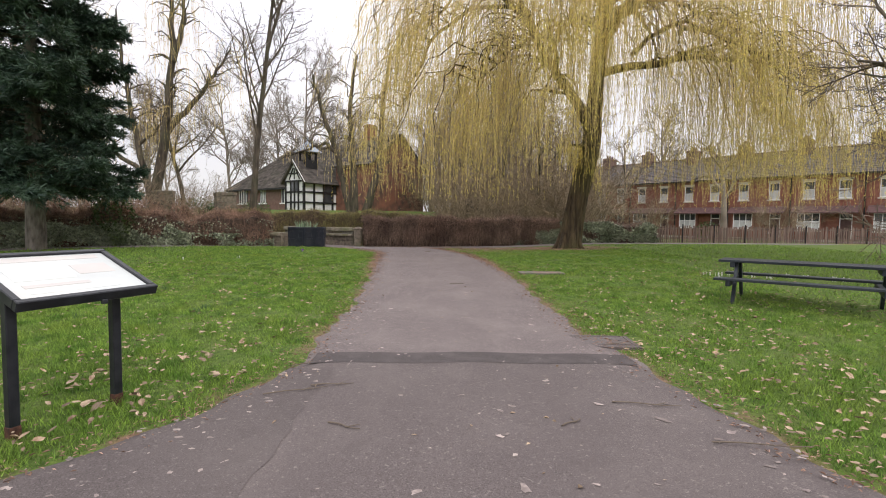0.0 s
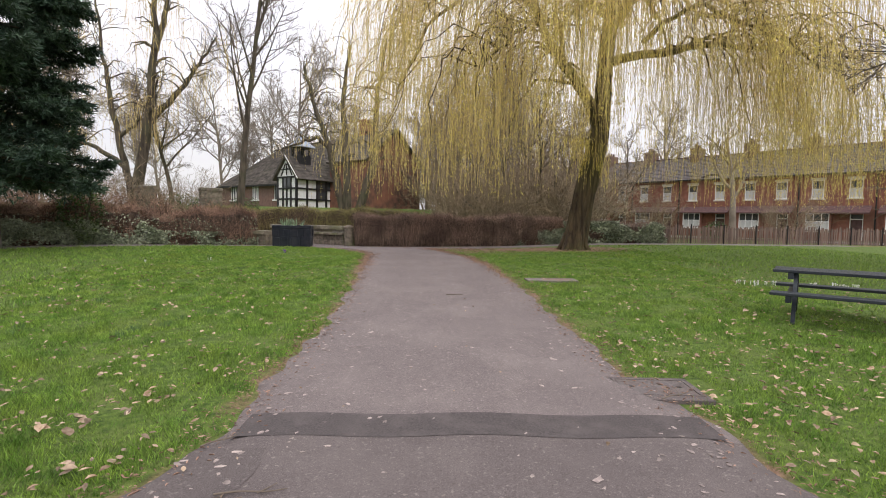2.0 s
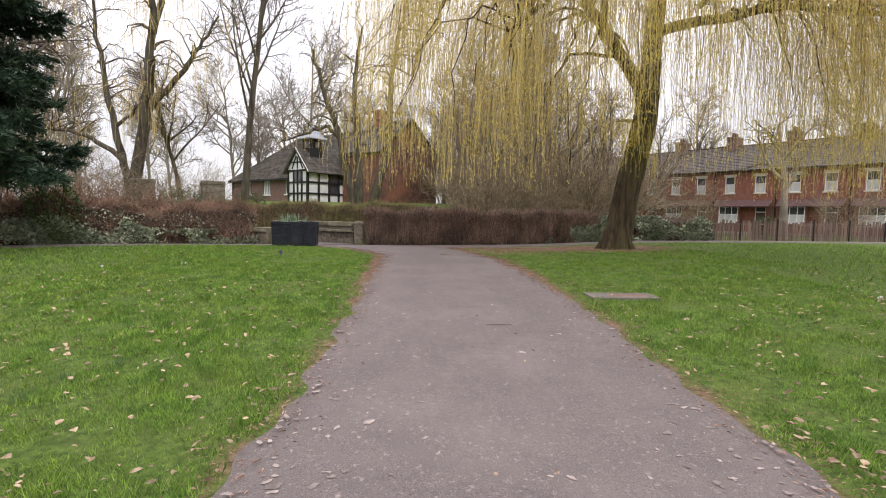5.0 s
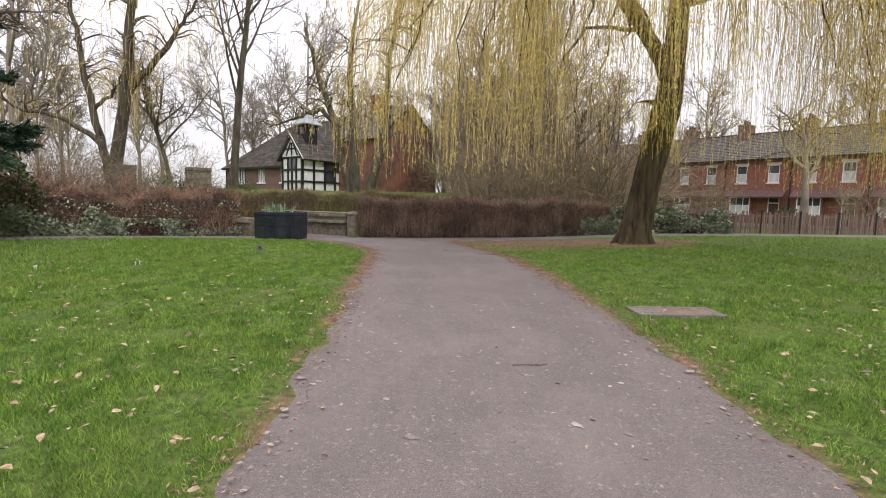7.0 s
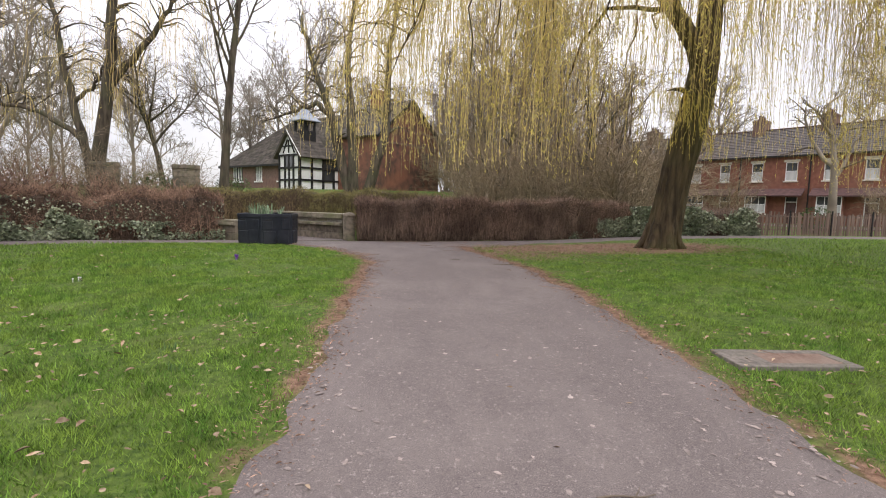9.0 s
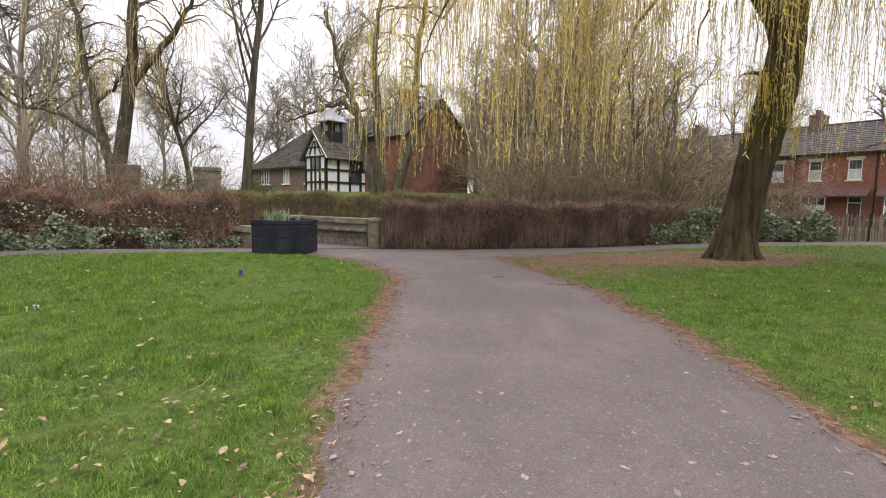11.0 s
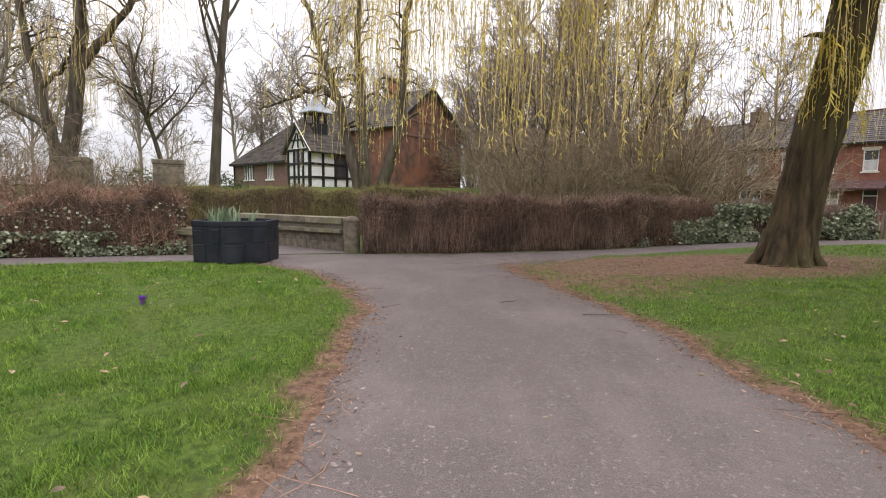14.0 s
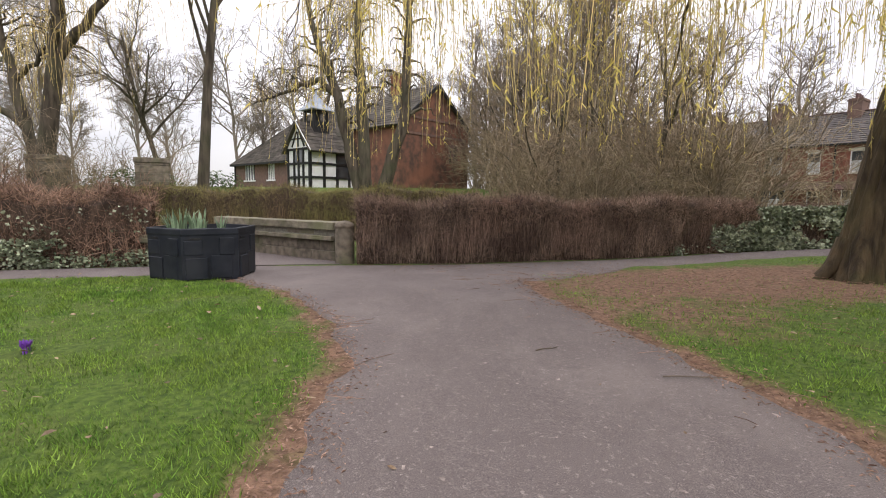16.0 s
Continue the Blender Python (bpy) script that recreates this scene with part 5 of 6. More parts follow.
def sash_window(parent, x, z, w, h, y=0.0, mullions=1, curtain=True, sill=M_SILL, frame_mat=M_WHITE, transom=True, lintel=True):
    """A window unit in an opening: frame, panes, sill, lintel."""
    win = part("window", boxes((x, x + 0.07, y + 0.06, y + 0.13, z, z + h), (x + w - 0.07, x + w, y + 0.06, y + 0.13, z, z + h),
                               (x + 0.07, x + w - 0.07, y + 0.06, y + 0.13, z, z + 0.08), (x + 0.07, x + w - 0.07, y + 0.06, y + 0.13, z + h - 0.07, z + h)), frame_mat, parent)
    bars = bmesh.new()
    for k in range(mullions):
        q = x + w * (k + 1) / (mullions + 1)
        box(bars, q - 0.025, q + 0.025, y + 0.07, y + 0.12, z + 0.08, z + h - 0.07)
    if transom:
        box(bars, x + 0.07, x + w - 0.07, y + 0.065, y + 0.125, z + h * 0.52 - 0.025, z + h * 0.52 + 0.025)
    if mullions or transom:
        part("glazing_bar", bars, frame_mat, win)
    else:
        bars.free()
    part("pane", boxes((x + 0.05, x + w - 0.05, y + 0.10, y + 0.105, z + 0.05, z + h - 0.05)), M_GLASS, win)
    if curtain:
        part("curtain", boxes((x + 0.08, x + w - 0.08, y + 0.092, y + 0.097, z + 0.08, z + h * 0.5)), M_CURTAIN, win)
    if sill:
        part("sill", boxes((x - 0.1, x + w + 0.1, y - 0.08, y + 0.06, z - 0.12, z), bevel=0.01), sill, win)
    if lintel and sill:
        part("lintel", boxes((x - 0.12, x + w + 0.12, y - 0.03, y + 0.05, z + h, z + h + 0.2)), sill, win)
    return win


def terraced_house():
    W, D, EV, RG = 5.3, 7.5, 6.0, 8.7
    h = empty("terraced_house")
    ups = [(0.75, 1.65, 3.75, 5.35), (3.35, 4.25, 3.75, 5.35)]
    lows = [(0.5, 2.3, 0.95, 2.45), (3.5, 4.4, 0.1, 2.35)]
    wall_with_openings(h, W, EV, 0.3, ups + lows, M_BRICK)
    part("back_wall", boxes((0, W, D - 0.3, D, 0, EV)), M_BRICK, h)
    bm = bmesh.new()
    for x in (0.0, W - 0.2):
        for s in (0,):
            a = [bm.verts.new((x + dx, y, z)) for dx in (0, 0.2) for y, z in ((0.3, 0), (D - 0.3, 0), (D - 0.3, EV), (D / 2, RG - 0.12), (0.3, EV))]
            bm.faces.new(a[:5])
            bm.faces.new(list(reversed(a[5:])))
            for i in range(5):
                bm.faces.new((a[i], a[(i + 1) % 5], a[5 + (i + 1) % 5], a[5 + i]))
    part("party_wall", bm, M_BRICK, h)
    for o in ups:
        sash_window(h, o[0], o[2], o[1] - o[0], o[3] - o[2], mullions=0)
    # ground floor: a shallow square bay under a long lean-to canopy, and the door
    part("bay", boxes((0.45, 0.55, -0.6, 0.0, 0, 2.45), (2.25, 2.35, -0.6, 0.0, 0, 2.45), (0.55, 2.25, -0.6, -0.5, 0, 0.9)), M_BRICK, h)
    sash_window(h, 0.55, 0.9, 1.7, 1.55, y=-0.65, mullions=2, curtain=True)
    door = part("door", boxes((3.55, 4.35, 0.12, 0.17, 0.1, 1.9), bevel=0.01), M_CANOPY, h)
    part("door_frame", boxes((3.5, 3.56, 0.05, 0.18, 0.1, 2.35), (4.34, 4.4, 0.05, 0.18, 0.1, 2.35), (3.56, 4.34, 0.05, 0.18, 1.9, 1.98)), M_WHITE, door)
    part("fanlight", boxes((3.56, 4.34, 0.12, 0.13, 1.98, 2.35)), M_GLASS, door)
    bm = bmesh.new()
    lo = [(0.1, -0.95, 2.5), (4.9, -0.95, 2.5), (4.9, 0.0, 3.1), (0.1, 0.0, 3.1)]
    t = [bm.verts.new(q) for q in lo]
    b = [bm.verts.new((q[0], q[1], q[2] - 0.1)) for q in lo]
    bm.faces.new(t)
    bm.faces.new(list(reversed(b)))
    for i in range(4):
        bm.faces.new((b[i], b[(i + 1) % 4], t[(i + 1) % 4], t[i]))
    part("canopy", bm, M_CANOPY, h, "maroon tiled lean-to canopy")
    roof(h, [((0, -0.25, EV - 0.1), (W, -0.25, EV - 0.1), (W, D / 2, RG), (0, D / 2, RG)), ((W, D + 0.25, EV - 0.1), (0, D + 0.25, EV - 0.1), (0, D / 2, RG), (W, D / 2, RG))], M_ROOF, 0.3, 0.45, 5)
    part("gutter", boxes((0, W, -0.36, -0.25, EV - 0.2, EV - 0.1)), M_TIMBER_BLACK, h)
    part("downpipe", boxes((W - 0.2, W - 0.11, -0.12, -0.03, 0.1, EV - 0.15)), M_TIMBER_BLACK, h)
    part("ridge_tiles", boxes((0, W, D / 2 - 0.12, D / 2 + 0.12, RG - 0.02, RG + 0.09), bevel=0.03), M_CANOPY, h)
    ch = part("chimney", boxes((W - 0.45, W + 0.45, D / 2 - 0.9, D / 2 + 0.9, RG - 0.8, RG + 0.95), (W - 0.5, W + 0.5, D / 2 - 0.95, D / 2 + 0.95, RG + 0.75, RG + 0.87)), M_BRICK_DARK, h)
    for k in range(3):
        bm = bmesh.new()
        bmesh.ops.create_cone(bm, cap_ends=True, segments=10, radius1=0.13, radius2=0.10, depth=0.42, matrix=Matrix.Translation((W, D / 2 - 0.55 + 0.55 * k, RG + 1.15)))
        part("chimney_pot", bm, M_CANOPY, ch)
    return tagged(h, "two-storey red brick terraced house with slate roof", "house", "row of terraced houses")


house = terraced_house()
HRZ = -50.0
first = True
for k in range(-4, 9):
    q = H0 + HD * (5.3 * (k + 1))
    m = pose(q.x, q.y, 0.12, 0, 0, HRZ)
    if first:
        house.matrix_world = m
        first = False
    else:
        copy_thing(house, m)


# ---- half-timbered cottage ----
def cottage():
    c = empty("cottage", -8.0, 53.45, 2.25, -36.0)
    G, EV, RG, X0 = 9.2, 5.6, 9.3, -5.8
    # the taller block with its brick gable
    bm = bmesh.new()
    hole = (6.4, 7.5, 2.6, 4.1)
    # the gable in tiers round the twin window

    def gable_piece(y0, y1, z0, z1=None):
        def top(y):
            return EV + (RG - 0.1 - EV) * (1 - abs(y - G / 2) / (G / 2)) if z1 is None else z1
        p = [(y0, z0), (y1, z0), (y1, top(y1)), (y0, top(y0))]
        f = [bm.verts.new((0, *q)) for q in p]
        g = [bm.verts.new((-0.4, *q)) for q in p]
        bm.faces.new(f)
        bm.faces.new(list(reversed(g)))
        for i in range(4):
            bm.faces.new((g[i], g[(i + 1) % 4], f[(i + 1) % 4], f[i]))
    for y0, y1 in ((0, G / 2), (G / 2, hole[0]), (hole[0], hole[1]), (hole[1], G)):
        gable_piece(y0, y1, -0.6, hole[2])
        if y0 != hole[0]:
            gable_piece(y0, y1, hole[2], hole[3])
        gable_piece(y0, y1, hole[3])
    bmesh.ops.remove_doubles(bm, verts=bm.verts, dist=0.0005)
    wall = part("gable_wall", bm, M_BRICK_COT, c, "weathered red brick gable")
    part("window", boxes((-0.25, -0.2, hole[0], hole[1], hole[2], hole[3])), M_GLASS, wall)
    part("stone_mullion", boxes((-0.2, 0.03, hole[0] - 0.12, hole[0] + 0.06, hole[2] - 0.1, hole[3]), (-0.2, 0.03, (hole[0] + hole[1]) / 2 - 0.09, (hole[0] + hole[1]) / 2 + 0.09, hole[2], hole[3]),
                                (-0.2, 0.03, hole[1] - 0.06, hole[1] + 0.12, hole[2] - 0.1, hole[3]), (-0.2, 0.05, hole[0] - 0.2, hole[1] + 0.2, hole[3], hole[3] + 0.2)), M_BRICK_DARK, wall)
    part("brick_band", boxes((0.0, 0.06, 0.3, G - 0.3, 4.75, 4.95), (0.0, 0.06, 1.6, G - 1.6, 6.1, 6.28)), M_BRICK_DARK, wall)
    part("side_wall", boxes((X0, -0.4, 0, 0.4, -0.6, EV), (X0, -0.4, G - 0.4, G, -0.6, EV), (X0, X0 + 0.4, 0.4, G - 0.4, -0.6, EV)), M_BRICK_COT, c)
    bm = bmesh.new()
    p = [(0.4, EV), (G / 2, RG - 0.15), (G - 0.4, EV)]
    f = [bm.verts.new((X0 + dx, y, z)) for dx in (0, 0.3) for y, z in p]
    bm.faces.new(f[:3])
    bm.faces.new(list(reversed(f[3:])))
    for i in range(3):
        bm.faces.new((f[i], f[(i + 1) % 3], f[3 + (i + 1) % 3], f[3 + i]))
    part("rear_gable", bm, M_BRICK_COT, c)
    sl = (RG - EV) / (G / 2)
    roof(c, [((X0 - 0.2, -0.4, EV - 0.4 * sl + 0.05), (0.35, -0.4, EV - 0.4 * sl + 0.05), (0.35, G / 2, RG + 0.05), (X0 - 0.2, G / 2, RG + 0.05)),
             ((0.35, G + 0.4, EV - 0.4 * sl + 0.05), (X0 - 0.2, G + 0.4, EV - 0.4 * sl + 0.05), (X0 - 0.2, G / 2, RG + 0.05), (0.35, G / 2, RG + 0.05))], M_SLATE, 0.38, 0.6, 2)
    bm = bmesh.new()
    for y in (-0.42, G + 0.42):
        beam(bm, (0.3, y, EV - 0.42 * sl - 0.05), (0.3, G / 2, RG - 0.07), 0.12, 0.26)
    part("bargeboard", bm, M_TIMBER_BLACK, c)
    chim = part("chimney", boxes((-5.2, -4.2, G / 2 - 0.6, G / 2 + 0.6, RG - 1.2, RG + 1.5), (-5.3, -4.1, G / 2 - 0.7, G / 2 + 0.7, RG + 1.2, RG + 1.4)), M_BRICK_COT, c)
    # the long low wing with a hipped end
    y0, y1, xl, we, wr = 2.4, 10.5, -32.8, 3.7, 9.3
    w_open = [(2.5, 5.0, 1.4, 3.25), (8.0, 9.6, 1.4, 3.25), (13.0, 16.0, 1.4, 3.3)]
    holder = part("wing", boxes((xl, X0, y1 - 0.35, y1, -0.6, we), (xl, xl + 0.35, y0 + 0.36, y1 - 0.35, -0.6, we)), M_BRICK_DARK, c)
    front = wall_with_openings(c, X0 - xl, we, 0.35, w_open, M_BRICK_DARK, "front_wall", -0.6)
    front.location = (xl, y0, 0)
    for o in w_open:
        win = part("window", boxes((xl + o[0], xl + o[1], y0 + 0.2, y0 + 0.24, o[2], o[3])), M_GLASS, c)
        n = 4 if o[1] - o[0] > 1.2 else 2
        for k in range(n + 1):
            x = xl + o[0] + (o[1] - o[0]) * k / n
            part("mullion", boxes((x - 0.06, x + 0.06, y0 + 0.08, y0 + 0.2, o[2], o[3])), M_WHITE, win)
        part("sill", boxes((xl + o[0] - 0.15, xl + o[1] + 0.15, y0 - 0.12, y0 + 0.1, o[2] - 0.16, o[2] + 0.01), bevel=0.01), M_WHITE, win)
    ym = (y0 + y1) / 2
    xr = -22.5
    roof(c, [((xl - 0.4, y0 - 0.5, we - 0.25), (X0, y0 - 0.5, we - 0.25), (X0, ym, wr), (xr, ym, wr)),
             ((X0, y1 + 0.5, we - 0.25), (xl - 0.4, y1 + 0.5, we - 0.25), (xr, ym, wr), (X0, ym, wr)),
             ((xl - 0.4, y1 + 0.5, we - 0.25), (xl - 0.4, y0 - 0.5, we - 0.25), (xr, ym, wr - 0.01), (xr, ym + 0.02, wr - 0.01))], M_SLATE, 0.38, 0.6, 3, "brown stone slate roof")
    part("eaves_board", boxes((xl - 0.4, X0 - 3.2, y0 - 0.52, y0 - 0.42, we - 0.48, we - 0.26), (xl - 0.42, xl - 0.32, y0 - 0.42, y1 + 0.4, we - 0.48, we - 0.26)), M_TIMBER_BLACK, c)
    part("downpipe", boxes((xl + 0.05, xl + 0.2, y0 - 0.15, y0 - 0.02, 0, we - 0.4)), M_TIMBER_BLACK, c)
    # the half-timbered porch
    xa, xb, pf, pe, pa = -9.0, X0 + 0.15, -4.7, 3.5, 5.7
    xm = (xa + xb) / 2
    porch = part("porch", boxes((xa + 0.1, xb - 0.1, pf + 0.1, y0, -0.6, pe)), M_WHITE, c, "white plaster porch with black timber framing")
    bm = bmesh.new()
    for y in (pf, pf + 1.35, pf + 2.7, pf + 4.0, pf + 5.2):                       # posts on the side that faces the gable's way
        box(bm, xb - 0.11, xb + 0.03, y, y + 0.2, -0.6, pe)
    for z in (-0.2, 0.95, 2.1, pe - 0.2):
        box(bm, xb - 0.10, xb + 0.02, pf, 2.3, z, z + 0.19)
    for x in (xa, xm - 0.75, xm - 0.1, xm + 0.6, xb - 0.2):
        box(bm, x, x + 0.17, pf - 0.02, pf + 0.12, -0.6, pe)
    for z in (-0.2, 0.95, 2.1, pe - 0.2):
        box(bm, xa, xb, pf - 0.01, pf + 0.11, z, z + 0.19)
    for y in (pf, pf + 1.35, pf + 2.7, pf + 4.0, pf + 5.2):
        box(bm, xa - 0.03, xa + 0.11, y, y + 0.2, -0.6, pe)
    part("timber_frame", bm, M_TIMBER_BLACK, porch)
    bm = bmesh.new()                                      # dark openings: lattice window on the gable side, doorway on the long side
    box(bm, xm - 0.6, xm + 0.6, pf + 0.04, pf + 0.14, 2.3, pe - 0.2)
    part("lattice_window", bm, M_GLASS, porch)
    bm = bmesh.new()
    box(bm, xb - 0.14, xb - 0.06, pf + 2.9, pf + 4.0, 1.14, pe - 0.2)
    part("doorway", bm, M_GLASS, porch)
    bm = bmesh.new()
    box(bm, xb - 0.14, xb - 0.06, pf + 4.2, pf + 5.2, 2.29, pe - 0.2)
    part("lattice_window", bm, M_GLASS, porch)
    bm = bmesh.new()
    f = [bm.verts.new(q) for q in ((xa, pf + 0.05, pe), (xb, pf + 0.05, pe), (xm, pf + 0.05, pa - 0.15), (xa, pf + 0.25, pe), (xb, pf + 0.25, pe), (xm, pf + 0.25, pa - 0.15))]
    bm.faces.new((f[0], f[1], f[2]))
    bm.faces.new((f[5], f[4], f[3]))
    for i in range(3):
        bm.faces.new((f[3 + i], f[3 + (i + 1) % 3], f[(i + 1) % 3], f[i]))
    part("gable_panel", bm, M_WHITE, porch)
    bm = bmesh.new()
    for dx in (-0.75, 0.0, 0.75):
        beam(bm, (xm + dx * 1.2, pf + 0.02, pe + 0.1), (xm + dx * 0.25, pf + 0.02, pa - 0.9 + abs(dx) * 0.1), 0.13, 0.08, (0, 1, 0))
    beam(bm, (xa + 0.7, pf + 0.02, pe + 0.75), (xb - 0.7, pf + 0.02, pe + 0.75), 0.08, 0.13)
    part("gable_timber", bm, M_TIMBER_BLACK, porch)
    bm = bmesh.new()
    beam(bm, (xa - 0.5, pf - 0.25, pe - 0.35), (xm, pf - 0.25, pa + 0.02), 0.06, 0.2)
    part("bargeboard", bm, M_TIMBER_BLACK, porch)
    bm = bmesh.new()
    beam(bm, (xb + 0.5, pf - 0.25, pe - 0.35), (xm, pf - 0.25, pa + 0.02), 0.06, 0.14)
    part("bargeboard", bm, M_WHITE, porch, "pale bargeboard")
    roof(c, [((xb + 0.5, pf - 0.3, pe - 0.35), (xb + 0.5, 5.6, pe - 0.35), (xm, 5.6, pa), (xm, pf - 0.3, pa)), ((xa - 0.5, 5.6, pe - 0.35), (xa - 0.5, pf - 0.3, pe - 0.35), (xm, pf - 0.3, pa), (xm, 5.6, pa))],
         M_SLATE, 0.38, 0.6, 4)
    # the bell turret
    ty = pf + 1.9
    t = part("bell_turret", boxes((xm - 0.75, xm + 0.75, ty - 0.75, ty + 0.75, pa - 0.9, pa + 0.15)), M_TIMBER_BLACK, c, "small timber bell turret with lead cap")
    for x in (xm - 0.72, xm + 0.54):
        for y in (ty - 0.72, ty + 0.54):
            part("turret_post", boxes((x, x + 0.18, y, y + 0.18, pa + 0.15, pa + 1.05)), M_TIMBER_BLACK, t)
    part("turret_rail", boxes((xm - 0.75, xm + 0.75, ty - 0.75, ty + 0.75, pa + 0.95, pa + 1.13)), M_TIMBER_BLACK, t)
    part("turret_back", boxes((xm - 0.5, xm + 0.5, ty - 0.05, ty + 0.05, pa + 0.15, pa + 0.95)), M_TIMBER_BLACK, t)
    bm = bmesh.new()
    rings = [[bm.verts.new((xm + r * sx, ty + r * sy, z)) for sx, sy in ((-1, -1), (1, -1), (1, 1), (-1, 1))] for r, z in ((1.12, pa + 1.07), (1.1, pa + 1.15), (0.62, pa + 1.6), (0.3, pa + 2.1), (0.06, pa + 2.5), (0.04, pa + 2.85))]
    bm.faces.new(list(reversed(rings[0])))
    bm.faces.new(rings[-1])
    for p, q in zip(rings, rings[1:]):
        for i in range(4):
            bm.faces.new((p[i], p[(i + 1) % 4], q[(i + 1) % 4], q[i]))
    part("turret_cap", bm, M_LEAD, t, "grey lead cap")
    return tagged(c, "brick and half-timbered lodge with stone slate roof", "cottage")


cottage()

# ---- planter ----
def planter():
    """A six-sided tub with a heavy rim, moulded panels and carrying slots on each side."""
    p = empty("planter", -6.35, 22.47, gz(-6.35, 22.0) - 0.02, -82)
    R, H = 0.92, 0.93
    bm = bmesh.new()
    rings = [[bm.verts.new((R * k * math.cos(i * math.pi / 3), R * k * math.sin(i * math.pi / 3), z)) for i in range(6)]
             for z, k in ((0.0, 0.965), (0.05, 0.98), (0.80, 0.985), (0.83, 1.0), (H - 0.015, 1.0), (H, 0.985), (H, 0.93), (0.70, 0.90))]
    for q, r in zip(rings, rings[1:]):
        for i in range(6):
            bm.faces.new((q[i], q[(i + 1) % 6], r[(i + 1) % 6], r[i]))
    bm.faces.new(list(reversed(rings[0])))
    part("tub", bm, M_PLASTIC, p)
    bm = bmesh.new()
    prism(bm, [(0.90 * R * math.cos(i * math.pi / 3), 0.90 * R * math.sin(i * math.pi / 3)) for i in range(6)], 0.5, 0.84)
    part("soil", bm, M_SOIL, p)
    y = -R * 0.866
    for k in range(6):
        m = Matrix.Rotation((k + 0.5) * math.pi / 3 + math.pi / 2, 4, "Z")
        for x0, x1, z0, z1, o in ((-0.40, -0.05, 0.05, 0.42, 0.030), (0.0, 0.34, 0.05, 0.46, 0.012), (0.14, 0.38, 0.46, 0.76, 0.026), (-0.42, -0.12, 0.47, 0.72, 0.010)):
            bm = bmesh.new()
            box(bm, x0, x1, y * 0.985 - o, y * 0.94, z0, z1, bevel=0.008)
            bmesh.ops.transform(bm, matrix=m, verts=bm.verts)
            part("side_panel", bm, M_PLASTIC, p)
        for x0, x1, z0, z1 in ((-0.34, -0.14, 0.735, 0.765), (-0.30, -0.10, 0.0, 0.035), (0.12, 0.30, 0.0, 0.035)):
            bm = bmesh.new()
            box(bm, x0, x1, y * 0.985 - 0.012, y * 0.95, z0, z1)
            bmesh.ops.transform(bm, matrix=m, verts=bm.verts)
            part("slot", bm, M_TIMBER_BLACK, p)
    return tagged(p, "large six-sided black plastic planter on the grass", "planter")


planter()


def leaf_clump(name, x, y, z, count, height, spread, seed, label, mat=M_GRASS_BIG, width=0.018, flowers=None, group=""):
    """A tuft of strap leaves that rise and bend over; flowers: (count, material)."""
    rng = np.random.default_rng(seed)
    a = rng.uniform(0, 2 * math.pi, count)
    q = rng.uniform(0, 1, count) ** 0.6
    root = np.stack([np.cos(a) * q * spread, np.sin(a) * q * spread, np.zeros(count)], 1)
    a2 = a + rng.normal(size=count) * 0.7
    lean = rng.uniform(0.05, 0.55, count)
    h = height * rng.uniform(0.6, 1.1, count)
    o = np.stack([np.cos(a2), np.sin(a2), 0 * a], 1)
    side = np.stack([-np.sin(a2), np.cos(a2), 0 * a], 1) * width / 2
    vs = []
    for t, k in ((0, 0.9), (0.4, 1.1), (0.75, 0.9), (1.0, 0.15)):
        c = root + o * (lean * h * t * t)[:, None] + np.array([0, 0, 1.0]) * (h * (t - 0.18 * lean * t * t * 2))[:, None]
        vs += [c - side * k, c + side * k]
    v = np.stack(vs, 1)
    i = np.arange(count)[:, None] * 8
    f = np.concatenate([i + np.array([[b, b + 1, b + 3, b + 2]]) for b in (0, 2, 4)])
    th = empty(name, x, y, z)
    tagged(array_object("foliage", v.reshape(-1, 3), f, mat, th), kind="stuff")
    if flowers:
        for k in range(flowers[0]):
            fa, fr = rng.uniform(0, 6.28), spread * rng.uniform(0, 1)
            bm = bmesh.new()
            cx0, cy0, hz = math.cos(fa) * fr, math.sin(fa) * fr, height * rng.uniform(0.7, 1.1)
            beam(bm, (cx0, cy0, 0), (cx0, cy0, hz), 0.006, 0.006, (0, 1, 0))
            for j in range(6):
                b = j * math.pi / 3
                r1, r2, r3 = (0.022, 0.030, 0.062) if flowers[1] == M_PURPLE else (0.011, 0.014, 0.03)
                w = [bm.verts.new((cx0 + r * math.cos(b + d), cy0 + r * math.sin(b + d), hz + zz)) for r, d, zz in ((0.004, 0, 0), (r1, -0.5, r3 * 0.5), (r2, 0, r3), (r1, 0.5, r3 * 0.5))]
                bm.faces.new(w)
            part("flower", bm, flowers[1], th)
    return tagged(th, label, "plant", group)


pz = gz(-6.35, 22.0) + 0.81
for x, y, count, tall, spread, seed in ((-6.55, 22.05, 52, 0.46, 0.20, 1), (-6.22, 22.12, 30, 0.42, 0.15, 2), (-5.92, 22.32, 16, 0.36, 0.08, 3)):
    leaf_clump("daffodil_leaves", x, y, pz, count, tall, spread, seed, "tuft of grey-green daffodil leaves in the planter", width=0.026, group="planter plants")


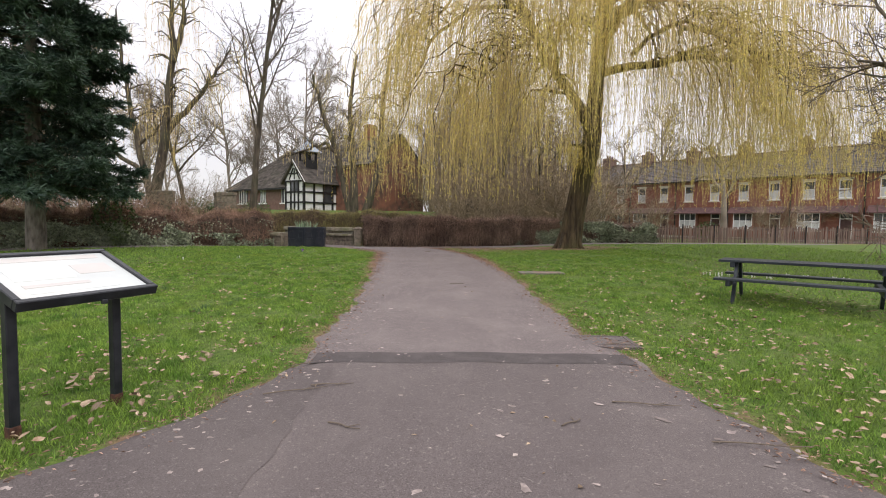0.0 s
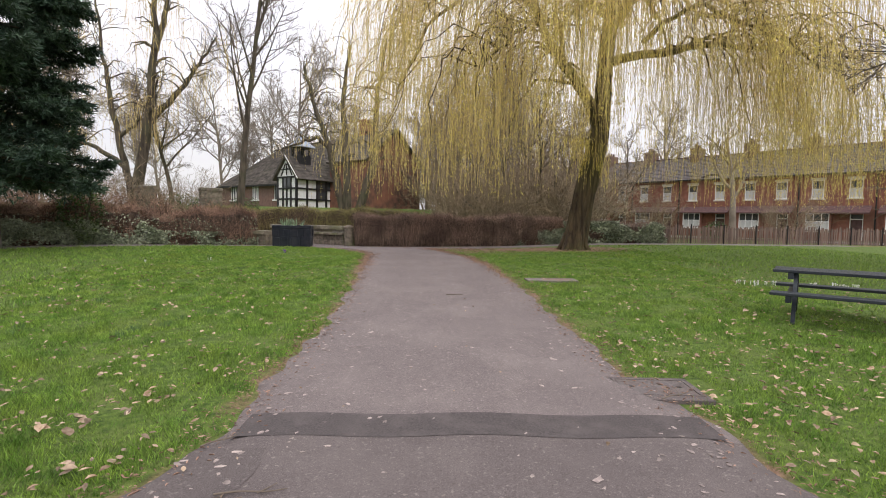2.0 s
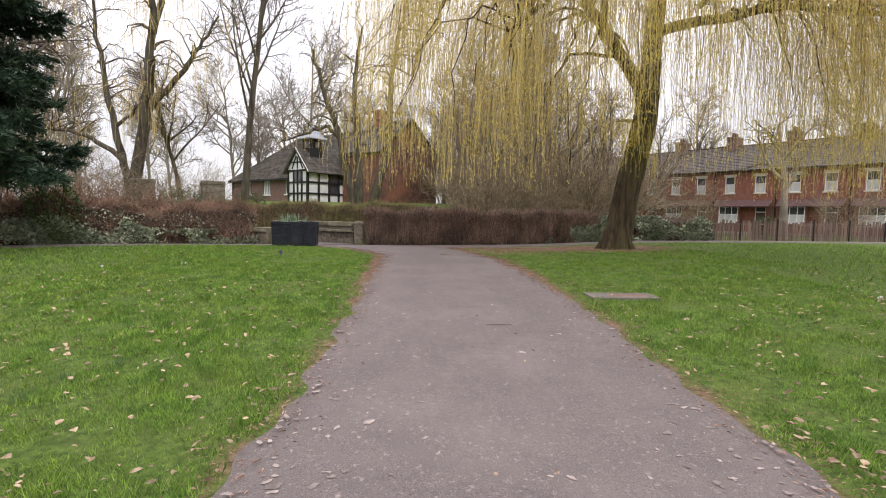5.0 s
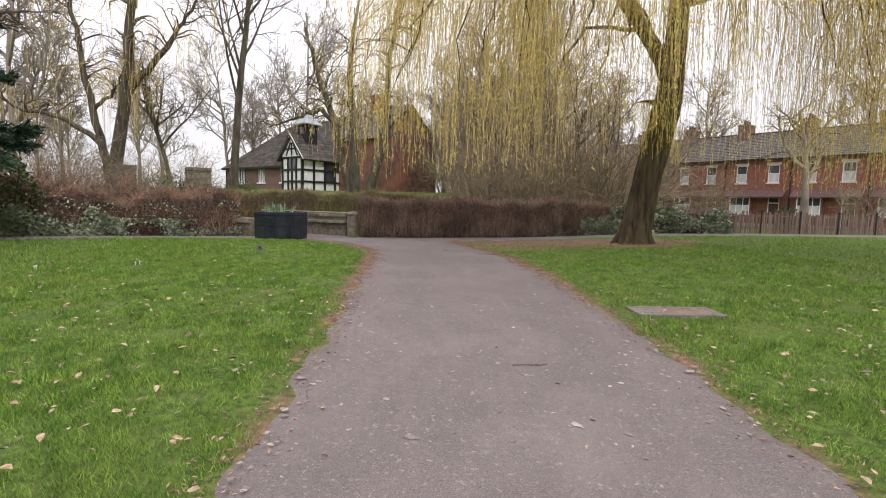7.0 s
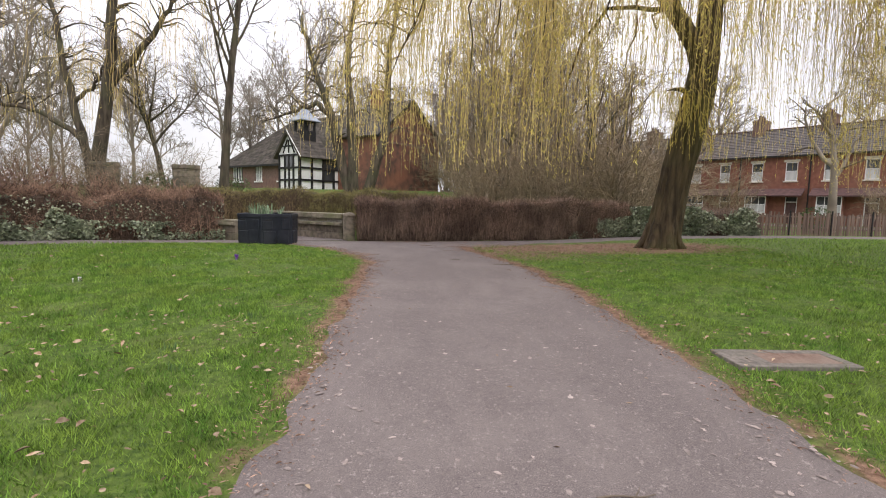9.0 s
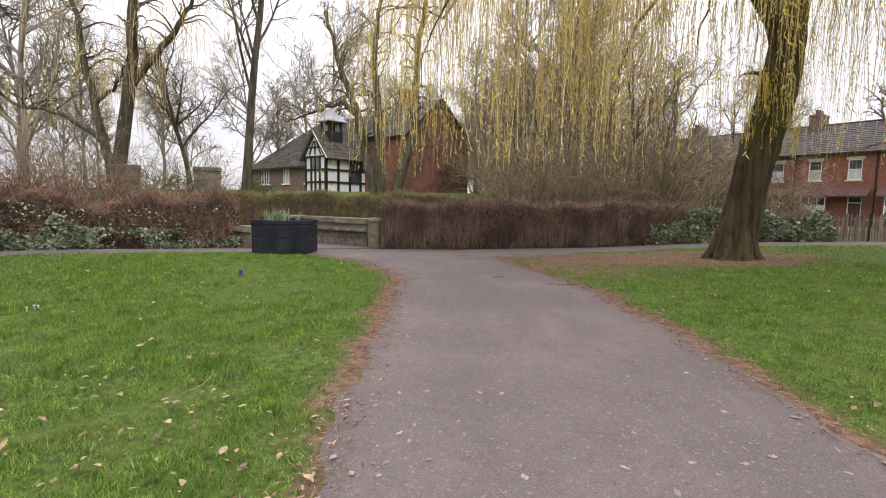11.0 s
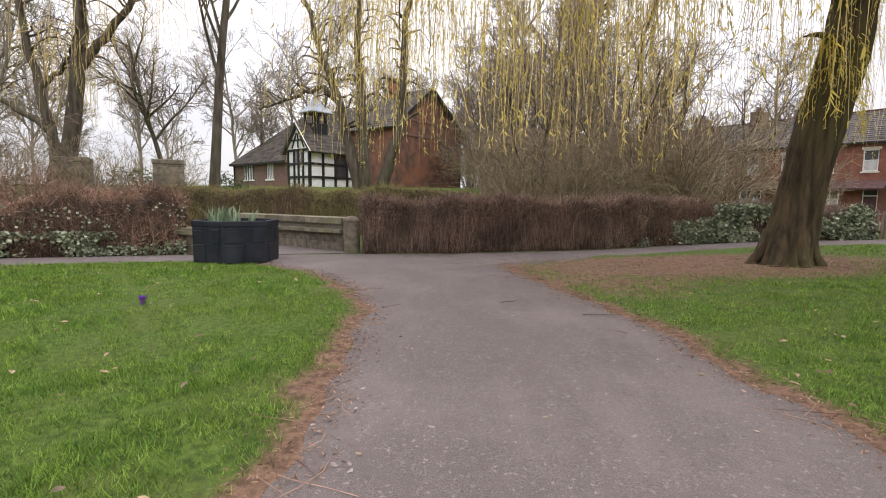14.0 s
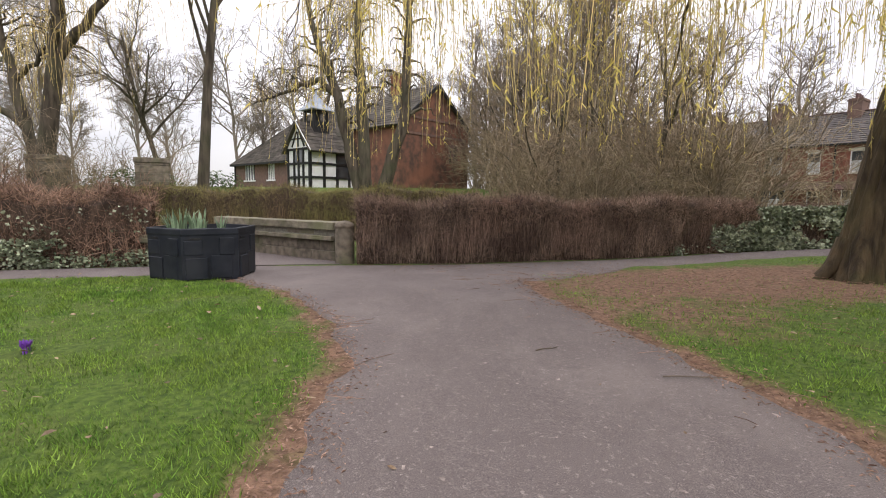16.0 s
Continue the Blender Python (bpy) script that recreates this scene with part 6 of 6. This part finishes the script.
# ---- information board ----
def info_board():
    """A sloping lectern board: framed printed panel on two square posts."""
    b = empty("information_board", -2.45, 3.56, gz(-2.4, 3.5), 67)
    W, D = 0.90, 0.70
    tilt = Matrix.Translation((-W / 2 + 0.2, 0.125, 0.975)) @ Matrix.Rotation(radians(22), 4, "X")
    bm = bmesh.new()
    x0, x1 = -W / 2, W / 2
    for sp in ((x0, x1, -D / 2, -D / 2 + 0.045, -0.03, 0.04), (x0, x1, D / 2 - 0.045, D / 2, -0.03, 0.04), (x0, x0 + 0.045, -D / 2 + 0.045, D / 2 - 0.045, -0.03, 0.04), (x1 - 0.045, x1, -D / 2 + 0.045, D / 2 - 0.045, -0.03, 0.04)):
        box(bm, *sp, bevel=0.006)
    bmesh.ops.transform(bm, matrix=tilt, verts=bm.verts)
    part("frame", bm, M_PAINT_BLACK, b)
    bm = boxes((x0 + 0.045, x1 - 0.045, -D / 2 + 0.045, D / 2 - 0.045, -0.02, 0.022))
    bmesh.ops.transform(bm, matrix=tilt, verts=bm.verts)
    panel = part("panel", bm, M_PANEL, b, "faded pale printed panel")
    for sp, mt in (((-0.34, 0.34, 0.22, 0.28, 0.022, 0.0235), M_PRINT_PINK), ((-0.33, 0.04, -0.06, 0.18, 0.022, 0.0235), M_PRINT_PALE), ((0.08, 0.33, -0.02, 0.13, 0.022, 0.0235), M_PRINT_PINK),
                   ((-0.32, 0.08, -0.16, -0.12, 0.022, 0.0235), M_PRINT_PINK), ((-0.32, 0.24, -0.24, -0.20, 0.022, 0.0235), M_PRINT_PALE)):
        bm = boxes(sp)
        bmesh.ops.transform(bm, matrix=tilt, verts=bm.verts)
        part("faded_print", bm, mt, panel)
    for x in (0.0, -0.645):
        post = part("post", boxes((x - 0.03, x + 0.03, -0.03, 0.03, 0.0, 0.90), bevel=0.005), M_PAINT_BLACK, b)
        part("rusty_foot", boxes((x - 0.0325, x + 0.0325, -0.0325, 0.0325, -0.08, 0.075), bevel=0.004), M_RUST, post, "rusted foot of the post")
    bm = boxes((-0.22, -0.18, -0.225, -0.2, 0.80, 0.83), bevel=0.004)
    part("latch", bm, M_PAINT_BLACK, b)
    return tagged(b, "black metal information board with faded panel on posts", "sign")


info_board()


# ---- picnic table ----
def picnic_table(x, y, rz):
    t = empty("picnic_table", x, y, gz(x, y) - 0.01, rz)
    L = 2.45
    for i in range(5):
        y0 = -0.36 + i * 0.146
        part("top_plank", boxes((-L / 2, L / 2, y0, y0 + 0.136, 0.715, 0.755), bevel=0.006), M_TABLE, t)
    for s in (-1, 1):
        for k in range(2):
            y0 = s * 0.68 - 0.137 + 0.142 * k
            part("seat_plank", boxes((-L / 2, L / 2, y0, y0 + 0.132, 0.425, 0.465), bevel=0.006), M_TABLE, t)
    for x0 in (-L / 2 + 0.22, L / 2 - 0.22):
        part("top_bearer", boxes((x0 - 0.035, x0 + 0.035, -0.35, 0.35, 0.625, 0.715), bevel=0.005), M_TABLE, t)
        part("seat_bearer", boxes((x0 - 0.035, x0 + 0.035, -0.80, 0.80, 0.33, 0.425), bevel=0.005), M_TABLE, t)
        for s in (-1, 1):
            bm = bmesh.new()
            beam(bm, (x0 + 0.06, s * 0.62, 0.0), (x0 + 0.06, s * 0.20, 0.715), 0.10, 0.05, (1, 0, 0))
            part("leg", bm, M_TABLE, t)
    return tagged(t, "dark blue-grey picnic table with fixed benches", "picnic table")


picnic_table(6.14, 8.16, -38)

# ---- manhole and slab ----
mh = empty("manhole_cover", 1.90, 5.62, gz(1.90, 5.62) + 0.008, -2)
part("surround", boxes((-0.44, 0.36, -0.30, -0.20, -0.05, 0.010), (-0.40, 0.36, 0.20, 0.25, -0.05, 0.009), (-0.44, -0.32, -0.20, 0.20, -0.05, 0.011), (0.32, 0.36, -0.20, 0.20, -0.05, 0.008), bevel=0.004), M_ASPHALT_OLD, mh, "cracked dark tarmac surround")
part("frame", boxes((-0.32, 0.32, -0.20, -0.178, -0.03, 0.014), (-0.32, 0.32, 0.178, 0.20, -0.03, 0.014), (-0.32, -0.298, -0.178, 0.178, -0.03, 0.014), (0.298, 0.32, -0.178, 0.178, -0.03, 0.014)), M_IRON, mh)
part("lid", boxes((-0.292, 0.292, -0.172, 0.172, -0.03, 0.012), bevel=0.003), M_IRON, mh, "worn cast iron lid")
part("keyhole", boxes((-0.22, -0.18, -0.015, 0.015, 0.012, 0.0135), (0.18, 0.22, -0.015, 0.015, 0.012, 0.0135)), M_TIMBER_BLACK, mh)
tagged(mh, "rectangular iron manhole cover in cracked dark tarmac", "manhole cover")
sl = empty("drain_slab", 2.48, 12.08, gz(2.48, 12.08) + 0.0, 3)
part("concrete_edge", boxes((-0.55, 0.55, -0.24, -0.15, -0.06, 0.022), (-0.55, 0.55, 0.15, 0.24, -0.06, 0.022), (-0.55, -0.21, -0.15, 0.15, -0.06, 0.022), (0.45, 0.55, -0.15, 0.15, -0.06, 0.022), bevel=0.006), M_CONCRETE, sl)
part("rusty_lid", boxes((-0.206, 0.446, -0.146, 0.146, -0.06, 0.018), bevel=0.004), M_SLAB_RED, sl, "rusty brown lid")
tagged(sl, "concrete slab with a rusty lid set in the lawn", "drain cover")


# ---- plants in the lawn ----
crng = np.random.default_rng(77)
for x, y, kind in ((-5.17, 17.7, 1), (-6.65, 16.4, 0), (-6.3, 14.8, 2), (-4.9, 16.9, 0), (-6.4, 20.3, 0), (-6.1, 20.6, 0), (-4.95, 19.7, 0), (-7.6, 14.0, 2), (-3.25, 15.6, 0)):
    leaf_clump("crocus", x, y, gz(x, y) - 0.01, 26, 0.065, 0.07, int(crng.integers(1e6)), ("crocus tuft in the lawn", "purple crocus in flower in the lawn", "white crocus in the lawn")[kind], width=0.005, mat=M_SHOOT,
               flowers=((0, None), (7, M_PURPLE), (3, M_PETAL_WHITE))[kind] if kind else None, group="lawn crocuses")
for k in range(26):
    x, y = crng.uniform(-6.5, -2.7), crng.uniform(6.5, 13.5)
    leaf_clump("bulb_shoots", x, y, gz(x, y) - 0.01, 22, 0.085, 0.08, int(crng.integers(1e6)), "young bulb shoots in the lawn", width=0.006, mat=M_SHOOT, group="bulb shoots")
for k in range(12):
    x, y = 6.6 + 0.25 * k + crng.normal() * 0.1, 12.0 - 0.05 * k + crng.normal() * 0.15
    leaf_clump("snowdrops", x, y, gz(x, y) - 0.01, 16, 0.08, 0.10, int(crng.integers(1e6)), "white snowdrops in the lawn", width=0.006, mat=M_SHOOT, flowers=(5, M_PETAL_WHITE), group="snowdrops")

# ---- grass, litter and twigs ----
grng = np.random.default_rng(5)


def scatter(n, x0, x1, y0, y1):
    return grng.uniform(x0, x1, n), grng.uniform(y0, y1, n)


def on_path(x, y, margin=0.0):
    return (x > path_left(y) - margin) & (x < path_right(y) + margin) & (y < 23.2)


def blades(n, x0, x1, y0, y1, tall, wide):
    x, y = scatter(n, x0, x1, y0, y1)
    patch = np.sin(x * 4.1 + np.sin(y * 2.3) * 2) * np.sin(y * 3.7 + np.sin(x * 2.9) * 2) + 0.5 * np.sin(x * 13 + np.sin(y * 9)) * np.sin(y * 11)
    keep = ~on_path(x, y, 0.02) & (grng.random(n) > bare_amount(x, y) * 1.25) & (y < hedge_y(x) - 2.0) & (grng.random(n) < 0.72 + 0.28 * patch)
    keep &= ~((np.abs(x - 1.95) < 0.48) & (np.abs(y - 5.6) < 0.32)) & ~((np.abs(x - 2.47) < 0.56) & (np.abs(y - 12.08) < 0.25))
    x, y, patch = x[keep], y[keep], patch[keep]
    m = len(x)
    z = ground_z(x, y) - 0.014
    a = grng.uniform(0, 2 * math.pi, m)
    h = tall * grng.uniform(0.4, 1.35, m) * (1 + 0.45 * patch)
    w = wide * grng.uniform(0.7, 1.3, m) / 2
    b = np.stack([x, y, z], 1)
    s = np.stack([np.cos(a) * w, np.sin(a) * w, 0 * a], 1)
    ln = grng.uniform(0.2, 1.0, m) * h
    a2 = grng.uniform(0, 2 * math.pi, m)
    tip = b + np.stack([np.cos(a2) * ln, np.sin(a2) * ln, h], 1)
    return np.stack([b - s, b + s, tip], 1).reshape(-1, 3), np.arange(m * 3).reshape(-1, 3)


zones = [blades(210000, -6, -1.2, 1.2, 9, 0.046, 0.0062), blades(160000, 1.2, 6.5, 2, 9.5, 0.046, 0.0062), blades(190000, -8, -1.2, 9, 16, 0.046, 0.0078), blades(130000, 1, 7, 9.5, 17, 0.046, 0.0078),
         blades(130000, -9.5, -1.8, 16, 22.8, 0.04, 0.0085), blades(90000, 0, 9, 17, 24, 0.045, 0.010), blades(60000, -15, -6, 5, 21, 0.07, 0.016), blades(60000, 6.5, 20, 5, 31, 0.07, 0.018)]
tagged(array_object("grass", *merge(zones), M_BLADE), "short green lawn grass", "grass", kind="stuff")


def litter(n, x0, x1, y0, y1, size, keep_fn, lift=0.012, wide=1.0, curled=1.0):
    x, y = scatter(n, x0, x1, y0, y1)
    k = keep_fn(x, y)
    x, y = x[k], y[k]
    m = len(x)
    s = size * grng.uniform(0.5, 1.5, m)
    a = grng.uniform(0, 2 * math.pi, m)
    tilt = grng.normal(size=m) * 0.2 * curled
    up = np.stack([grng.normal(size=m) * 0.25 * curled, grng.normal(size=m) * 0.25 * curled, np.ones(m)], 1)
    d = np.stack([np.cos(a), np.sin(a), tilt], 1)
    e = np.cross(up, d)
    e *= wide * grng.uniform(0.6, 1.2, (m, 1)) / np.linalg.norm(e, axis=1, keepdims=True)
    c = np.stack([x, y, ground_z(x, y) + lift + 0.2 * s * np.abs(tilt)], 1)
    q = s[:, None]
    curl = np.stack([0 * x, 0 * x, grng.uniform(0.0, 0.2, m) * curled], 1) * q
    v = np.stack([c - d * q * 0.5, c - d * q * 0.12 + e * q * 0.30 + curl, c + d * q * 0.22 + e * q * 0.27 + curl, c + d * q * 0.55, c + d * q * 0.22 - e * q * 0.27 + curl, c - d * q * 0.12 - e * q * 0.30 + curl], 1).reshape(-1, 3)
    i = np.arange(m)[:, None] * 6
    return v, np.concatenate([i + np.array([[0, 1, 2, 3]]), i + np.array([[0, 3, 4, 5]])])


def scraps(n, x0, x1, y0, y1, size, spread):
    """Leaves trodden flat into the tarmac: thin ragged outlines, thickest towards the path's edges."""
    x, y = scatter(n, x0, x1, y0, y1)
    e = np.minimum(x - path_left(y), path_right(y) - x)
    drift = 0.5 + 0.5 * np.sin(x * 2.9 + 1) * np.sin(y * 2.1 + 2)
    k = (e > 0.02) & (grng.random(n) < 0.07 + 0.9 * np.exp(-(e / spread) ** 2) * drift)
    x, y = x[k], y[k]
    m = len(x)
    a = np.arange(9) * 2 * math.pi / 9 + grng.uniform(0, 6.28, (m, 1))
    r = size * grng.uniform(0.35, 1.5, (m, 1)) * grng.uniform(0.35, 1.0, (m, 9))
    lie = grng.uniform(0, 6.28, (m, 1))
    px, py_ = r * np.cos(a) * 1.3, r * np.sin(a) * 0.75
    X, Y = x[:, None] + px * np.cos(lie) - py_ * np.sin(lie), y[:, None] + px * np.sin(lie) + py_ * np.cos(lie)
    U = np.clip((X - path_left(Y)) / (path_right(Y) - path_left(Y)), 0, 1)
    Z = ground_z(X, Y) + 0.0195 + 0.02 * (1 - (2 * U - 1) ** 2) + grng.uniform(0.0005, 0.002, (m, 1))
    ring = np.stack([X, Y, Z], -1)
    v = np.concatenate([ring, ring.mean(1, keepdims=True)], 1).reshape(-1, 3)
    i = np.arange(m)[:, None] * 10
    return v, np.concatenate([i + np.array([[q, (q + 1) % 9, 9]]) for q in range(9)])


def near_edge(x, y, w):
    e = np.minimum(np.abs(x - path_left(y)), np.abs(x - path_right(y)))
    return grng.random(len(x)) < np.exp(-(e / w) ** 2) * (0.62 + 0.38 * smooth01(9, 15, y))


lit = [litter(4200, -8, 8, 1.5, 13, 0.05, lambda x, y: ~on_path(x, y), 0.052), litter(700, -9, 9, 12, 22, 0.055, lambda x, y: ~on_path(x, y), 0.052),
       litter(60, -1.4, 2.2, 0.8, 11, 0.034, lambda x, y: on_path(x, y, -0.1), 0.036), litter(40, -2.2, 1.4, 11, 22, 0.033, lambda x, y: on_path(x, y, -0.1), 0.036),
       litter(800, -3.6, -1.7, 2.5, 6.5, 0.045, lambda x, y: ~on_path(x, y) & (np.sin(x * 5) * np.sin(y * 4) > 0.1), 0.052), litter(700, 1.9, 4.2, 2.0, 7.5, 0.046, lambda x, y: ~on_path(x, y), 0.052),
       litter(420, -3.6, -1.8, 2.5, 4.8, 0.066, lambda x, y: ~on_path(x, y) & (np.sin(x * 6.3 + 1) * np.sin(y * 5.1) > 0.45), 0.05),
       litter(260, 3.6, 7.5, 5.5, 9.0, 0.07, lambda x, y: np.sin(x * 4.3) * np.sin(y * 5.1 + 1) > 0.4, 0.05)]
flat = [scraps(5200, -2.3, 2.6, 0.8, 13, 0.022, 0.6), scraps(2200, -4.5, 1.8, 13, 22.5, 0.020, 0.4), scraps(260, -1.8, 2.0, 0.8, 12, 0.036, 0.9)]
tagged(array_object("trodden_leaves", *merge(flat), M_FLECK), "pale pinkish leaf scraps trodden into the asphalt", "leaves", kind="stuff")
tagged(array_object("fallen_leaves", *merge(lit), M_LEAF_DEAD), "scattered pale dry fallen leaves", "leaves", kind="stuff")
fine = [litter(150000, -5.5, 3.0, 2.4, 23, 0.03, lambda x, y: near_edge(x, y, 0.22), 0.02, 0.45), litter(26000, -3, 8.5, 15, 26, 0.034, lambda x, y: grng.random(len(x)) < bare_amount(x, y) * 0.9, 0.02, 0.4)]
tagged(array_object("leaf_litter", *merge(fine), M_NEEDLE_LITTER), "reddish-brown leaf litter along the path edges", "leaves", kind="stuff")
# willow twigs lying about
n = 1500
x, y = scatter(n, -3.2, 8, 12, 25)
k = (grng.random(n) < bare_amount(x, y) * 1.1) | (grng.random(n) < 0.02)
x, y = x[k], y[k]
a = grng.uniform(0, 2 * math.pi, len(x))
ln = grng.uniform(0.12, 0.5, len(x))
tw = np.stack([np.stack([x + np.cos(a) * ln * t + 0.04 * np.sin(t * 5 + a), y + np.sin(a) * ln * t, ground_z(x, y) + 0.03 + 0 * t], 1) for t in (-0.5, -0.15, 0.2, 0.5)], 1)
tagged(array_object("fallen_twigs", *tubes(tw, np.full(tw.shape[:2], 0.0024), 3), M_NEEDLE_LITTER), "thin willow twigs fallen on the ground", "twigs", kind="stuff")
for x, y, rz, ln in ((-1.15, 3.75, 20, 0.5), (-0.65, 3.1, -30, 0.25), (1.55, 3.55, -12, 0.5), (2.0, 2.9, -8, 0.6), (1.95, 5.35, 25, 0.32), (-0.9, 3.9, 5, 0.35), (0.9, 3.2, 30, 0.2), (-1.3, 4.45, 40, 0.22), (-0.55, 18.2, 25, 0.25), (0.5, 17.6, 0, 0.5), (0.3, 9.9, 3, 0.3)):
    q = curve_points([(-ln / 2, 0, 0.012), (-ln * 0.1, 0.03, 0.016), (ln * 0.2, -0.01, 0.012), (ln / 2, 0.03, 0.014)], 8)
    q2 = curve_points([(ln * 0.1, 0.0, 0.012), (ln * 0.25, 0.05, 0.014), (ln * 0.32, 0.09, 0.012)], 8)
    o = array_object("stick", *merge([tubes(q[None], np.linspace(0.006, 0.003, 8)[None], 5), tubes(q2[None], np.linspace(0.004, 0.002, 8)[None], 5)]), M_TWIG)
    o.matrix_world = pose(x, y, gz(x, y) + 0.03, 0, 0, rz)
    tagged(o, "dark broken stick lying on the path", "stick", "fallen sticks")
